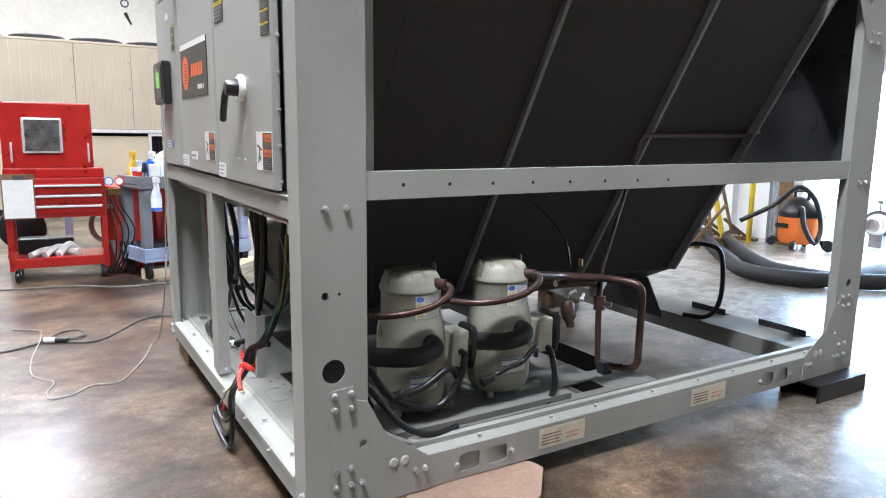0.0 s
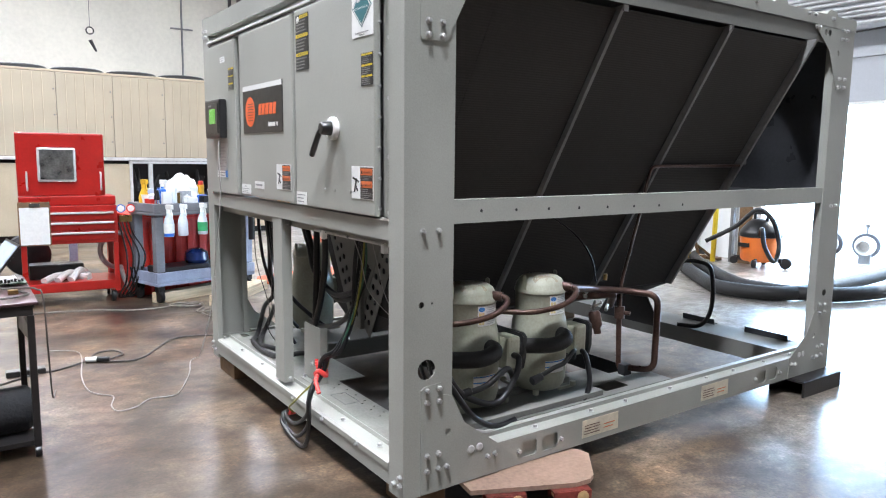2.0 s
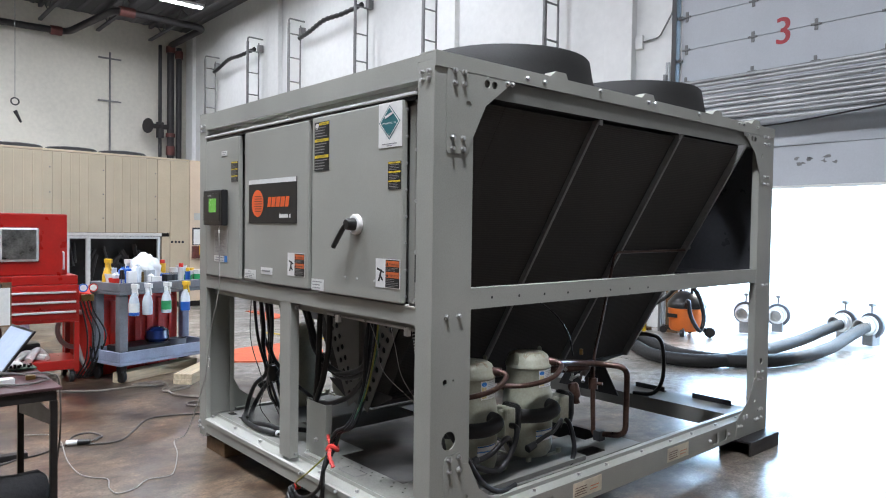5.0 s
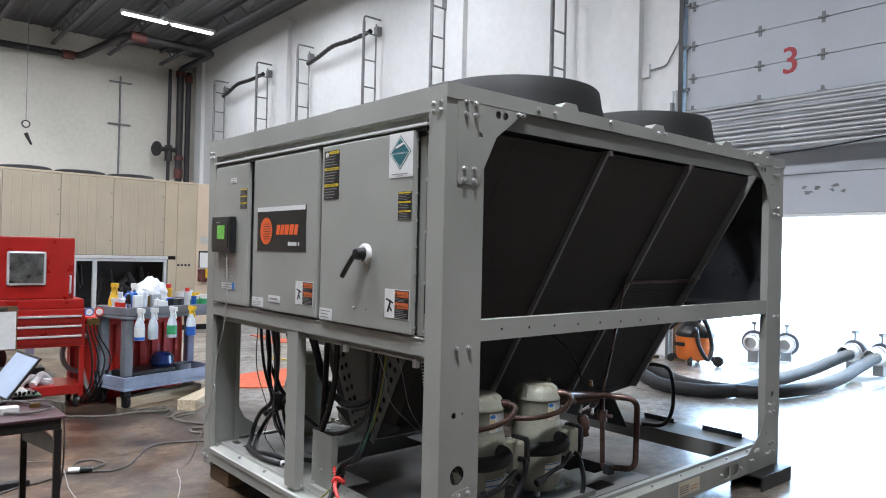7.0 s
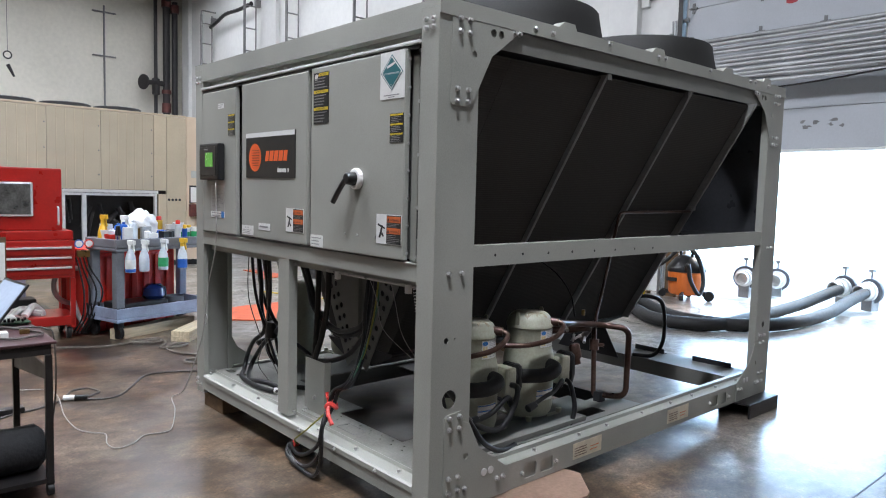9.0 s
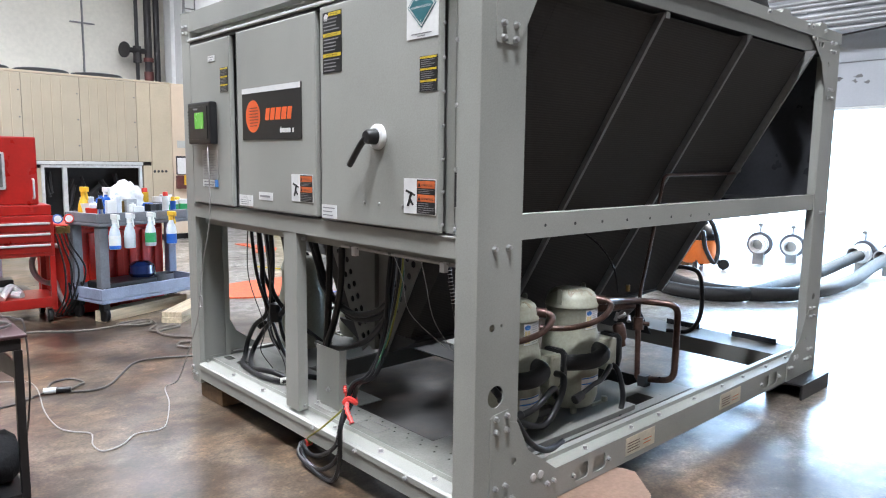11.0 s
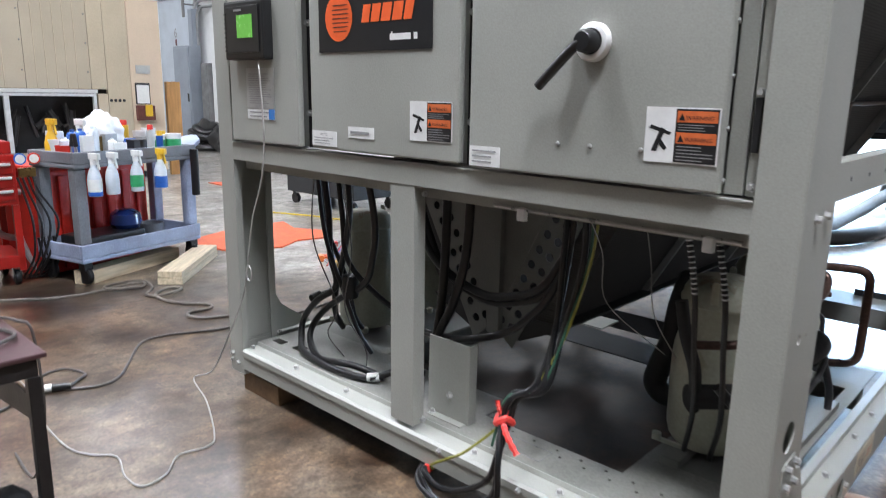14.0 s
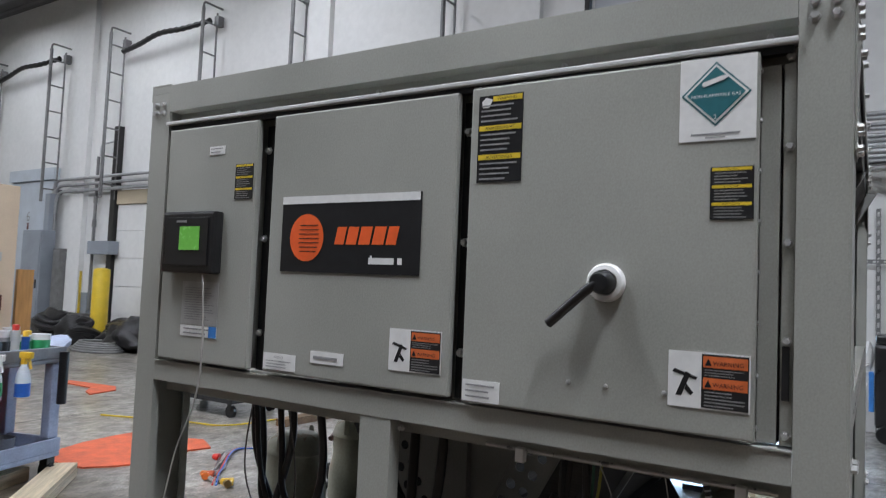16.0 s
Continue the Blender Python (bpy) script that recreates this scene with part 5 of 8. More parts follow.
SMALL = [PAPER, INK, WARNOR, GREYINK]
sticker("warning_label", chiller, on_door(0.432, 1.119, XD - 0.004), 0.164, 0.118, shock_sign(0.164, 0.118), SMALL, "white, black and orange shock warning label")
sticker("warning_label", chiller, on_door(1.179, 1.12, XD), 0.168, 0.113, shock_sign(0.168, 0.113), SMALL, "white, black and orange shock warning label")


def caution_strip(w, h, heads):
    def draw(rect, poly, text, bm):
        k = len(heads)
        for i, word in enumerate(heads):
            v = h - (i + 0.0) * h / k - h * 0.075
            rect(0.003 + (w * 0.3 if (i == 0 and k == 3 and w > 0.12) else 0), v, w - 0.003, v + h * 0.06, 1)
            text(word, h * 0.05, w * (0.64 if (i == 0 and w > 0.12) else 0.5), v + h * 0.012, 0, "CENTER")
            bars(bm, 0.008, v - h / k + h * 0.085, w - 0.008, v - h * 0.015, 4, rect, 2, i + int(w * 100))
        if w > 0.12:
            poly([(0.012, h * 0.86), (0.03, h * 0.86), (0.04, h * 0.95), (0.02, h * 0.98), (0.008, h * 0.93)], 3)
    return draw


sticker("caution_label", chiller, on_door(0.924, 1.62, XD - 0.004), 0.125, 0.223, caution_strip(0.125, 0.223, ("WARNING", "AVERTISSEMENT", "ADVERTENCIA")), [INK, YELLOW, GREYINK, PAPER], "black caution label with yellow headings")
sticker("caution_label", chiller, on_door(0.354, 1.518, XD - 0.004), 0.086, 0.111, caution_strip(0.085, 0.111, ("CAUTION", "ATTENTION", "PRECAUCION")), [INK, YELLOW, GREYINK, PAPER], "small black caution label with yellow headings")
sticker("caution_label", chiller, on_door(1.826, 1.605, XD), 0.083, 0.114, caution_strip(0.083, 0.114, ("CAUTION", "ATTENTION", "PRECAUCION")), [INK, YELLOW, GREYINK, PAPER], "small black caution label with yellow headings")


def gas_sign(rect, poly, text, bm):
    c, r = 0.0745, 0.071
    cv = 0.1

    def dia(k):
        return [(c - k, cv), (c, cv - k * 0.98), (c + k, cv), (c, cv + k * 0.98)]
    poly(dia(r), 1)
    poly(dia(r * 0.93), 0, 2)
    poly(dia(r * 0.84), 1, 3)
    text("NON-FLAMMABLE GAS", 0.0098, c, cv - 0.007, 0, "CENTER", 5)
    pts = [(-0.026, -0.006), (-0.022, -0.01), (0.014, 0.002), (0.024, 0.008), (0.024, 0.012), (0.013, 0.012), (-0.024, 0.0)]
    poly([(c + a * 1.1, cv + 0.026 + b) for a, b in pts], 0, 5)
    text("2", 0.014, c, cv - 0.055, 0, "CENTER", 5)
    rect(c - 0.05, 0.012, c + 0.05, 0.016, 2)
    rect(c - 0.02, 0.005, c + 0.02, 0.008, 2)


sticker("gas_placard", chiller, on_door(0.421, 1.687, XD - 0.004), 0.155, 0.18, gas_sign, [PAPER, TEAL, GREYINK], "white placard with a teal gas diamond")


def notice(rows, head=""):
    def draw(rect, poly, text, bm):
        w, h = draw.size
        if head:
            text(head, h * 0.22, w / 2, h * 0.7, 1, "CENTER")
        bars(bm, w * 0.1, h * 0.1, w * 0.92, h * (0.62 if head else 0.9), rows, rect, 1, rows * 7)
    return draw


for dr, y, z, w, h, rows, head in ((door3, 0.942, 1.068, 0.105, 0.053, 3, ""), (door2, 1.463, 1.112, 0.125, 0.035, 1, ""), (door2, 1.655, 1.077, 0.133, 0.05, 3, "NOTICE"), (door1, 1.957, 1.758, 0.075, 0.028, 2, ""), (door1, 2.055, 1.15, 0.18, 0.036, 2, "")):
    f = notice(rows, head)
    f.size = (w, h)
    sticker("notice_label", chiller, on_door(y, z, XD - (0.004 if dr is door3 else 0)), w, h, f, [PAPER, GREYINK], "small white printed notice")
sticker("blue_mark", chiller, on_door(1.911, 1.151, XD - 0.002), 0.036, 0.036, lambda rect, poly, text, bm: None, [BLUEP], "blue square mark")
f = notice(14)
f.size = (0.18, 0.14)
sticker("data_plate", chiller, on_door(2.055, 1.19, XD), 0.18, 0.143, f, [mat("dull_data_plate", (0.42, 0.42, 0.41), 0.35, 0.4, scale=20, vary=0.1, bump=0), GREYINK], "dull metal data plate with fine print")

# operator display
disp = part("display", bx((XD - 0.04, 1.868, 1.36), (XD - 0.001, 2.13, 1.566), 0.01), BLACKPL, chiller, "black operator display with a green screen")
part("bezel", bx((XD - 0.044, 1.893, 1.385), (XD - 0.0405, 2.105, 1.545), 0.002), INK, disp)
part("screen", bx((XD - 0.047, 1.932, 1.436), (XD - 0.0445, 2.03, 1.514)), LCD, disp, "lit green screen")
bm = bmesh.new()
for k in range(9):
    box(bm, (XD - 0.043, 2.109, 1.39 + k * 0.016), (XD - 0.0402, 2.122, 1.396 + k * 0.016))
part("grille", bm, INK, disp)
part("logo_bar", bx((XD - 0.0452, 2.0, 1.528), (XD - 0.0442, 2.05, 1.535)), GREYINK, disp)

# main switch handle
sw = bmesh.new()
cx = XD - 0.0045
lathe(sw, [(0, 0), (0.044, 0), (0.044, 0.012), (0.04, 0.018), (0.03, 0.02), (0.028, 0.016), (0, 0.016)], (cx, 0.574, 1.376), (-1, 0, 0), 32)
switch = part("disconnect_switch", sw, WHITEP, chiller, "white ring with a black disconnect handle", True)
bm = bmesh.new()
lathe(bm, [(0, 0.0), (0.027, 0.0), (0.025, 0.036), (0.02, 0.042), (0, 0.043)], (cx - 0.016, 0.574, 1.376), (-1, 0, 0), 20)
tube(bm, [(cx - 0.042, 0.566, 1.386), (cx - 0.05, 0.598, 1.362), (cx - 0.046, 0.645, 1.322), (cx - 0.038, 0.698, 1.277)], 0.012, 10, 5)
part("handle", bm, BLACKPL, switch, "black lever handle", True)

# ---- compressors, pipes and wiring inside the frame ----


def comp_label(h):
    def draw(rect, poly, text, bm):
        w = 0.075
        if h > 0.06:
            rect(0.003, h * 0.08, 0.02, h * 0.34, 2)
            rect(0.003, h * 0.4, 0.02, h * 0.66, 2)
            bars(bm, 0.026, h * 0.06, w - 0.004, h * 0.94, 9, rect, 1, 5)
            poly([(0.012 + 0.01 * math.cos(a), h * 0.83 + 0.01 * math.sin(a)) for a in np.linspace(0, 6.0, 12)], 3)
        else:
            rect(0, h * 0.86, w, h * 0.95, 3)
            rect(0, h * 0.42, w, h * 0.51, 3)
            bars(bm, 0.01, h * 0.2, w - 0.01, h * 0.62, 3, rect, 1, 8)
    return draw


def compressor(cx, cy, side, label, white_cover=False):
    """Welded scroll compressor; side is -1 when it faces -y, +1 when it faces +y."""
    z = 0.225
    bm = bmesh.new()
    lathe(bm, [(0, 0.012), (0.105, 0.012), (0.118, 0.03), (0.126, 0.06), (0.127, 0.27), (0.124, 0.31), (0.113, 0.355), (0.111, 0.37), (0.111, 0.445), (0.113, 0.448), (0.1165, 0.452), (0.1165, 0.464), (0.112, 0.47), (0.108, 0.488), (0.097, 0.507), (0.08, 0.519), (0.04, 0.525), (0, 0.526)], (cx, cy, z), seg=40)
    c = part("compressor", bm, COMP, chiller, label, True)
    bm = bmesh.new()
    def cap(r):
        return 0.5264 - 0.15 * max(0, r - 0.04) if r < 0.08 else 0.5204 - 0.72 * (r - 0.08)
    for k in range(18):
        a0, a1 = 2.0 + 0.16 * k, 2.16 + 0.16 * k
        w0, w1 = (0.05 + 0.014 * math.sin(1.9 * q) + 0.006 * math.sin(5.3 * q) for q in (k, k + 1))
        for i in range(3):
            r0, r1 = (w0 + 0.013 * i, w0 + 0.013 * (i + 1)), (w1 + 0.013 * i, w1 + 0.013 * (i + 1))
            bm.faces.new([bm.verts.new((cx + r * math.cos(a), cy + r * math.sin(a), z + cap(r))) for r, a in ((r0[0], a0), (r0[1], a0), (r1[1], a1), (r1[0], a1))])
    part("rust_stain", bm, RUSTCAP, c, "brown rust stain on the cap")
    for a in (45, 135, 225, 315):
        bm = bmesh.new()
        q = radians(a)
        u = Vector((math.cos(q), math.sin(q), 0))
        p = Vector((cx, cy, z))
        box(bm, p + u * 0.1 + Vector((-0.035, -0.035, 0.002)), p + u * 0.16 + Vector((0.02, 0.02, 0.014)), 0.002)
        cyl(bm, p + u * 0.16 + Vector((0, 0, 0.014)), p + u * 0.16 + Vector((0, 0, 0.035)), 0.014, 10)
        part("foot", bm, COMP, c)
    for a in (10, 190):
        bm = bmesh.new()
        q = radians(a)
        u = Vector((math.cos(q), math.sin(q), 0))
        p = Vector((cx, cy, z + 0.48)) + u * 0.108
        prism(bm, [(-0.012, -0.02), (0.012, -0.02), (0.01, 0.045), (0.005, 0.052), (-0.005, 0.052), (-0.01, 0.045)], lambda s, v, w: p + Vector((-u.y, u.x, 0)) * s + Vector((0, 0, v)) + u * w, 0.006)
        part("lifting_ear", bm, COMP, c)
    # wrapped labels
    for h0, hh, ang in ((0.36, 0.085, 8), (0.1, 0.055, -4)):
        r = 0.1125 if h0 > 0.3 else 0.1278

        def wrap(u, v, w, r=r, h0=h0, ang=ang):
            a = radians(-90 * -side + ang) + 1.45 * (u - 0.0375) / r * (1 if side < 0 else -1)
            return (cx + (r + w) * math.cos(a), cy + (r + w) * math.sin(a), z + h0 + v)
        bm = bmesh.new()
        n = 8
        w_ = 0.075

        def rect(u0, v0, u1, v1, mi, layer=1, nm="", bm=bm, wrap=wrap):
            k = max(1, int((u1 - u0) / 0.012))
            for i in range(k):
                a, b = u0 + (u1 - u0) * i / k, u0 + (u1 - u0) * (i + 1) / k
                bm.faces.new([bm.verts.new(wrap(s, t, 0.0008 + 0.0006 * layer)) for s, t in ((a, v0), (b, v0), (b, v1), (a, v1))]).material_index = mi

        def poly(pts, mi, layer=1, bm=bm, wrap=wrap):
            bm.faces.new([bm.verts.new(wrap(s, t, 0.0008 + 0.0006 * layer)) for s, t in pts]).material_index = mi
        rect(0, 0, w_, hh, 0, 0)
        comp_label(hh)(rect, poly, None, bm)
        part("label", bm, [PAPER, LABELGREY, PALEYEL, BLUEP], c, "white printed label")
    # terminal box
    bx0 = cx + 0.105
    sy = side
    bm = bx((bx0, cy + sy * 0.02, z + 0.155), (bx0 + 0.075, cy + sy * 0.125, z + 0.295), 0.012)
    part("terminal_box", bm, COMP, c)
    bm = bmesh.new()
    prism(bm, [(0.02, 0.15), (0.13, 0.15), (0.135, 0.2), (0.13, 0.29), (0.11, 0.305), (0.03, 0.305), (0.015, 0.29)], lambda u, v, w: (bx0 + 0.0755 + w + 0.1 * (v - 0.15), cy + sy * u, z + v), 0.02)
    bmesh.ops.bevel(bm, geom=bm.edges[:], offset=0.004, segments=2, affect="EDGES")
    part("box_cover", bm, BLACKPL, c, "black box cover")
    bm = bmesh.new()
    prism(bm, [(0.03, 0.19), (0.12, 0.19), (0.12, 0.27), (0.03, 0.27)], lambda u, v, w: (bx0 + 0.083 + w + 0.1 * (v - 0.15), cy + sy * u, z + v), 0.0012)
    part("cover_label", bm, PAPER if white_cover else BLUEP, c)
    # insulated suction elbow
    bm = bmesh.new()
    keep = 6 if sy < 0 else 3
    tube(bm, [(cx + 0.012, cy + sy * 0.1, z + 0.27), (cx + 0.014, cy + sy * 0.15, z + 0.268), (cx - 0.012, cy + sy * 0.176, z + 0.258), (cx - 0.07, cy + sy * 0.165, z + 0.243), (cx - 0.16, cy + sy * 0.12, z + 0.243), (cx - 0.26, cy + sy * 0.03, z + 0.245)][:keep], 0.034, 14, 5)
    part("suction_elbow", bm, FOAM, c, "black foam-covered suction elbow", True)
    # discharge pipe
    bm = bmesh.new()
    cyl(bm, (cx + 0.05, cy + sy * 0.08, z + 0.478), (cx + 0.078, cy + sy * 0.122, z + 0.476), 0.021, 12)
    tube(bm, [(cx + 0.07, cy + sy * 0.112, z + 0.477), (cx + 0.084, cy + sy * 0.134, z + 0.473), (cx + 0.078, cy + sy * 0.152, z + 0.457), (cx + 0.04, cy + sy * 0.16, z + 0.432), (cx - 0.01, cy + sy * 0.155, z + 0.41), (cx - 0.09, cy + sy * 0.14, z + 0.396), (cx - 0.17, cy + sy * 0.1, z + 0.387), (cx - 0.24, cy + sy * 0.02, z + 0.385)][:keep + 2], 0.0125, 12, 6)
    part("discharge_pipe", bm, COPPER, c, "brown oxidised copper discharge pipe", True)
    # leads from the terminal box
    def C(x, y, q):
        return (cx + x, cy + sy * y, q)
    runs = [(0.0125, [C(0.135, 0.1, 0.39), C(0.11, 0.16, 0.36), C(0.055, 0.185, 0.413), C(-0.05, 0.185, 0.36), C(-0.16, 0.18, 0.345)])]
    if white_cover:
        runs = [(0.0105, [C(0.075, 0.15, 0.385), C(0.04, 0.185, 0.43), C(-0.02, 0.187, 0.385), C(-0.08, 0.186, 0.372), C(-0.18, 0.18, 0.337)]), (0.0125, [C(0.155, 0.1, 0.4), C(0.15, 0.15, 0.385), C(0.147, 0.185, 0.29), C(0.125, 0.195, 0.225), C(0.09, 0.2, 0.195)])]
    elif sy < 0:
        runs.append((0.0135, [C(0.15, 0.1, 0.44), C(0.125, 0.18, 0.441), C(0.096, 0.185, 0.357), C(0.0, 0.185, 0.276), C(-0.166, 0.185, 0.344), C(-0.25, 0.18, 0.45), C(-0.3, 0.12, 0.54)]))
    for r, pts in runs:
        bm = bmesh.new()
        tube(bm, pts, r, 10, 8)
        part("power_cable", bm, RUBBER, c, smooth=True)
    bm = bmesh.new()
    e = (-0.16, 0.345) if not white_cover else (-0.18, 0.337)
    cyl(bm, C(e[0] + 0.035, 0.182, e[1] + 0.008), C(e[0] - 0.02, 0.18, e[1] - 0.006), 0.017, 10, 0, 0.02, 0.004)
    part("cable_gland", bm, RUBBER, c, smooth=True)
    return c


compressor(0.535, 0.43, -1, "grey-green scroll compressor with a black box cover")
compressor(0.935, 0.43, -1, "grey-green scroll compressor with a white box cover", True)
compressor(0.52, 2.0, 1, "grey-green scroll compressor on the far side")
compressor(0.92, 2.0, 1, "grey-green scroll compressor on the far side", True)

bm = bmesh.new()
tube(bm, bent([(1.0, 0.31, 0.7), (1.25, 0.4, 0.655), (1.49, 0.41, 0.62), (1.56, 0.262, 0.615), (1.555, 0.262, 0.236), (1.476, 0.375, 0.236)], 0.055), 0.0165, 12, 0)
part("discharge_loop", bm, COPPER, chiller, "brown copper loop of pipe", True)
bm = bmesh.new()
tube(bm, bent([(1.476, 0.432, 0.6), (1.458, 0.412, 0.43), (1.465, 0.41, 0.23), (1.477, 0.37, 0.23)], 0.04), 0.014, 12, 0)
cyl(bm, (1.464, 0.417, 0.48), (1.47, 0.423, 0.54), 0.026, 10)
cyl(bm, (1.467, 0.42, 0.51), (1.495, 0.375, 0.51), 0.011, 8)
part("liquid_line", bm, COPPER, chiller, "brown copper riser with a shut-off valve", True)
bm = bmesh.new()
box(bm, (1.45, 0.355, 0.2005), (1.5, 0.4, 0.255), 0.004)
part("pipe_clamp", bm, COILDK, chiller)
bm = bmesh.new()
tube(bm, bent([(1.458, 0.412, 0.5), (1.47, 0.42, 0.66), (1.53, 0.425, 0.82), (1.61, 0.44, 1.0), (1.7, 0.455, 1.235), (2.47, 0.44, 1.24)], 0.04), 0.009, 10, 0)
part("capillary_line", bm, COPPER, chiller, "thin copper line", True)
bm = bmesh.new()
tube(bm, [(1.12, 0.55, 0.99), (1.2, 0.48, 0.91), (1.28, 0.45, 0.8), (1.31, 0.44, 0.68)], 0.0045, 8, 8)
part("sensor_lead", bm, RUBBER, chiller, smooth=True)
part("coil_fitting", bx((2.44, 0.42, 1.245), (2.49, 0.47, 1.275), 0.008), RIBGREY, chiller)
# service valves
rng = random.Random(12)
for k in range(6):
    bm = bmesh.new()
    p = Vector((1.22 + 0.03 * k + rng.uniform(-0.01, 0.01), 0.42 + rng.uniform(-0.05, 0.04), 0.6 + rng.uniform(-0.05, 0.06)))
    d = Vector((rng.uniform(-1, 1), rng.uniform(-1, 0.2), rng.uniform(-0.5, 1))).normalized()
    cyl(bm, p, p + d * 0.03, 0.007, 8)
    cyl(bm, p + d * 0.03, p + d * 0.042, 0.01, 6)
    part("service_valve", bm, STEEL, chiller, "bright service valve fitting", True)
for p, d in (((1.33, 0.4, 0.69), (0, 0, 0.03)), ((1.22, 0.42, 0.5), (0, -0.01, -0.04))):
    bm = bmesh.new()
    cyl(bm, p, Vector(p) + Vector(d), 0.01, 8)
    part("brass_fitting", bm, BRASS, chiller, "brass valve fitting", True)
bm = bmesh.new()
tube(bm, bent([(1.1, 0.5, 0.62), (1.25, 0.46, 0.61), (1.42, 0.42, 0.61), (1.6, 0.6, 0.5)], 0.05), 0.02, 10, 0)
part("liquid_header", bm, COPPER, chiller, "brown copper header behind the valves", True)
bm = bmesh.new()
lathe(bm, [(0, 0), (0.022, 0.0), (0.03, 0.012), (0.03, 0.07), (0.018, 0.085), (0.018, 0.11), (0, 0.11)], (1.26, 0.4, 0.545), (0.1, -0.2, -1), 14)
part("sight_glass", bm, COPPER, chiller, "brown copper sight-glass body", True)
bm = bmesh.new()
tube(bm, [(0.7, 0.6, 0.68), (0.62, 0.59, 0.62), (0.6, 0.6, 0.5), (0.59, 0.63, 0.4), (0.59, 0.64, 0.34), (0.6, 0.6, 0.305), (0.62, 0.5, 0.32), (0.64, 0.42, 0.34)], 0.038, 14, 6)
part("suction_header", bm, FOAM, chiller, "thick black foam-covered suction pipe", True)
bm = bmesh.new()
tube(bm, [(2.55, 0.9, 0.62), (2.62, 0.8, 0.63), (2.66, 0.72, 0.58), (2.66, 0.7, 0.35), (2.64, 0.76, 0.22), (2.6, 0.9, 0.2)], 0.014, 10, 6)
part("coil_hose", bm, RUBBER, chiller, "black hose at the coil's far corner", True)

# wiring below the electrical panel
rng = random.Random(21)
cables = (
    (0.0135, [(0.18, 1.87, 1.02), (0.2, 1.855, 0.8), (0.2, 1.85, 0.63), (0.21, 1.83, 0.5), (0.2, 1.95, 0.41), (0.22, 2.07, 0.3), (0.19, 2.05, 0.225), (0.118, 1.93, 0.215), (0.095, 1.75, 0.215), (0.1, 1.63, 0.216), (0.133, 1.53, 0.22), (0.22, 1.47, 0.24), (0.3, 1.42, 0.22)]),
    (0.0135, [(0.14, 1.56, 1.02), (0.19, 1.57, 0.78), (0.2, 1.6, 0.64), (0.21, 1.64, 0.56), (0.22, 1.72, 0.5), (0.24, 1.9, 0.4), (0.25, 2.04, 0.28), (0.2, 2.0, 0.222), (0.125, 1.84, 0.216), (0.11, 1.7, 0.24), (0.13, 1.6, 0.243), (0.17, 1.5, 0.218)]),
    (0.011, [(0.16, 1.75, 1.02), (0.18, 1.745, 0.8), (0.2, 1.74, 0.62), (0.24, 1.62, 0.5), (0.3, 1.52, 0.42), (0.36, 1.47, 0.36)]),
    (0.0125, [(0.15, 1.68, 1.02), (0.17, 1.69, 0.82), (0.22, 1.8, 0.6), (0.26, 1.9, 0.44), (0.3, 1.95, 0.33), (0.36, 1.98, 0.25)]),
    (0.01, [(0.22, 1.93, 1.02), (0.23, 1.92, 0.75), (0.27, 1.84, 0.52), (0.3, 1.83, 0.36), (0.36, 1.85, 0.28)]),
    (0.009, [(0.12, 1.82, 1.02), (0.14, 1.8, 0.72), (0.19, 1.76, 0.5), (0.23, 1.72, 0.33), (0.28, 1.7, 0.23)]),
)
for r0, pts in cables:
    bm = bmesh.new()
    tube(bm, pts, r0, 10, 8)
    part("power_cable", bm, RUBBER, chiller, "thick black power cable", True)
for y, w in ((1.8, 0.05), (1.66, -0.04)):
    bm = bmesh.new()
    tube(bm, [(0.1, y, 1.0), (0.12, y + w, 0.7), (0.15, y - w, 0.45), (0.18, y + w, 0.3), (0.22, y, 0.205)], 0.0026, 6, 7)
    part("thin_wire", bm, GREYCORD, chiller, smooth=True)
bm = bmesh.new()
lathe(bm, [(0, 0), (0.03, 0.01), (0.036, 0.05), (0.03, 0.1), (0, 0.11)], (0.21, 1.74, 0.46), seg=14)
part("cable_tie_bundle", bm, RUBBER, chiller, smooth=True)
bm = bmesh.new()
cyl(bm, (0.125, 1.545, 0.2195), (0.155, 1.51, 0.2225), 0.0165, 12)
part("cable_tag", bm, WHITEP, chiller, "white cable tag", True)
conduits = (
    (0.016, [(0.2, 1.22, 1.0), (0.2, 1.228, 0.74), (0.2, 1.243, 0.56), (0.21, 1.28, 0.4), (0.24, 1.32, 0.25)]),
    (0.016, [(0.19, 1.11, 1.0), (0.2, 1.136, 0.756), (0.2, 1.187, 0.577), (0.205, 1.26, 0.44), (0.23, 1.3, 0.32)]),
    (0.0145, [(0.2, 1.42, 0.98), (0.22, 1.36, 0.82), (0.22, 1.314, 0.722), (0.22, 1.216, 0.659), (0.22, 1.063, 0.623), (0.22, 0.923, 0.653), (0.22, 0.84, 0.702), (0.23, 0.78, 0.8)]),
    (0.0145, [(0.21, 1.4, 0.98), (0.23, 1.34, 0.8), (0.235, 1.29, 0.7), (0.235, 1.2, 0.635), (0.235, 1.06, 0.6), (0.235, 0.92, 0.632), (0.235, 0.84, 0.68), (0.24, 0.78, 0.78)]),
    (0.0135, [(0.24, 1.4, 0.42), (0.22, 1.281, 0.43), (0.22, 1.135, 0.454), (0.22, 0.973, 0.521), (0.22, 0.868, 0.612), (0.22, 0.821, 0.675), (0.23, 0.77, 0.78)]),
)
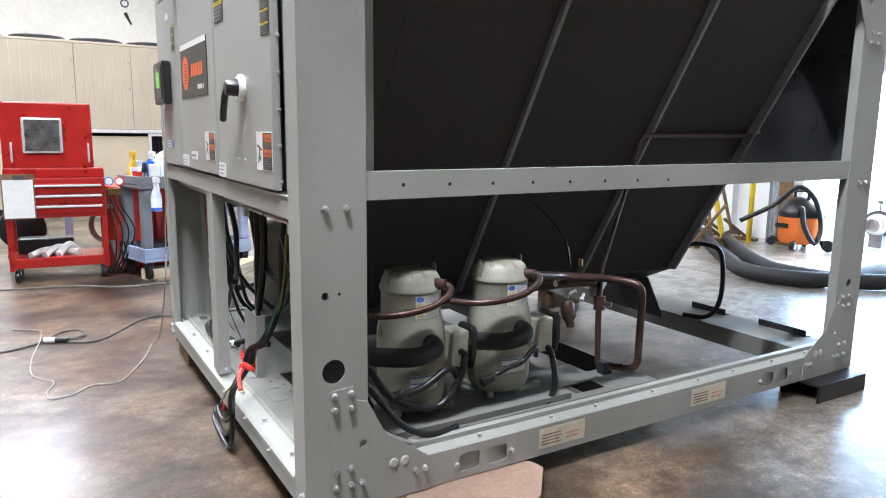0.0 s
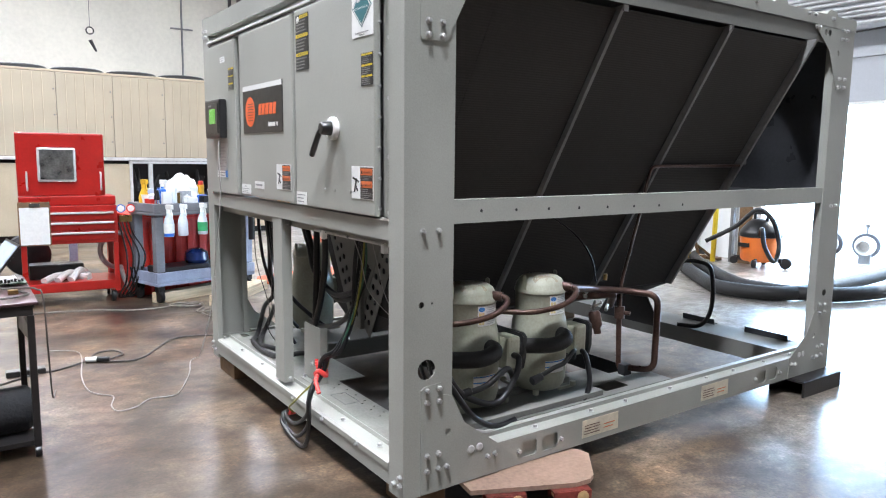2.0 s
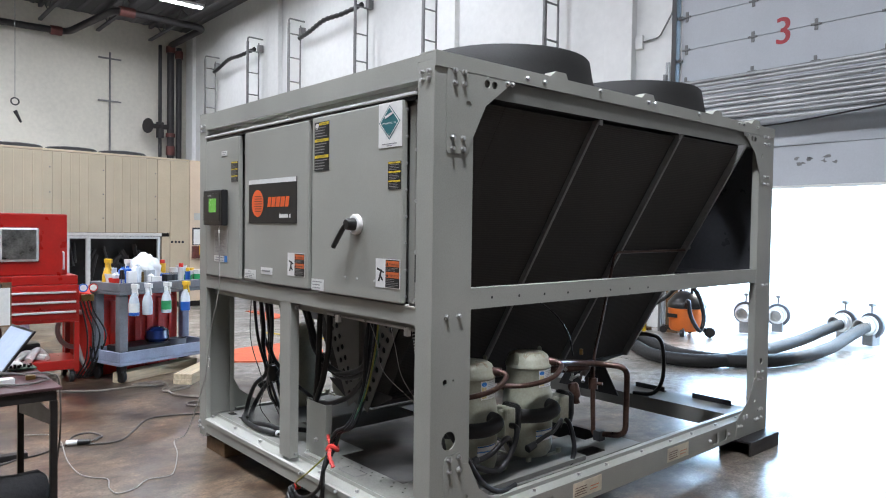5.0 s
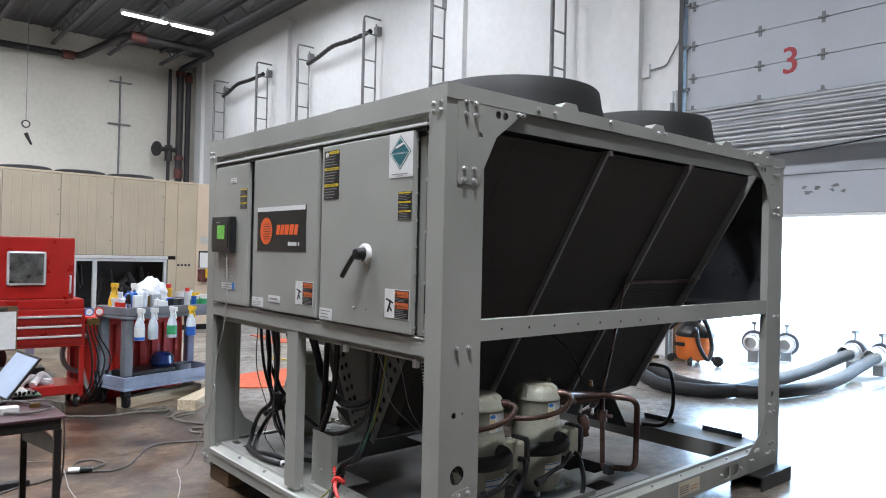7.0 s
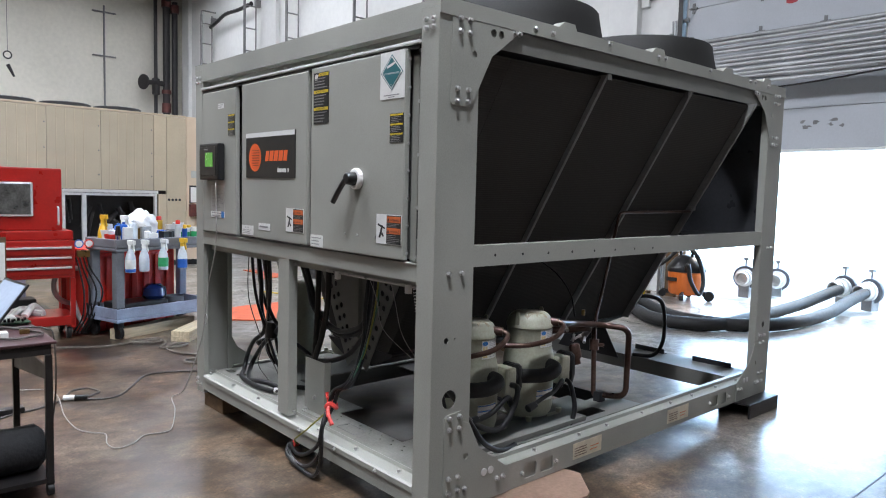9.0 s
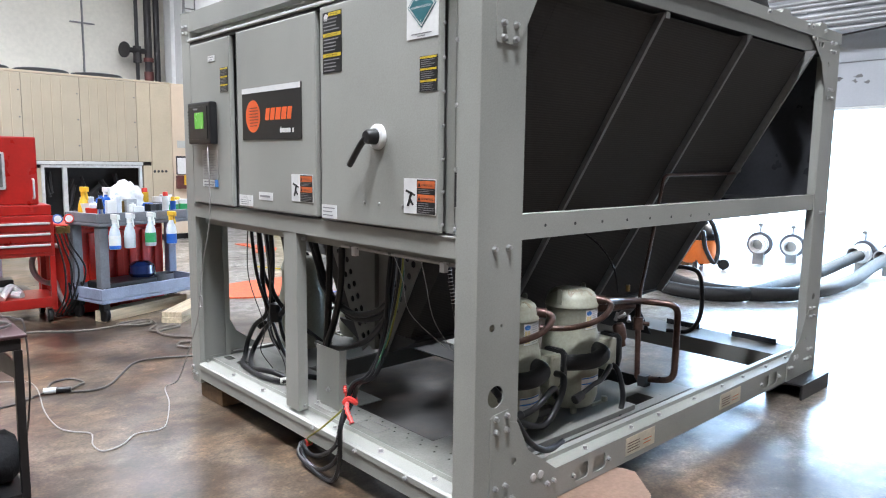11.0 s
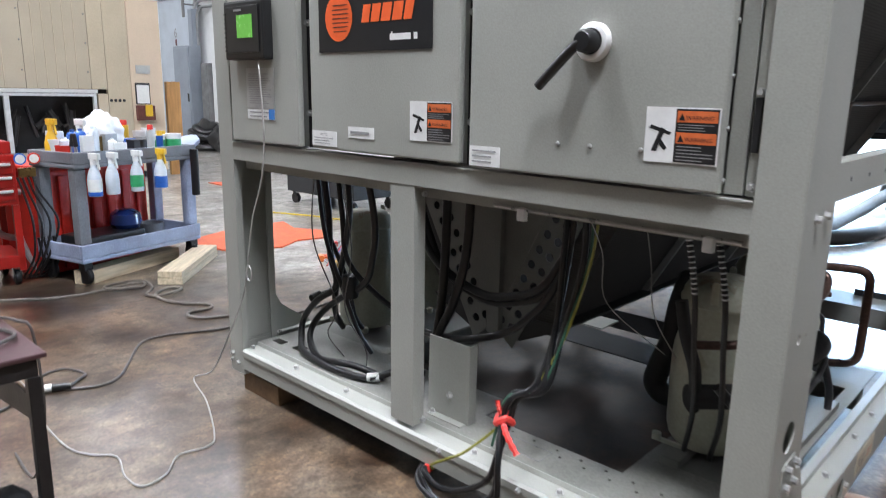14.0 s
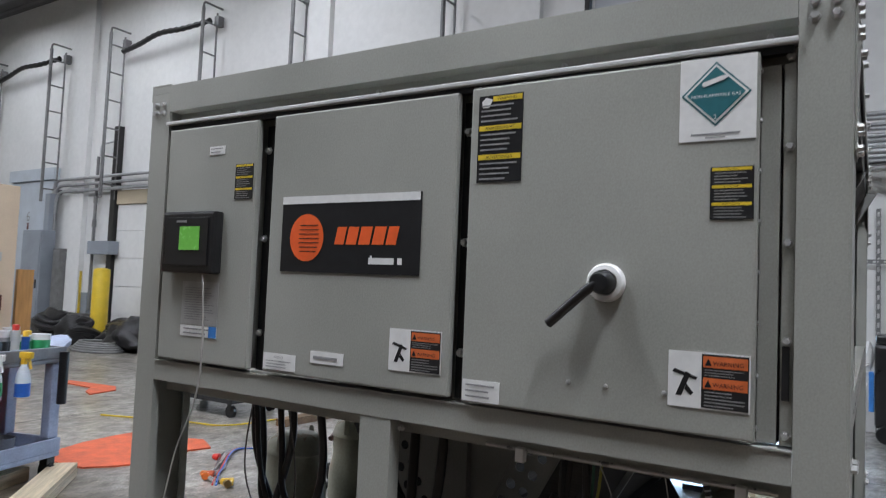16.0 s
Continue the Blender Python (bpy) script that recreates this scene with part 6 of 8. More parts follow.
for r0, pts in conduits:
    bm = bmesh.new()
    tube(bm, pts, r0, 10, 8, 0, 0.06)
    part("flexible_conduit", bm, RUBBER, chiller, "black flexible conduit", True)
tie = Vector((0.03, 0.825, 0.34))
for k in range(5):
    y = 0.62 + 0.03 * k
    o = Vector((0.016 * math.cos(2.4 * k), 0.016 * math.sin(2.4 * k), 0))
    j = [rng.uniform(-0.022, 0.022) for _ in range(6)]
    pts = [(0.14 + 0.01 * k, y, 1.0), (0.15 + j[0], y + 0.01 + j[1], 0.82), (0.12 + j[2], 0.7 + 0.012 * k + j[3], 0.6), (0.08 + j[4] * 0.6, 0.735 + j[5], 0.46), tie + o + Vector((0.02, -0.015, 0.07)), tie + o]
    m = RUBBER
    if k == 0:
        m = YELWIRE
        pts += [(-0.02, 0.92, 0.225), (-0.022, 1.0, 0.165), (-0.02, 1.07, 0.115), (0.01, 1.09, 0.08)]
    elif k == 1:
        m = GREENWIRE
        pts += [tie + Vector((-0.03, 0.02, -0.08))]
    else:
        drop = ((0.8, 0.26), (0.84, 0.16), (0.95, 0.082), (1.04, 0.062), (1.09, 0.09)) if k == 2 else ((0.79, 0.26), (0.81, 0.13), (0.93, 0.03), (1.05, 0.028), (1.1, 0.08)) if k == 3 else ((0.785, 0.25), (0.79, 0.11), (0.85, 0.014), (0.99, 0.012), (1.1, 0.05))
        pts += [(-0.03 - 0.008 * (k - 2), y_, z_) for y_, z_ in drop] + [(0.015, 1.095 + 0.01 * k, 0.075), (0.07, 1.1, 0.05)]
    bm = bmesh.new()
    tube(bm, pts, 0.0095 if k > 1 else 0.0042, 8, 8)
    part("supply_lead", bm, m, chiller, {0: "yellow-green earth wire", 1: "green earth wire"}.get(k, "black supply lead"), True)
bm = bmesh.new()
cyl(bm, (-0.012, 1.1, 0.082), (0.02, 1.112, 0.078), 0.016, 10)
part("tape_wrap", bm, TAPE, chiller, "red tape round the lead ends", True)
bm = bmesh.new()
tube(bm, [tie + Vector((0.022 * math.cos(a), 0.022 * math.sin(a), 0.012 * math.sin(2 * a))) for a in np.linspace(0, 6.28, 9)], 0.012, 7, 2)
for k, (a, b, c_) in enumerate((((-0.02, -0.01, 0.0), (-0.045, -0.045, -0.02), (-0.05, -0.085, -0.06)), ((-0.01, 0.0, 0.01), (-0.015, 0.012, 0.04), (-0.01, 0.02, 0.055)))):
    tube(bm, [tie + Vector(a), tie + Vector(b), tie + Vector(c_)], 0.011 - 0.002 * k, 6, 5, 0, 0.35)
part("tie_ribbon", bm, TAPE, chiller, "bright red tie ribbon", True)
for y in (0.392, 0.318):
    bm = bmesh.new()
    tube(bm, [(0.15, y, 0.97), (0.15, y - 0.035, 0.8), (0.19, y - 0.03, 0.65), (0.25, y - 0.02, 0.45), (0.34, y + 0.03, 0.28)], 0.0075, 8, 8)
    part("sensor_hose", bm, RUBBER, chiller, smooth=True)
    bm = bmesh.new()
    run = smooth_path([(0.15, y, 0.97), (0.15, y - 0.035, 0.8), (0.19, y - 0.03, 0.65), (0.25, y - 0.02, 0.45)], 40)
    for p, q in list(zip(run, run[1:]))[5:44:3]:
        lathe(bm, [(0, -0.0022), (0.0084, -0.0016), (0.0084, 0.0016), (0, 0.0022)], p, q - p, seg=8)
    part("spiral_wrap", bm, WHITEP, chiller, "white spiral wrap")
bm = bmesh.new()
tube(bm, [(0.25, 0.43, 0.74), (0.25, 0.41, 0.65), (0.26, 0.38, 0.55), (0.32, 0.4, 0.42)], 0.017, 10, 6)
part("foam_line", bm, FOAM, chiller, "black foam-covered line", True)
for y in (0.29, 0.8):
    bm = bmesh.new()
    box(bm, (0.03, y - 0.012, 0.925), (0.05, y + 0.012, 0.96), 0.003)
    part("cable_clip", bm, WHITEP, chiller, "white cable clip")
bm = bmesh.new()
cyl(bm, (0.045, 0.22, 0.955), (0.045, 0.9, 0.955), 0.005, 8)
part("cable_rail", bm, STEEL, chiller, smooth=True)
for y, d in ((0.62, 0.18), (0.46, 0.05)):
    bm = bmesh.new()
    tube(bm, [(0.08, y, 0.96), (0.1, y - d * 0.2, 0.86), (0.14, y - d * 0.2, 0.72), (0.2, y - d, 0.6)], 0.0016, 6, 6)
    part("thin_wire", bm, WHITECORD, chiller, smooth=True)
bm = bmesh.new()
tube(bm, [(0.09, 0.18, 0.97), (0.1, 0.17, 0.9), (0.1, 0.16, 0.8), (0.11, 0.15, 0.7)], 0.0025, 6, 6)
part("thin_wire", bm, WHITECORD, chiller, smooth=True)
bm = bmesh.new()
tube(bm, [(0.24, 0.17, 0.32), (0.32, 0.16, 0.25), (0.42, 0.155, 0.212), (0.55, 0.19, 0.208)], 0.008, 8, 8)
part("grey_lead", bm, WHITECORD, chiller, smooth=True)
bm = bmesh.new()
tube(bm, [(0.2, 0.17, 0.48), (0.247, 0.16, 0.424), (0.343, 0.16, 0.298), (0.43, 0.165, 0.235), (0.511, 0.175, 0.212), (0.6, 0.2, 0.21)], 0.012, 10, 8)
part("power_cable", bm, RUBBER, chiller, "thick black power cable", True)

# the unit stands a little high at its far corner
chiller.matrix_basis = pose(0, Y0, ZB, 0.3, -0.35, 0) @ pose(0, -Y0, -ZB) @ chiller.matrix_basis

# ---- what the chiller stands on ----
bm = bmesh.new()
prism(bm, [(0.25, 0.03), (0.62, -0.135), (0.69, -0.14), (0.73, -0.12), (0.86, 0.03), (0.85, 0.08), (0.7, 0.36), (0.3, 0.3)], lambda u, v, w: (u, v, 0.051 + w), 0.018)
skate = thing("machine_skate", (0.55, 0.1, 0), "pinkish plywood pad on a red steel roller skate under the corner", "skate")
part("pad", bm, PLYW, skate, "worn pinkish plywood pad")
for x, y, a in ((0.6, -0.125, -22), (0.37, -0.02, -22)):
    bm = bmesh.new()
    box(bm, (-0.075, -0.03, 0.006), (0.075, -0.022, 0.05), 0.003)
    box(bm, (-0.075, 0.03, 0.006), (0.075, 0.038, 0.05), 0.003)
    box(bm, (-0.075, -0.0215, 0.044), (0.075, 0.0295, 0.05))
    bmesh.ops.transform(bm, matrix=pose(x, y, 0, 0, 0, a), verts=bm.verts[:])
    fr = part("frame", bm, SKATERED, skate, "worn red steel frame")
    for k in (-0.04, 0.0, 0.04):
        bm = bmesh.new()
        cyl(bm, (k, -0.021, 0.024), (k, 0.029, 0.024), 0.0235, 14)
        bmesh.ops.transform(bm, matrix=pose(x, y, 0, 0, 0, a), verts=bm.verts[:])
        part("roller", bm, NYLON, fr, "amber nylon roller", True)
    bm = bmesh.new()
    lathe(bm, [(0, 0), (0.022, 0), (0.022, 0.004), (0.008, 0.006), (0, 0.006)], (0.04, -0.0305, 0.028), (0, -1, 0), 14)
    bmesh.ops.transform(bm, matrix=pose(x, y, 0, 0, 0, a), verts=bm.verts[:])
    part("cap", bm, NYLON, fr)
bm = bx((0.05, 0.12, 0.0), (0.2, 0.3, 0.0695), 0.004)
solo("timber_block", bm, OLDWOOD, (0.17, 0.2, 0), "dark old timber block under the corner", "block", "blocks under the chiller")
bm = bx((0.02, 1.98, 0.0), (0.16, 2.24, 0.0835), 0.004)
solo("timber_block", bm, OLDWOOD, (0.09, 2.1, 0), "brown timber block under the front rail", "block", "blocks under the chiller")
bm = bx((2.62, 2.1, 0.0), (2.88, 2.28, 0.102), 0.004)
solo("timber_block", bm, OLDWOOD, (2.75, 2.19, 0), "brown timber block under the far rail", "block", "blocks under the chiller")
bm = bmesh.new()
box(bm, (2.5, 0.0, 0.0), (2.9, 0.012, 0.088), 0.003)
box(bm, (2.5, 0.188, 0.0), (2.9, 0.2, 0.088), 0.003)
box(bm, (2.5, 0.0125, 0.077), (2.9, 0.1875, 0.088))
box(bm, (2.89, 0.0125, 0.0), (2.9, 0.1875, 0.0765))
solo("steel_channel", bm, BLACKIRON, (2.65, 0.08, 0), "dark steel channel block under the far corner", "block")

# ---- table beside the camera's start ----
tb = thing("work_table", (-1.45, 1.75, 0), "low black steel table with a dark maroon top", "table")
TX0, TX1, TY0, TY1, TZ = -2.05, -0.975, 1.38, 2.12, 0.665
part("tabletop", bx((TX0, TY0, TZ - 0.012), (TX1, TY1, TZ), 0.004), TABLETOP, tb, "dark maroon table top")
bm = bmesh.new()
for a, b in (((TX0 + 0.02, TY0 + 0.01), (TX1 - 0.02, TY0 + 0.03)), ((TX0 + 0.02, TY1 - 0.03), (TX1 - 0.02, TY1 - 0.01)), ((TX1 - 0.04, TY0 + 0.0305), (TX1 - 0.02, TY1 - 0.0305)), ((TX0 + 0.02, TY0 + 0.0305), (TX0 + 0.04, TY1 - 0.0305))):
    box(bm, (*a, TZ - 0.055), (*b, TZ - 0.0125))
part("apron", bm, BLACKIRON, tb)
for x in (TX0 + 0.03, TX1 - 0.03):
    for y in (TY0 + 0.02, TY1 - 0.03):
        lg = part("leg", bx((x - 0.014, y - 0.014, 0.05), (x + 0.014, y + 0.014, TZ - 0.0555), 0.003), BLACKIRON, tb)
        bm = bmesh.new()
        cyl(bm, (x - 0.012, y, 0.025), (x + 0.012, y, 0.025), 0.025, 16)
        part("caster", bm, RUBBER, lg, "small black caster", True)
bm = bmesh.new()
prism(bm, [(TY0 + 0.04, 0.56), (TY1 - 0.05, 0.56), (TY1 - 0.05, 0.42), (TY0 + 0.04, 0.5)], lambda u, v, w: (TX1 - 0.04 + w, u, v), 0.006)
part("side_brace", bm, BLACKIRON, tb)
part("shelf", bx((TX0 + 0.02, TY0 + 0.01, 0.055), (TX1 - 0.02, TY1 - 0.02, 0.075), 0.003), BLACKIRON, tb, "black lower shelf")
bm = bmesh.new()
pr = [(0, 0), (0.07, 0.0), (0.095, 0.03), (0.104, 0.12), (0.106, 0.3), (0.1, 0.4), (0.07, 0.43), (0, 0.432)]
lathe(bm, pr, (-1.0, 1.56, 0.17), (-1, 0.0, 0), 26)
for v in bm.verts:
    n_ = noise.noise(v.co * 9) * 0.018
    v.co += Vector((0, n_, n_))
    v.co.z = max(v.co.z, 0.076)
solo("equipment_bag", bm, CLOTHBLK, (-1.2, 1.62, 0.076), "plump black cloth equipment bag on the lower shelf", "bag", smooth=True)
# on the table
lp = thing("laptop", (0, 0, 0), "open black laptop with a lit pale screen on the table", "laptop")
part("keyboard_base", bx((-0.17, -0.12, 0.0), (0.17, 0.12, 0.014), 0.004), BLACKPL, lp)
scr = part("lid", bx((-0.17, 0, 0.0), (0.17, 0.009, 0.23), 0.003), BLACKPL, lp)
scr.matrix_basis = pose(0, 0.115, 0.015, -37, 0, 0)
sc = part("screen", bx((-0.155, -0.0015, 0.012), (0.155, -0.0003, 0.218)), mat("pale_lcd", (0.4, 0.48, 0.6), 0.25, scale=6, vary=0.08, bump=0, emit=0.08), scr, "lit pale blue screen")
lp.matrix_basis = pose(-1.275, 1.9, TZ, 0, 0, -84)
rng = random.Random(9)
bm = bmesh.new()
for k in range(3):
    box(bm, (-1.24, 1.93 - 0.01 * k, TZ + 0.001 + 0.004 * k), (-1.03 + 0.008 * k, 2.09, TZ + 0.0045 + 0.004 * k))
solo("paper_stack", bm, PAPER, (-1.13, 2.0, TZ), "loose stack of white paper", "papers")
pcb = thing("circuit_board", (-1.05, 1.9, TZ), "green circuit board with black parts", "circuit board")
part("board", bx((-1.1, 1.84, TZ + 0.008), (-0.98, 1.93, TZ + 0.012)), mat("green_solder_mask", (0.02, 0.09, 0.04), 0.35, scale=40, vary=0.3, bump=0.05), pcb)
bm = bmesh.new()
for k in range(7):
    x, y = -1.085 + 0.014 * k, 1.86 + 0.05 * rng.random()
    box(bm, (x, y, TZ + 0.0125), (x + 0.01, y + 0.014, TZ + 0.02 + 0.012 * rng.random()))
part("components", bm, BLACKPL, pcb)
for x, y in ((-1.09, 1.85), (-0.99, 1.92)):
    bm = bmesh.new()
    cyl(bm, (x, y, TZ), (x, y, TZ + 0.008), 0.004, 6)
    part("standoff", bm, BRASS, pcb)
for x, y, w, d, hh, m, nm, lb, ct in ((-1.16, 1.55, 0.07, 0.05, 0.03, WHITEP, "adapter_box", "small white plastic adapter", "adapter"), (-1.05, 1.62, 0.04, 0.025, 0.02, BRASS, "brass_coupling", "small brass coupling on the table", "fitting"), (-1.33, 1.5, 0.03, 0.03, 0.13, PALEPL, "spray_can", "small pale bottle on the table", "bottle")):
    if hh > 0.1:
        bm = bmesh.new()
        lathe(bm, [(0, 0), (w, 0), (w, hh * 0.7), (w * 0.4, hh * 0.85), (w * 0.4, hh), (0, hh)], (x, y, TZ), seg=16)
    else:
        bm = bx((x - w / 2, y - d / 2, TZ), (x + w / 2, y + d / 2, TZ + hh), 0.004)
    solo(nm, bm, m, (x, y, TZ), lb, ct, smooth=hh > 0.1)
bm = bmesh.new()
tube(bm, [(-1.2, 1.54, TZ + 0.008), (-1.1, 1.48, TZ + 0.008), (-1.0, 1.52, TZ + 0.012), (-1.03, 1.64, TZ + 0.008), (-1.15, 1.68, TZ + 0.03), (-1.25, 1.62, TZ + 0.008)], 0.005, 6, 8)
tube(bm, [(-1.3, 1.7, TZ + 0.008), (-1.15, 1.75, TZ + 0.01), (-1.0, 1.72, TZ + 0.008), (-0.96, 1.65, TZ + 0.008), (-0.94, 1.6, TZ - 0.02), (-0.93, 1.62, 0.4), (-0.9, 1.9, 0.1), (-0.85, 2.3, 0.006)], 0.004, 6, 8)
solo("lead_tangle", bm, GREYCORD, (-1.1, 1.6, TZ), "tangled thin dark leads over the table top", "cable", smooth=True)

# ---- leads on the floor ----
bm = bmesh.new()
tube(bm, [(XD - 0.03, 1.93, 1.362), (-0.058, 1.9, 1.32), (-0.06, 1.885, 1.1), (-0.06, 1.91, 0.95), (-0.06, 1.98, 0.8), (-0.06, 2.02, 0.66), (-0.06, 2.05, 0.55), (-0.06, 2.08, 0.46), (-0.06, 2.2, 0.28), (-0.07, 2.34, 0.08), (-0.09, 2.48, 0.006), (-0.165, 2.229, 0.005), (-0.288, 1.94, 0.005), (-0.35, 1.871, 0.005), (-0.455, 1.885, 0.005), (-0.541, 1.797, 0.005), (-0.629, 1.778, 0.005), (-0.644, 1.878, 0.005), (-0.611, 2.026, 0.005), (-0.667, 2.104, 0.005), (-0.706, 2.215, 0.005), (-0.7, 2.493, 0.005), (-0.65, 2.866, 0.016), (-0.66, 3.1, 0.005), (-0.8, 3.2, 0.005)], 0.0034, 6, 8)
tube(bm, [(-0.062, 2.022 + 0.018 * math.cos(a), 0.57 + 0.03 * math.sin(a)) for a in np.linspace(0, 6.2, 10)], 0.0034, 6, 3)
solo("data_lead", bm, WHITECORD, (-0.4, 1.8, 0), "thin white lead running from the display over the floor", "cable", smooth=True)
bm = bmesh.new()
tube(bm, [(1.1, 3.0, 0.006), (0.7, 2.95, 0.006), (0.325, 3.009, 0.006), (0.097, 3.108, 0.006), (-0.057, 3.09, 0.006), (-0.213, 2.871, 0.006), (-0.317, 2.727, 0.006), (-0.416, 2.688, 0.006), (-0.53, 2.745, 0.006)], 0.0065, 7, 8)
tube(bm, [(-0.53, 2.75, 0.008), (-0.457, 2.81, 0.012), (-0.41, 2.871, 0.006), (-0.45, 2.992, 0.006), (-0.538, 2.987, 0.006), (-0.588, 2.907, 0.006), (-0.595, 2.82, 0.012), (-0.664, 2.775, 0.01), (-0.806, 2.7, 0.006), (-0.95, 2.66, 0.006), (-1.3, 2.4, 0.006)], 0.006, 7, 8)
solo("extension_cord", bm, GREYCORD, (-0.2, 2.7, 0), "dark extension cord snaking over the floor", "cable", smooth=True)
bm = bmesh.new()
cyl(bm, (-0.575, 2.775, 0.018), (-0.635, 2.8, 0.018), 0.017, 12)
solo("white_plug", bm, WHITEP, (-0.69, 2.67, 0), "white plug connector on the floor", "plug", smooth=True)
bm = bmesh.new()
cyl(bm, (-0.51, 2.742, 0.018), (-0.575, 2.775, 0.018), 0.016, 12, 0, 0.018)
solo("black_socket", bm, RUBBER, (-0.62, 2.65, 0), "black cord socket on the floor", "plug", smooth=True)
bm = bx((-1.06, 2.68, 0.0), (-0.86, 2.75, 0.035), 0.008)
solo("power_brick", bm, BLACKPL, (-0.96, 2.72, 0), "black power brick on the floor", "adapter")
rng = random.Random(31)
bm = bmesh.new()
tube(bm, [(-1.6, 4.6, 0.007), (-0.9, 4.5, 0.007), (-0.384, 4.394, 0.007), (-0.071, 4.211, 0.007), (0.168, 4.198, 0.007), (0.359, 4.236, 0.007), (0.446, 4.2, 0.007), (0.388, 4.1, 0.012), (0.223, 4.142, 0.02), (0.211, 4.25, 0.012), (0.33, 4.31, 0.007), (0.46, 4.26, 0.007), (0.44, 4.06, 0.007), (0.34, 3.92, 0.007), (0.37, 3.82, 0.012), (0.5, 3.83, 0.02), (0.56, 3.9, 0.012), (0.5, 3.97, 0.007), (0.39, 3.9, 0.007), (0.36, 3.76, 0.007), (0.4, 3.62, 0.007), (0.51, 3.45, 0.007), (0.47, 3.38, 0.007), (0.36, 3.39, 0.007), (0.32, 3.31, 0.007), (0.42, 3.2, 0.007), (0.8, 3.1, 0.007)], 0.009, 8, 6)
solo("floor_hose", bm, HOSEBROWN, (0.2, 3.6, 0), "looped grey-brown hose lying on the floor", "hose", smooth=True)

# ---- red tool chest ----
tc_ = thing("tool_chest", (0, 0, 0), "red steel tool chest with its lid raised, on a wheeled stand", "tool chest")
X0, X1 = -0.05, 0.68
lid = part("lid", bx((X0, 0.14, 0.93), (0.61, 0.19, 1.46), 0.012), RED, tc_)
part("window_frame", bx((0.1, 0.12, 1.05), (0.39, 0.139, 1.34), 0.018), BRIGHT, lid, "bright steel frame")
part("mirror_panel", bx((0.12, 0.1165, 1.07), (0.37, 0.1195, 1.32)), MIRRORISH, lid, "dull steel panel")
for x in (0.02, 0.575):
    bm = bmesh.new()
    tube(bm, bent([(x, 0.14, 0.98), (x, 0.105, 0.98), (x, 0.105, 1.13), (x, 0.14, 1.13)], 0.015), 0.008, 8, 0)
    part("handle", bm, BRIGHT, lid, "chrome handle", True)
top = part("chest_body", bx((X0, 0.0, 0.53), (X1, 0.45, 0.85), 0.008), RED, tc_)
bm = bmesh.new()
box(bm, (X0, 0.06, 0.8505), (X1, 0.45, 0.93), 0.01)
part("tray", bm, RED, tc_)
for k in range(3):
    z = 0.56 + k * 0.085
    dr = part("drawer", bx((X0 + 0.02, -0.012, z), (X1 - 0.02, -0.001, z + 0.078), 0.004), RED, tc_)
    part("drawer_pull", bx((X0 + 0.03, -0.03, z + 0.052), (X1 - 0.03, -0.013, z + 0.07), 0.005), BRIGHT, dr, "bright metal drawer pull")
for x in (X0 + 0.02, X1 - 0.02):
    for y in (0.02, 0.43):
        part("stand_post", bx((x - 0.02, y - 0.02, 0.1), (x + 0.02, y + 0.02, 0.5295), 0.004), RED, tc_)
part("stand_shelf", bx((X0, 0.0, 0.12), (X1, 0.45, 0.2), 0.008), RED, tc_)
for x in (X0 + 0.05, X1 - 0.05):
    for y in (0.05, 0.4):
        bm = bmesh.new()
        cyl(bm, (x - 0.018, y, 0.05), (x + 0.018, y, 0.05), 0.05, 18, 0, None, 0.006)
        cs = part("caster", bm, RUBBER, tc_, "black caster wheel", True)
        bm = bmesh.new()
        box(bm, (x - 0.026, y - 0.02, 0.05), (x - 0.02, y + 0.02, 0.119))
        box(bm, (x + 0.02, y - 0.02, 0.05), (x + 0.026, y + 0.02, 0.119))
        box(bm, (x - 0.026, y - 0.025, 0.1195 - 0.006), (x + 0.026, y + 0.025, 0.1195))
        part("fork", bm, CHROME, cs)
PC = pose(-0.775, 4.73, 0, 0, 0, -3)
tc_.matrix_basis = PC


def at_chest(ob):
    ob.matrix_basis = PC @ ob.matrix_basis
    return ob


cl = thing("clipboard", (0, 0, 0), "brown clipboard with white paper hung on the drawers", "clipboard")
part("board", bx((-0.06, -0.045, 0.53), (0.17, -0.04, 0.89), 0.002), OLDWOOD, cl)
part("paper", bx((-0.05, -0.048, 0.54), (0.16, -0.0455, 0.845)), PAPER, cl, "printed white sheet")
part("clip", bx((0.02, -0.056, 0.85), (0.1, -0.0405, 0.88), 0.003), CHROME, cl)
at_chest(cl)
bm = bmesh.new()
for k in range(3):
    tube(bm, [(0.1 + 0.1 * k, 0.05, 0.215), (0.2 + 0.09 * k, 0.16, 0.24 + 0.02 * k), (0.34 + 0.05 * k, 0.2, 0.23), (0.45, 0.1 + 0.05 * k, 0.215)], 0.03, 8, 5)
at_chest(solo("rag_heap", bm, PAPER, (0.3, 0.12, 0.2), "crumpled white rags on the stand shelf", "rags", smooth=True))
at_chest(solo("tool_case", bx((0.0, 0.24, 0.2), (0.42, 0.44, 0.33), 0.015), BLACKPL, (0.2, 0.34, 0.2), "black plastic tool case on the stand shelf", "case"))
bm = bmesh.new()
tube(bm, [(0.16 * math.cos(a) + 0.72, 0.3 + 0.02 * math.sin(3 * a), 0.42 + 0.16 * math.sin(a)) for a in np.linspace(0, 12.4, 24)], 0.022, 9, 4)
tube(bm, [(0.72, 0.3, 0.27), (0.75, 0.25, 0.15), (0.8, 0.2, 0.03)], 0.022, 9, 5)
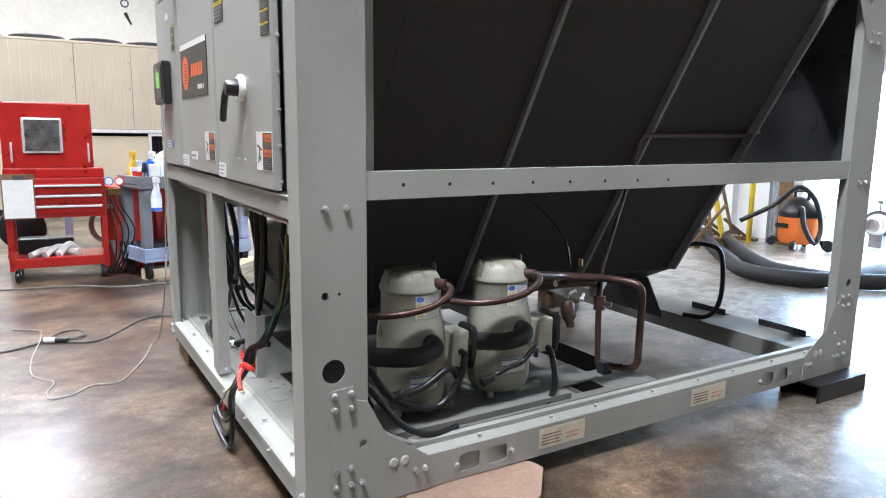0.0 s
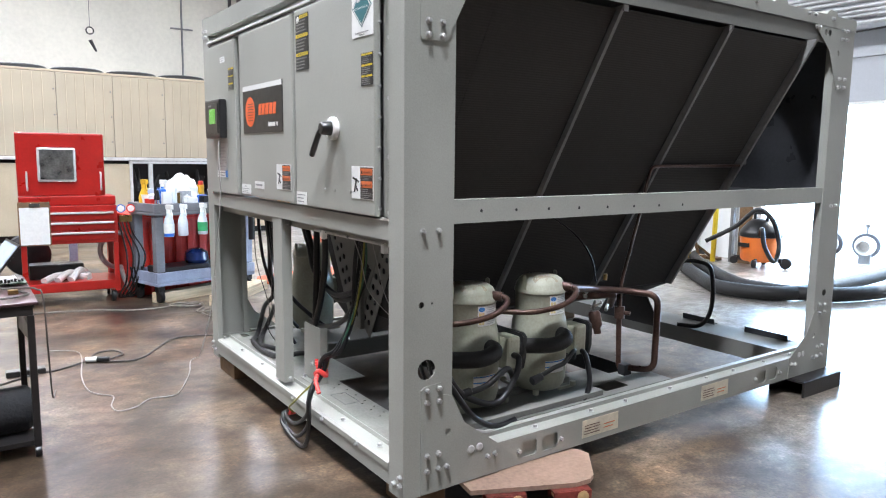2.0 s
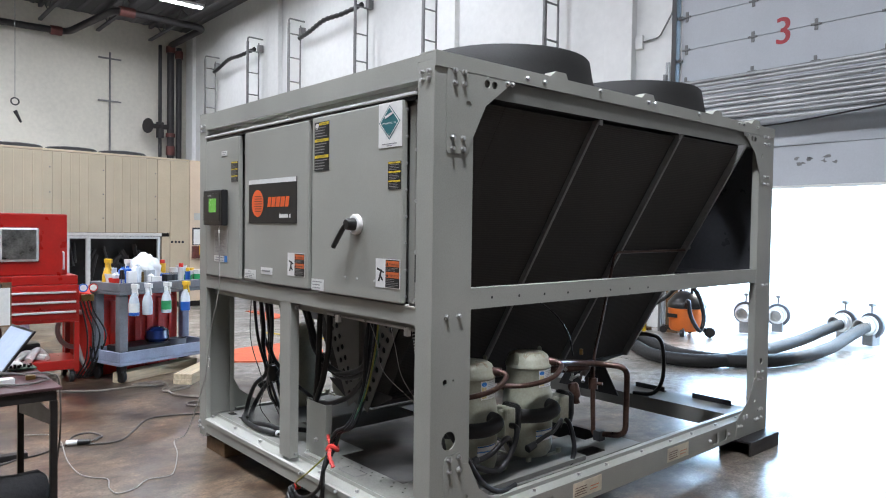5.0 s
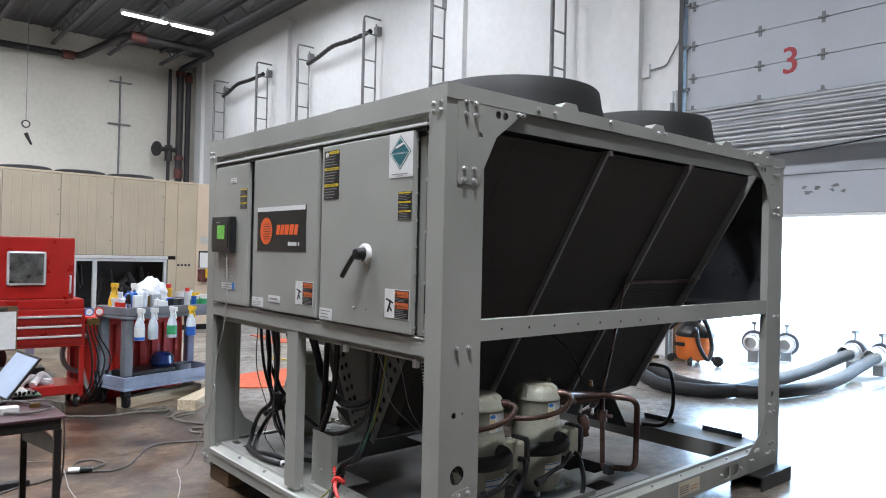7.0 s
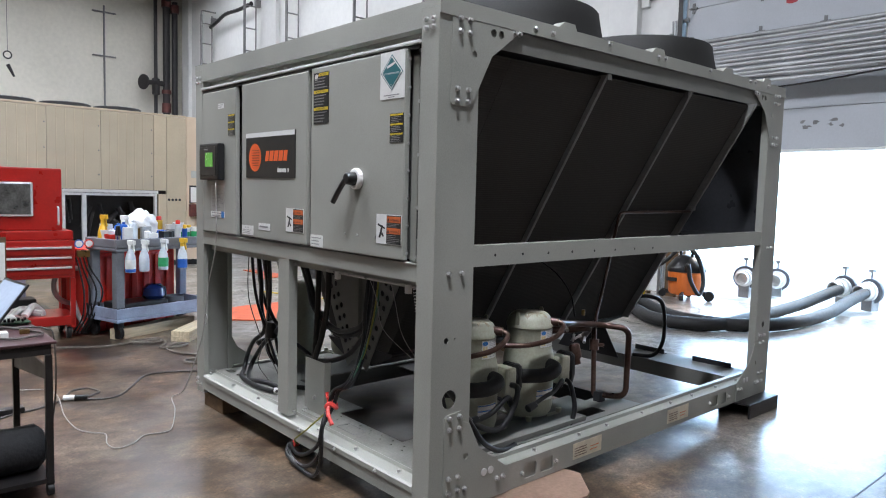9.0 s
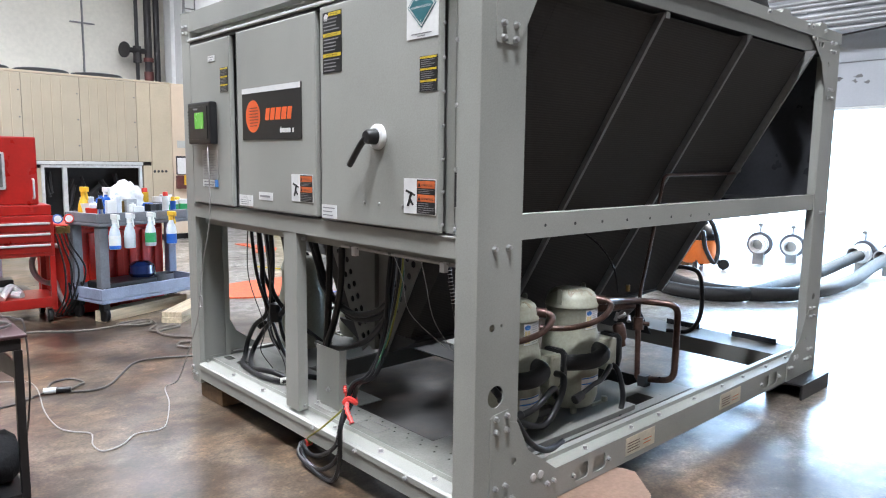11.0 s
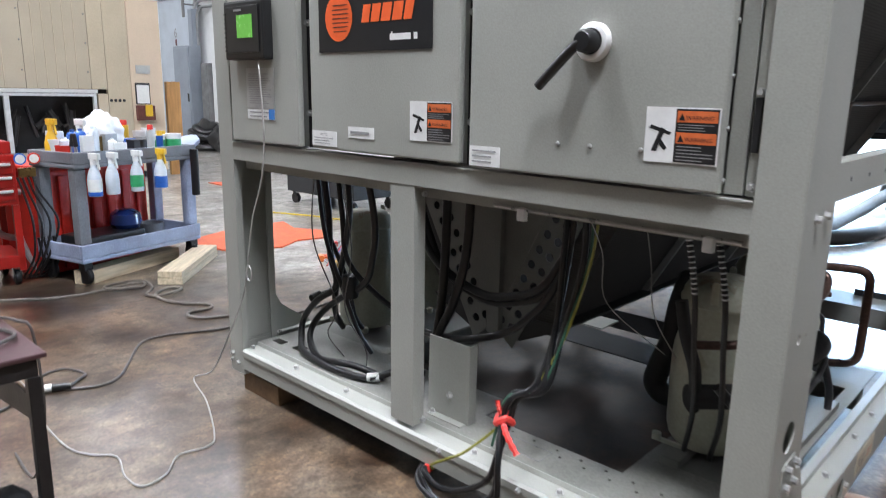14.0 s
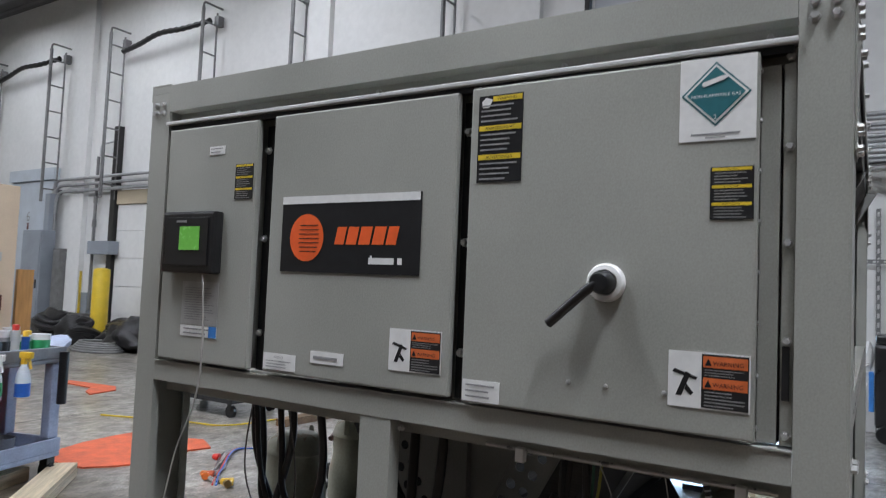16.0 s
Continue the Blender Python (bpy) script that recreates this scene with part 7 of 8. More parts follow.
at_chest(solo("silver_hose", bm, CONDUIT, (0.72, 0.3, 0), "coiled silver-grey hose beside the chest", "hose", smooth=True))

# dark wheeled stand behind the chest
ws = thing("wheeled_stand", (-0.45, 5.6, 0), "low dark wheeled stand with a grey post behind the chest", "stand")
part("base_frame", bx((-0.85, 5.45, 0.1), (-0.1, 5.85, 0.14), 0.006), BLACKIRON, ws)
part("post", bx((-0.38, 5.57, 0.1405), (-0.31, 5.64, 0.62), 0.006), BLUEGREY, ws, "grey square post")
bm = bmesh.new()
lathe(bm, [(0, -0.08), (0.14, -0.08), (0.19, -0.05), (0.2, 0.0), (0.19, 0.05), (0.14, 0.08), (0, 0.08)], (-0.72, 5.65, 0.342), (0, 1, 0), 28)
part("wheel", bm, RUBBER, ws, "black rubber tyre", True)
for x in (-0.78, -0.16):
    bm = bmesh.new()
    cyl(bm, (x, 5.5, 0.05), (x, 5.53, 0.05), 0.05, 14)
    box(bm, (x - 0.02, 5.5, 0.05), (x + 0.02, 5.506, 0.0995))
    part("caster", bm, RUBBER, ws, "small black caster", True)

# gauge set hanging off the chest's corner
gz = thing("gauge_manifold", (0, 0, 0), "refrigerant gauge set with dark hoses hanging on the chest", "gauge set")
part("manifold_body", bx((0.7, 0.02, 0.7), (0.8, 0.06, 0.76), 0.006), BRASS, gz, "brass manifold body")
for x, m in ((0.71, BLUEPL), (0.79, REDPL)):
    bm = bmesh.new()
    lathe(bm, [(0, 0), (0.034, 0), (0.037, 0.012), (0.037, 0.03), (0, 0.03)], (x, 0.03, 0.82), (0, -1, 0), 20)
    g = part("gauge", bm, m, gz, smooth=True)
    bm = bmesh.new()
    lathe(bm, [(0, 0), (0.028, 0), (0, 0.002)], (x, -0.0005, 0.82), (0, -1, 0), 20)
    part("dial", bm, PAPER, g, "pale dial")
for k in range(4):
    bm = bmesh.new()
    x = 0.69 + 0.03 * k
    tube(bm, [(x, 0.03, 0.7), (x + 0.02, 0.0, 0.6), (x + 0.05 + 0.02 * k, -0.02, 0.4), (x + 0.04, 0.0, 0.18), (x - 0.02, 0.05, 0.04), (x + 0.05, 0.12, 0.03), (x + 0.1, 0.05, 0.12), (x + 0.08, 0.02, 0.3)], 0.0075, 8, 6)
    part("charging_hose", bm, RUBBER, gz, smooth=True)
at_chest(gz)

# ---- utility cart ----
ca = thing("utility_cart", (0, 0, 0), "worn blue-grey plastic two-shelf utility cart", "cart")
CL, CD = 1.0, 0.46


def tray(z0, z1, m, nm):
    bm = bmesh.new()
    box(bm, (0.0, 0.0, z0), (CL, CD, z0 + 0.03), 0.01)
    for a, b in (((0.0, 0.0), (CL, 0.025)), ((0.0, CD - 0.025), (CL, CD)), ((0.0, 0.026), (0.025, CD - 0.026)), ((CL - 0.025, 0.026), (CL, CD - 0.026))):
        box(bm, (*a, z0 + 0.0305), (*b, z1), 0.006)
    return part(nm, bm, m, ca)


tray(0.765, 0.87, CARTGREY, "upper_tray")
tray(0.15, 0.27, BLUEGREY, "lower_tray")
for x in (0.05, CL - 0.05):
    for y in (0.05, CD - 0.05):
        part("post", bx((x - 0.04, y - 0.035, 0.2705), (x + 0.04, y + 0.035, 0.7645), 0.012), BLUEGREY if x > 0.5 else CARTGREY, ca)
        bm = bmesh.new()
        cyl(bm, (x - 0.02, y, 0.06), (x + 0.02, y, 0.06), 0.06, 18, 0, None, 0.008)
        box(bm, (x - 0.03, y - 0.03, 0.1), (x + 0.03, y + 0.03, 0.149))
        part("caster", bm, RUBBER, ca, "black caster wheel", True)
bm = bmesh.new()
prism(bm, [(CL, 0.06), (CL + 0.14, 0.1), (CL + 0.2, 0.2), (CL + 0.2, CD - 0.2), (CL + 0.14, CD - 0.1), (CL, CD - 0.06)], lambda u, v, w: (u, v, 0.815 + 0.4 * (u - CL) + w), 0.03)
part("push_handle", bm, BLUEGREY, ca)
PK = pose(0.14, 4.37, 0, 0, 0, 16)
ca.matrix_basis = PK


def at_cart(ob):
    ob.matrix_basis = PK @ ob.matrix_basis
    return ob


def spray_bottle(x, y, z, body, fill, trigger, lab, label):
    o = thing("spray_bottle", (x, y, z), label, "spray bottle", "spray bottles on the cart")
    bm = bmesh.new()
    lathe(bm, [(0, 0), (0.04, 0), (0.043, 0.01), (0.043, 0.1), (0.04, 0.13), (0.03, 0.165), (0.018, 0.19), (0.015, 0.2), (0, 0.2)], (x, y, z), seg=18)
    part("bottle", bm, body, o, smooth=True)
    if fill:
        bm = bmesh.new()
        lathe(bm, [(0, 0.004), (0.0438, 0.004), (0.0438, 0.085), (0, 0.085)], (x, y, z), seg=18)
        part("contents", bm, fill, o, "coloured liquid", True)
    if lab:
        bm = bmesh.new()
        lathe(bm, [(0.0442, 0.03), (0.0442, 0.11)], (x, y, z), seg=18)
        part("label", bm, lab, o, smooth=True)
    bm = bmesh.new()
    cyl(bm, (x, y, z + 0.2), (x, y, z + 0.235), 0.019, 12)
    box(bm, (x - 0.014, y - 0.06, z + 0.235), (x + 0.014, y + 0.03, z + 0.275), 0.006)
    prism(bm, [(-0.045, 0.235), (-0.03, 0.235), (-0.05, 0.17), (-0.06, 0.175)], lambda u, v, w: (x - 0.006 + w, y + u, z + v), 0.012)
    part("trigger_head", bm, trigger, o, smooth=False)
    return o


for x, body, fill, trig, lab, txt in ((0.1, PALEPL, BLUEPL, WHITEP, PAPER, "clear spray bottle of blue cleaner, white trigger"), (0.23, PALEPL, None, WHITEP, None, "milky white spray bottle hung on the cart"), (0.42, PALEPL, None, WHITEP, GREENPL, "spray bottle with a green label, hung on the cart"), (0.62, PALEPL, BLUEPL, YELPL, None, "spray bottle of blue liquid with a yellow trigger")):
    at_cart(spray_bottle(x, -0.05, 0.59, body, fill, trig, lab, txt))
at_cart(spray_bottle(0.16, 0.14, 0.797, BLUEPL, None, WHITEP, None, "blue spray bottle standing in the tray"))
at_cart(spray_bottle(0.07, 0.3, 0.797, YELPL, None, YELPL, None, "yellow bottle standing in the tray"))
rng = random.Random(44)
for k in range(32):
    x, y = rng.uniform(0.06, 0.62), rng.uniform(0.08, CD - 0.08)
    kind = rng.choice(("can", "box", "tub"))
    m, col = rng.choice(((WHITEP, "white"), (YELPL, "yellow"), (BLUEPL, "blue"), (REDPL, "red"), (BLACKPL, "black"), (CONDUIT, "silver"), (WHITEP, "white"), (BRASS, "brass-coloured"), (PALEPL, "milky")))
    bm = bmesh.new()
    if kind == "box":
        w, d, hh = rng.uniform(0.03, 0.06), rng.uniform(0.03, 0.05), rng.uniform(0.1, 0.2)
        box(bm, (x - w, y - d, 0.797), (x + w, y + d, 0.797 + hh), 0.005)
        at_cart(solo("carton", bm, m, (x, y, 0.797), "small %s carton among the cart's clutter" % col, "carton", "clutter on the cart"))
    elif kind == "can":
        r, hh = rng.uniform(0.025, 0.04), rng.uniform(0.14, 0.23)
        lathe(bm, [(0, 0), (r, 0), (r, hh * 0.85), (r * 0.8, hh * 0.9), (r * 0.4, hh * 0.93), (r * 0.4, hh), (0, hh)], (x, y, 0.797), seg=14)
        at_cart(solo("spray_can", bm, m, (x, y, 0.797), "%s spray can among the cart's clutter" % col, "spray can", "clutter on the cart", smooth=True))
    else:
        r, hh = rng.uniform(0.04, 0.06), rng.uniform(0.1, 0.16)
        lathe(bm, [(0, 0), (r * 0.85, 0), (r, hh), (r * 0.94, hh), (r * 0.8, 0.01), (0, 0.01)], (x, y, 0.797), seg=16)
        at_cart(solo("tub", bm, m, (x, y, 0.797), "open %s plastic tub on the cart" % col, "tub", "clutter on the cart", smooth=True))
for x, y, r, hh, m, nm, lb, ct in ((0.7, 0.3, 0.05, 0.12, BRIGHT, "paint_can", "bright tin can on the cart", "can"), (0.8, 0.33, 0.05, 0.13, BRIGHT, "paint_can", "bright tin can on the cart", "can"), (0.76, 0.2, 0.06, 0.1, WHITEP, "tub", "white plastic tub on the cart", "tub"), (0.87, 0.15, 0.055, 0.105, WHITEP, "tub", "white plastic tub on the cart", "tub"), (0.64, 0.12, 0.028, 0.13, WHITEP, "spray_can", "white spray can with a red cap on the cart", "spray can"), (0.7, 0.1, 0.024, 0.1, BLUEPL, "small_bottle", "small blue bottle on the cart", "bottle"), (0.88, 0.28, 0.035, 0.09, BRASS, "tin", "small brass-coloured tin on the cart", "tin"), (0.58, 0.32, 0.032, 0.15, YELPL, "spray_can", "yellow spray can on the cart", "spray can")):
    hh *= 1.45
    x += 0.06
    c_ = thing(nm, (x, y, 0.797), lb, ct, "clutter on the cart")
    bm = bmesh.new()
    lathe(bm, [(0, 0), (r * 0.93, 0), (r * 0.96, 0.006), (r, hh * 0.94), (r * 1.04, hh * 0.95), (r * 1.04, hh), (r * 0.93, hh), (r * 0.9, hh * 0.9), (0, hh * 0.9)], (x, y, 0.797), seg=18)
    part("body", bm, m, c_, smooth=True)
    bm = bmesh.new()
    if nm in ("tub", "paint_can"):
        lathe(bm, [(r * 0.985, hh * 0.3), (r * 1.0, hh * 0.3), (r * 1.008, hh * 0.75), (r * 0.985, hh * 0.75)], (x, y, 0.797), seg=18)
        part("label", bm, GREENPL if nm == "tub" and x > 0.8 else GREYINK, c_, "printed label band", True)
    else:
        lathe(bm, [(0, 0), (r * 0.75, 0), (r * 0.75, 0.03), (r * 0.6, 0.036), (0, 0.036)], (x, y, 0.797 + hh), seg=14)
        part("cap", bm, REDPL if nm == "spray_can" else YELPL, c_, "coloured cap", True)
    at_cart(c_)
bm = bmesh.new()
bmesh.ops.create_icosphere(bm, subdivisions=4, radius=1.0)
for v in bm.verts:
    q = v.co.copy()
    k = 1 + 0.22 * noise.noise(q * 2.2) + 0.08 * noise.noise(q * 6)
    v.co = Vector((0.4 + 0.15 * q.x * k, 0.25 + 0.13 * q.y * k, 0.95 + 0.16 * q.z * k))
at_cart(solo("plastic_bag", bm, mat("thin_white_plastic_film", (0.72, 0.73, 0.74), 0.25, scale=12, vary=0.08, bump=0.5, fine=25), (0.36, 0.25, 0.75), "crumpled white plastic bag on the cart", "plastic bag", smooth=True))
for x, y, a, m, nm in ((0.05, 0.1, 0.03, STEEL, "steel"), (0.09, 0.07, -0.02, STEEL, "steel"), (0.12, 0.12, 0.04, STEEL, "steel")):
    o = thing("screwdriver", (x, y, 0.797), "long %s screwdriver standing in the tray" % nm, "screwdriver", "tools on the cart")
    bm = bmesh.new()
    cyl(bm, (x, y, 0.797), (x + a * 0.6, y, 0.9), 0.006, 8)
    part("blade", bm, m, o, smooth=True)
    bm = bmesh.new()
    cyl(bm, (x + a * 0.6, y, 0.9), (x + a, y, 0.985), 0.015, 10, 0, 0.012, 0.004)
    part("grip", bm, BLACKPL, o, "black grip", True)
    at_cart(o)
bm = bmesh.new()
cyl(bm, (CL - 0.05, -0.032, 0.5), (CL - 0.05, -0.032, 0.84), 0.03, 12)
at_cart(solo("torch", bm, RUBBER, (CL - 0.1, -0.03, 0.35), "long black torch hung on the cart", "torch", smooth=True))
at_cart(solo("tool_case", bx((0.1, 0.06, 0.181), (0.55, 0.36, 0.3), 0.015), BLACKPL, (0.3, 0.24, 0.181), "flat black tool case on the lower tray", "case"))
bm = bmesh.new()
lathe(bm, [(0, 0), (0.09, 0.0), (0.11, 0.03), (0.1, 0.1), (0.06, 0.13), (0, 0.14)], (0.5, 0.2, 0.301), seg=20)
at_cart(solo("blue_helmet", bm, NAVY, (0.5, 0.2, 0.301), "shiny dark blue bowl-shaped cap on the case", "cap", smooth=True))
bm = bmesh.new()
lathe(bm, [(0, 0), (0.075, 0), (0.085, 0.12), (0.08, 0.12), (0.07, 0.01), (0, 0.01)], (0.72, 0.2, 0.181), seg=20)
at_cart(solo("grey_pot", bm, CARTGREY, (0.72, 0.2, 0.181), "grey open pot on the lower tray", "pot", smooth=True))
# red ribbed bin behind the cart
rb_ = thing("red_bin", (0, 0, 0), "tall ribbed red plastic bin behind the cart", "bin")
part("body", bx((0.02, 0.47, 0.0), (0.92, 0.95, 0.72), 0.02), REDPL, rb_)
for k in range(7):
    part("rib", bx((0.06 + 0.125 * k, 0.445, 0.03), (0.13 + 0.125 * k, 0.4695, 0.68), 0.01), REDPL, rb_)
part("rim", bx((0.0, 0.45, 0.7205), (0.94, 0.97, 0.76), 0.01), REDPL, rb_)
at_cart(rb_)

# ---- timber and mats ----
bm = bx((0, 0.0, 0), (0.86, 0.12, 0.09), 0.004)
solo("timber_beam", bm, TIMBER, (0, 0, 0), "raw pine beam lying on the floor", "beam", "timber on the floor").matrix_basis = pose(0.17, 4.4, 0, 0, 0, 23)
bm = bmesh.new()
box(bm, (0, 0, 0), (0.86, 0.165, 0.045), 0.004)
box(bm, (0.004, 0.002, 0.0455), (0.855, 0.163, 0.09), 0.004)
solo("timber_offcut", bm, TIMBER, (0, 0, 0), "two nailed pine boards lying on the floor", "boards", "timber on the floor").matrix_basis = pose(0.62, 4.0, 0, 0, 0, 46)
rng = random.Random(6)


def mat_sheet(pts, label):
    bm = bmesh.new()
    prism(bm, pts, lambda u, v, w: (u, v, 0.001 + w), 0.012)
    c = (sum(p[0] for p in pts) / len(pts), sum(p[1] for p in pts) / len(pts), 0)
    return solo("floor_mat", bm, MAT_OR, c, label, "mat", "orange mats")


mat_sheet([(1.33, 4.75), (1.28, 5.1), (1.36, 5.3), (1.75, 5.45), (2.05, 5.5), (2.42, 5.5), (2.3, 5.15), (2.45, 4.85), (2.3, 4.58), (2.0, 4.66), (1.75, 4.52), (1.5, 4.62)], "crumpled orange sheet lying on the floor")
mat_sheet([(3.4, 8.8), (3.56, 8.75), (3.66, 7.95), (3.5, 7.7), (3.12, 7.6), (3.2, 7.82), (3.4, 8.05)], "narrow orange sheet lying further off")
lh = thing("lead_heap", (1.55, 3.65, 0), "tangle of thin leads with orange and yellow connectors", "leads")
for k, m in enumerate((GREYCORD, WHITECORD, BLUEPL, REDPL, WHITECORD, RUBBER)):
    bm = bmesh.new()
    j = [rng.uniform(-0.05, 0.05) for _ in range(8)]
    tube(bm, [(1.38 + j[0], 3.5 + j[1], 0.008), (1.47 + j[2], 3.68 + j[3], 0.025), (1.65 + j[4], 3.8 + j[5], 0.012), (1.9 + j[6], 4.05 + j[7], 0.03), (2.15, 4.15 + j[1], 0.012), (2.3 + j[0], 4.0, 0.01)], 0.006, 6, 6)
    part("lead", bm, m, lh, smooth=True)
for x, y, m in ((1.42, 3.69, VACOR), (1.46, 3.66, MAT_OR), (1.39, 3.66, VACOR), (1.38, 3.44, YELPL), (1.42, 3.42, YELPL), (1.36, 3.4, BRASS), (1.8, 4.0, REDPL)):
    bm = bmesh.new()
    cyl(bm, (x, y, 0.03), (x + rng.uniform(-0.05, 0.05), y + 0.05, 0.032), 0.027, 9, 0, 0.02, 0.004)
    part("connector", bm, m, lh, smooth=True)
lh.matrix_basis = pose(0.28, 0.22, 0) @ lh.matrix_basis
dk = thing("low_dolly", (2.85, 4.95, 0), "low dark wheeled dolly", "dolly")
part("deck", bx((2.5, 4.35, 0.14), (3.2, 5.55, 0.38), 0.02), COILDK, dk)
for x in (2.57, 3.1):
    for y in (4.43, 5.47):
        bm = bmesh.new()
        cyl(bm, (x - 0.02, y, 0.06), (x + 0.02, y, 0.06), 0.06, 16)
        box(bm, (x - 0.028, y - 0.025, 0.06), (x - 0.021, y + 0.025, 0.1395))
        part("caster", bm, RUBBER, dk, "black caster", True)
dk.matrix_basis = pose(0.72, 1.05, 0) @ dk.matrix_basis
bm = bmesh.new()
tube(bm, [(2.5, 6.4, 0.012), (2.82, 5.6, 0.012), (3.0, 5.15, 0.012), (3.9, 5.0, 0.012), (4.9, 4.7, 0.012)], 0.008, 7, 6)
solo("air_hose", bm, BOLLARD, (3, 5, 0), "yellow air hose across the floor", "hose", smooth=True)
solo("plank", bx((3.3, 4.75, 0.0), (4.3, 4.87, 0.07), 0.004), OLDWOOD, (3.8, 4.8, 0), "brown plank on the floor", "plank")

# ---- beige cooling unit behind ----
BU = 10.0
un = thing("beige_cooling_unit", (-1.2, BU + 1.0, 0), "long beige ribbed-sheet cooling unit with fans on top", "cooling unit")
edges = (-7.0, -5.6, -4.2, -2.8, -1.4, 0.05, 0.82, 1.58, 2.39)
for a, b in zip(edges, edges[1:]):
    sp = part("side_panel", bx((a + 0.003, BU, 1.27), (b - 0.003, BU + 0.06, 2.5), 0.005), BEIGE, un)
    for k in range(1, int((b - a) / 0.127)):
        part("rib", bx((a + 0.127 * k, BU - 0.01, 1.285), (a + 0.127 * k + 0.012, BU - 0.0005, 2.485), 0.003), BEIGEFLAT, sp)
    for k in range(3):
        bm = bmesh.new()
        lathe(bm, [(0, 0), (0.012, 0), (0.01, 0.008), (0, 0.009)], (b - 0.03, BU - 0.0005, 1.5 + 0.38 * k), (0, -1, 0), 8)
        part("screw", bm, LADDERGREY, sp)
part("lower_panel", bx((-7.0, BU + 0.02, 0.1), (1.02, BU + 0.08, 1.165), 0.005), BEIGEFLAT, un)
part("lower_panel", bx((1.02, BU + 0.02, 0.1), (2.44, BU + 0.08, 0.43), 0.005), BEIGEFLAT, un)
part("rail", bx((-7.0, BU - 0.02, 1.215), (2.46, BU + 0.06, 1.265), 0.006), BRIGHT, un, "pale aluminium rail")
part("corner_panel", bx((2.465, BU - 0.005, 0.1), (2.6, BU + 0.06, 1.21), 0.006), BEIGEFLAT, un)
part("corner_panel", bx((2.393, BU - 0.005, 1.27), (2.6, BU + 0.06, 2.5), 0.006), BEIGEFLAT, un)
part("corner_panel", bx((2.605, BU - 0.005, 0.1), (2.93, BU + 0.06, 2.5), 0.006), BEIGEFLAT, un)
part("end_panel", bx((2.935, BU - 0.012, 0.1), (3.4, BU + 0.07, 2.53), 0.006), TAN, un)
part("top_deck", bx((-7.0, BU + 0.0, 2.505), (2.93, BU + 2.0, 2.54), 0.008), BEIGEFLAT, un)
part("body_core", bx((-6.9, BU + 0.5, 0.1), (2.85, BU + 1.9, 2.48)), BLACKIRON, un)
part("base_skid", bx((-7.0, BU + 0.1, 0.0), (3.38, BU + 1.9, 0.099)), BLACKIRON, un)
bm = bmesh.new()
for a, b in (((1.02, 0.435), (1.06, 1.21)), ((2.4, 0.435), (2.44, 1.21)), ((1.3, 0.435), (1.36, 1.17))):
    box(bm, (a[0], BU - 0.01, a[1]), (b[0], BU + 0.05, b[1]))
box(bm, (1.0605, BU - 0.01, 1.172), (2.3995, BU + 0.05, 1.21))
part("bay_frame", bm, BRIGHT, un, "bright aluminium bay frame")
rng = random.Random(17)
for k in range(14):
    bm = bmesh.new()
    x = rng.uniform(1.12, 2.3)
    cyl(bm, (x, BU + 0.32, rng.uniform(0.5, 0.8)), (x + rng.uniform(-0.2, 0.2), BU + 0.37, rng.uniform(0.8, 1.1)), rng.uniform(0.02, 0.05), 8)
    part("inner_pipe", bm, IRONPIPE, un, smooth=True)
for x in (-5.2, -4.4, -3.6, -2.8, -2.0, -1.2, -0.38, 0.4, 1.18, 1.95):
    bm = bmesh.new()
    lathe(bm, [(0.31, 0), (0.37, 0), (0.372, 0.045), (0.35, 0.06), (0.3, 0.05), (0.31, 0)], (x, BU + 0.42, 2.541), seg=32)
    part("fan_ring", bm, COILDK, un, "dark fan ring", True)
for k in range(4):
    bm = bmesh.new()
    lathe(bm, [(0, 0), (0.022, 0), (0.018, 0.004), (0, 0.004)], (2.64 + 0.06 * k, BU - 0.0055, 1.12), (0, -1, 0), 10)
    part("punched_hole", bm, COILDK, un)
nt_ = thing("notice_board", (3.1, BU, 1.2), "clipboard and small notices fixed to the tan end panel", "notices")
part("clipboard", bx((2.98, BU - 0.034, 1.07), (3.19, BU - 0.014, 1.37), 0.003), BLACKPL, nt_)
part("paper", bx((2.995, BU - 0.038, 1.08), (3.175, BU - 0.0345, 1.34)), PAPER, nt_)
part("notice", bx((3.01, BU - 0.018, 1.5), (3.22, BU - 0.0125, 1.62)), GALV, nt_)
part("holder", bx((2.97, BU - 0.1, 0.84), (3.22, BU - 0.014, 1.05), 0.006), RUSTRED, nt_, "dull red wall holder")
part("yellow_pad", bx((3.07, BU - 0.13, 0.9), (3.17, BU - 0.101, 1.06), 0.004), YELPL, nt_)
solo("plywood_sheet", bx((3.5, 10.1, 0.0), (3.72, 10.16, 1.4), 0.004), mat("orange_plywood", (0.5, 0.27, 0.1), 0.6, scale=3, vary=0.2, bump=0.1, stretch=(8, 1, 1)), (3.6, 10.1, 0), "orange-brown plywood sheet standing on edge", "plywood")

# ---- by the dock door ----
vc = thing("shop_vacuum", (6.95, 2.93, 0), "orange and black wet-dry shop vacuum", "vacuum cleaner")
vx, vy = 6.95, 2.93
bm = bmesh.new()
lathe(bm, [(0, 0.08), (0.2, 0.08), (0.225, 0.11), (0.24, 0.36), (0.245, 0.38), (0, 0.385)], (vx, vy, 0), seg=30)
part("drum", bm, VACOR, vc, "orange drum", True)
bm = bmesh.new()
lathe(bm, [(0.25, 0.386), (0.255, 0.42), (0.24, 0.46), (0.16, 0.56), (0.1, 0.6), (0, 0.61)], (vx, vy, 0), seg=30)
hd = part("motor_head", bm, BLACKPL, vc, "black motor head", True)
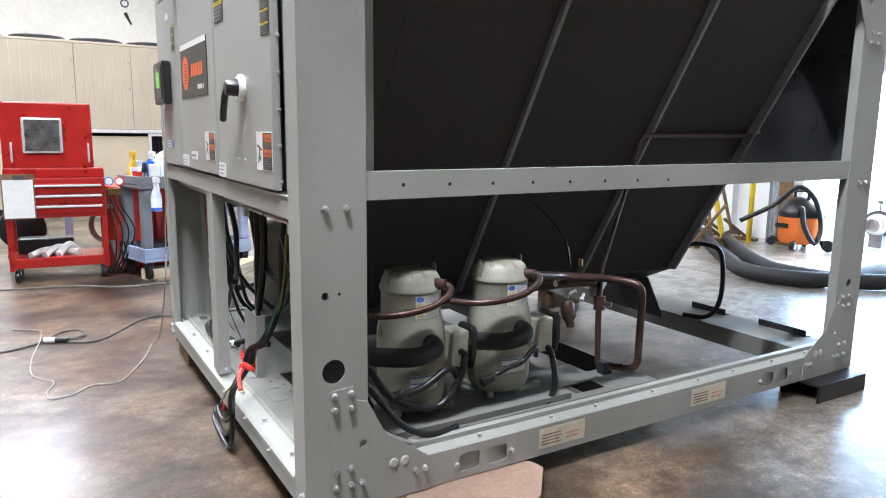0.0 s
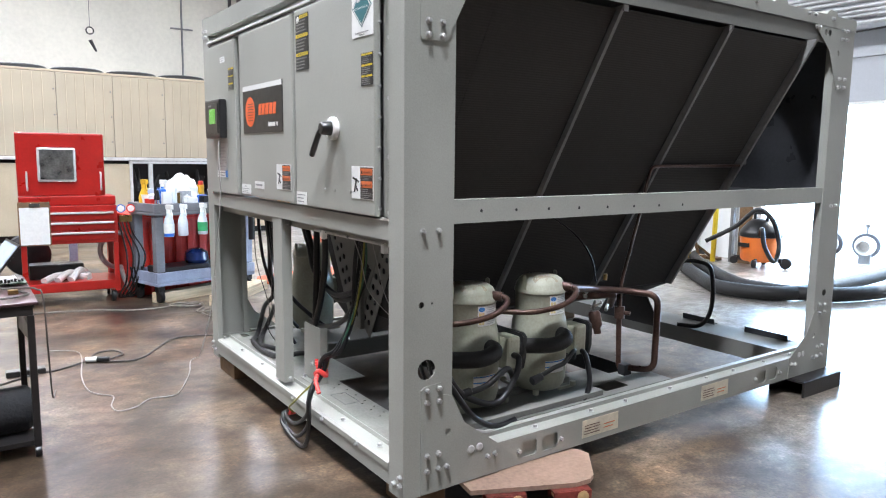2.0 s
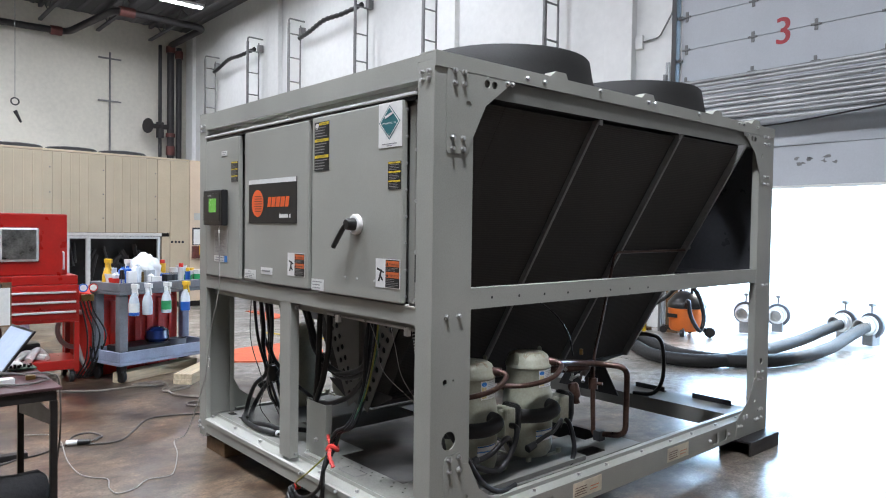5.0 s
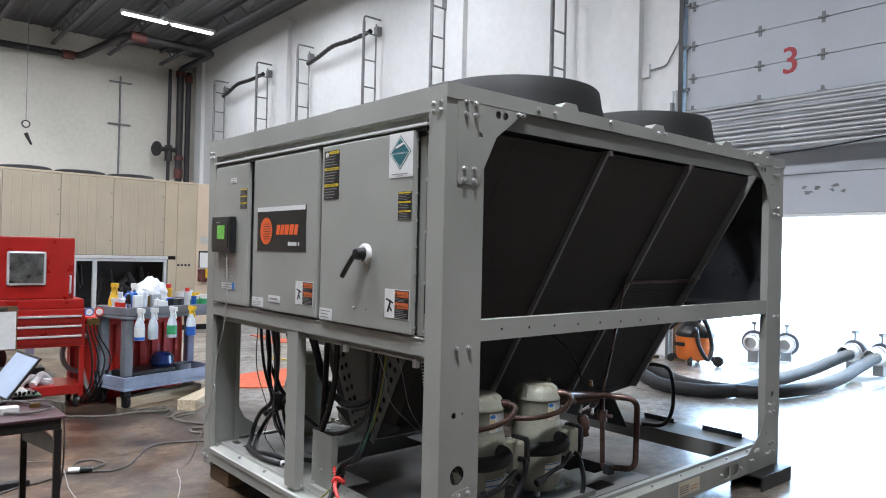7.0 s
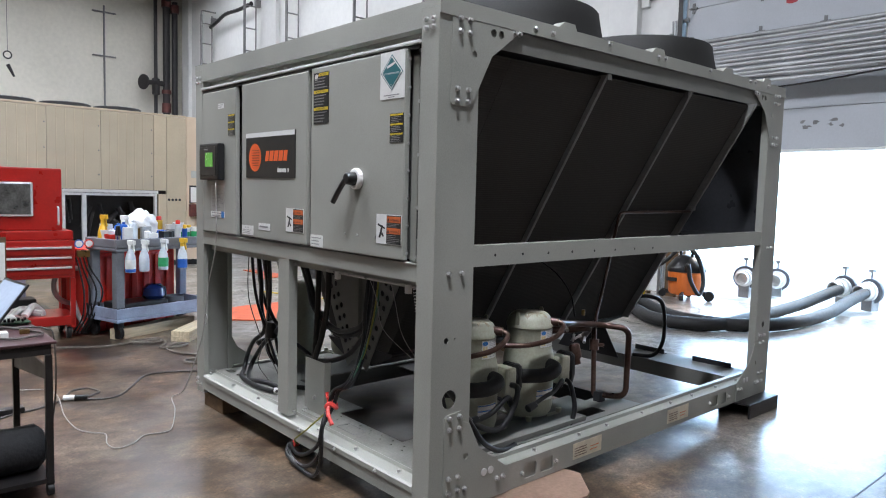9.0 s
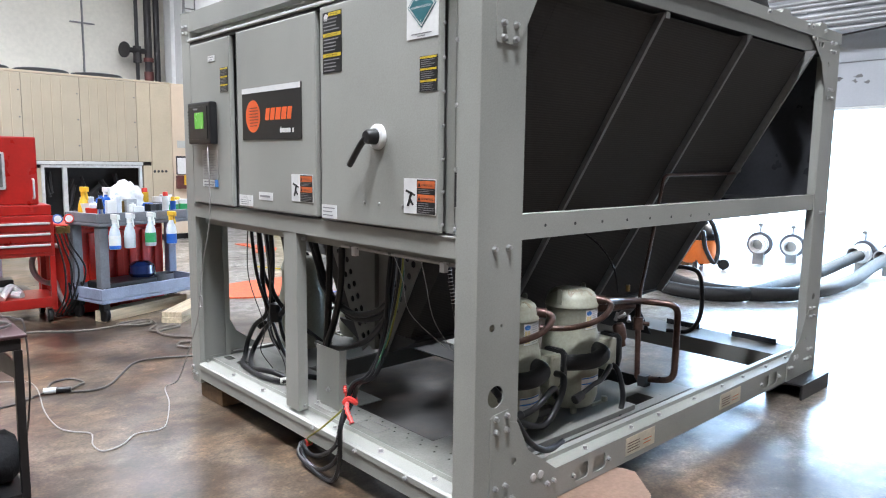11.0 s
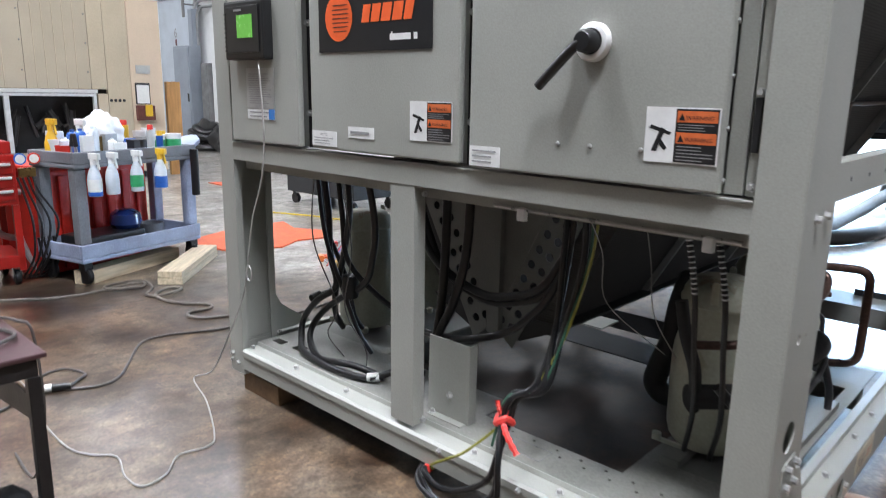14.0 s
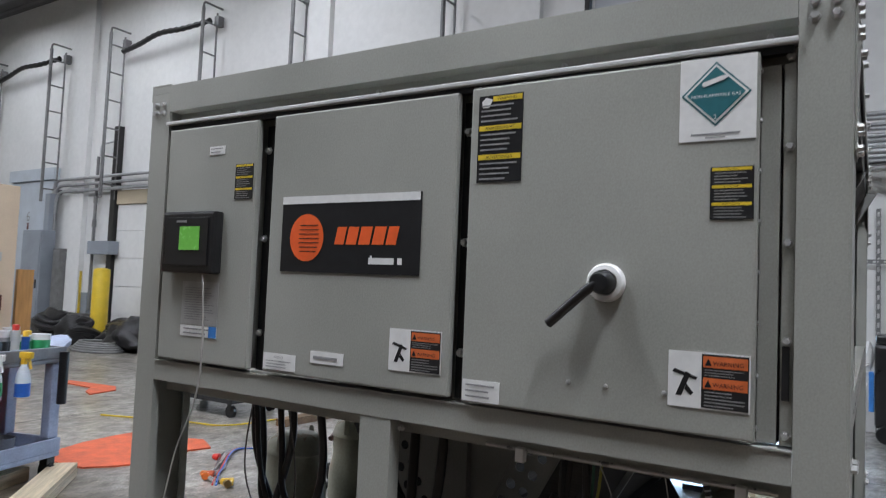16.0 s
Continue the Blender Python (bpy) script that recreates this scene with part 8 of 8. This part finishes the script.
bm = bmesh.new()
tube(bm, bent([(vx - 0.05, vy + 0.06, 0.58), (vx - 0.05, vy + 0.06, 0.68), (vx - 0.05, vy - 0.1, 0.68), (vx - 0.05, vy - 0.1, 0.58)], 0.03), 0.02, 8, 0)
part("handle", bm, BLACKPL, hd, smooth=True)
part("logo_bar", bx((vx - 0.25, vy + 0.0, 0.26), (vx - 0.236, vy + 0.15, 0.31), 0.002), INK, vc)
for a in (0, 90, 180, 270):
    q = radians(a + 20)
    p = Vector((vx + 0.3 * math.cos(q), vy + 0.3 * math.sin(q), 0.07))
    bm = bmesh.new()
    u = Vector((-math.sin(q), math.cos(q), 0))
    cyl(bm, p - u * 0.03, p + u * 0.03, 0.07 if a in (0, 270) else 0.05, 16, 0, None, 0.01)
    box(bm, p + Vector((-0.1 * math.cos(q) - 0.03, -0.1 * math.sin(q) - 0.03, 0.0)), p + Vector((0.02, 0.02, 0.06)), 0.005)
    part("wheel", bm, BLACKPL, vc, "black wheel bracket", True)
bm = bmesh.new()
tube(bm, [(vx - 0.2, vy - 0.1, 0.42), (vx - 0.32, vy - 0.2, 0.5), (vx - 0.28, vy - 0.22, 0.3), (vx - 0.2, vy - 0.3, 0.12), (vx - 0.1, vy - 0.3, 0.3), (vx - 0.1, vy - 0.2, 0.6), (vx - 0.15, vy - 0.02, 0.72), (vx - 0.25, vy + 0.2, 0.5), (vx - 0.4, vy + 0.5, 0.3)], 0.03, 10, 8, 0, 0.12)
part("hose", bm, RUBBER, vc, "black ribbed hose", True)


# couplings: flange lifted to grey and barrel pale, the doorway's haze painted in
DARKCAST = mat("dark_cast_iron", (0.11, 0.115, 0.13), 0.45, 0.3, scale=12, vary=0.2, bump=0.05)


def flange(x, y, z, a, nm="hose_coupling"):
    o = thing(nm, (0, 0, 0), "grey cast pipe coupling with a dark flange by the door", "coupling", "couplings by the dock door")
    bm = bmesh.new()
    lathe(bm, [(0, 0), (0.06, 0), (0.11, 0.02), (0.11, 0.085), (0.125, 0.09), (0.125, 0.12), (0.105, 0.125), (0.1, 0.17), (0.11, 0.175), (0.11, 0.2), (0.092, 0.21), (0.085, 0.29), (0.07, 0.29), (0.066, 0.15), (0, 0.15)], (0, 0, 0), (-1, 0, 0), 24)
    part("pipe_end", bm, BRIGHT, o, smooth=True)
    bm = bmesh.new()
    lathe(bm, [(0.112, 0.02), (0.155, 0.02), (0.163, 0.028), (0.163, 0.06), (0.155, 0.068), (0.112, 0.068)], (0, 0, 0), (-1, 0, 0), 28)
    part("flange_ring", bm, DARKCAST, o, "dark grey flange ring", True)
    bm = bmesh.new()
    cyl(bm, (-0.045, 0, 0.155), (-0.045, 0, 0.25), 0.012, 10)
    box(bm, (-0.075, -0.03, 0.24), (-0.015, 0.03, 0.28), 0.004)
    part("valve_stem", bm, LADDERGREY, o)
    bm = bmesh.new()
    box(bm, (-0.12, -0.07, -z), (0.02, 0.07, -0.07), 0.004)
    part("stand", bm, LADDERGREY, o)
    o.matrix_basis = pose(x, y, z, 0, 0, a)
    return o


flange(8.0, 2.6, 0.28, 12)
flange(8.5, 2.37, 0.24, 14)
flange(8.2, 1.37, 0.26, -14)
flange(8.2, 1.06, 0.25, -18)
for nm, pts, r in (("water_hose", [(6.6, 4.0, 0.075), (6.3, 3.7, 0.075), (5.7, 3.1, 0.075), (5.2, 2.55, 0.075), (4.88, 2.15, 0.075), (4.86, 1.8, 0.075), (5.15, 1.52, 0.075), (6.0, 1.52, 0.075), (7.0, 1.5, 0.11), (7.6, 1.44, 0.19), (7.95, 1.38, 0.25)], 0.07), ("water_hose", [(6.9, 3.75, 0.075), (6.5, 3.55, 0.075), (5.95, 3.0, 0.075), (5.4, 2.4, 0.075), (5.12, 1.9, 0.075), (5.3, 1.35, 0.075), (5.9, 1.12, 0.075), (6.8, 1.1, 0.085), (7.5, 1.12, 0.16), (7.95, 1.08, 0.24)], 0.07)):
    bm = bmesh.new()
    tube(bm, pts, r, 14, 14, 0, 0.05)
    solo(nm, bm, FOAM, (5, 1.6, 0), "thick black ribbed water hose on the floor", "hose", "water hoses", smooth=True)
bm = bmesh.new()
rng = random.Random(77)
for k in range(16):
    x, y = rng.uniform(5.9, 7.2), rng.uniform(3.5, 4.6)
    cyl(bm, (x, y, 0.02), (x + rng.uniform(-0.5, 0.2), y + rng.uniform(-0.4, 0.3), rng.uniform(0.2, 1.0)), 0.02, 7)
    box(bm, (x - 0.05, y - 0.1, 0.0), (x + 0.05, y + 0.12, rng.uniform(0.02, 0.12)))
solo("scrap_heap", bm, OLDWOOD, (6.5, 4.0, 0), "heap of dark scrap and rods beside the door", "scrap", "", "stuff")
for p, q in (((6.5, 3.6, 0.0), (6.35, 3.75, 0.95)), ((6.9, 3.55, 0.0), (6.7, 3.4, 1.0))):
    bm = bmesh.new()
    cyl(bm, p, q, 0.032, 8)
    solo("pry_bar", bm, BOLLARD, p, "yellow pry bar leaning by the door", "bar", "yellow bars by the door")
solo("door_post", bx((XW - 0.35, 3.12, 0.0), (XW - 0.15, 3.3, 1.86), 0.006), OLDWOOD, (XW - 0.25, 3.2, 0), "dark brown post at the door's edge", "post")
st = thing("yard_post", (11.5, 1.3, -0.02), "thin dark post standing out in the yard", "post")
part("pole", bx((11.47, 1.27, -0.02), (11.53, 1.33, 1.4), 0.004), LADDERGREY, st)
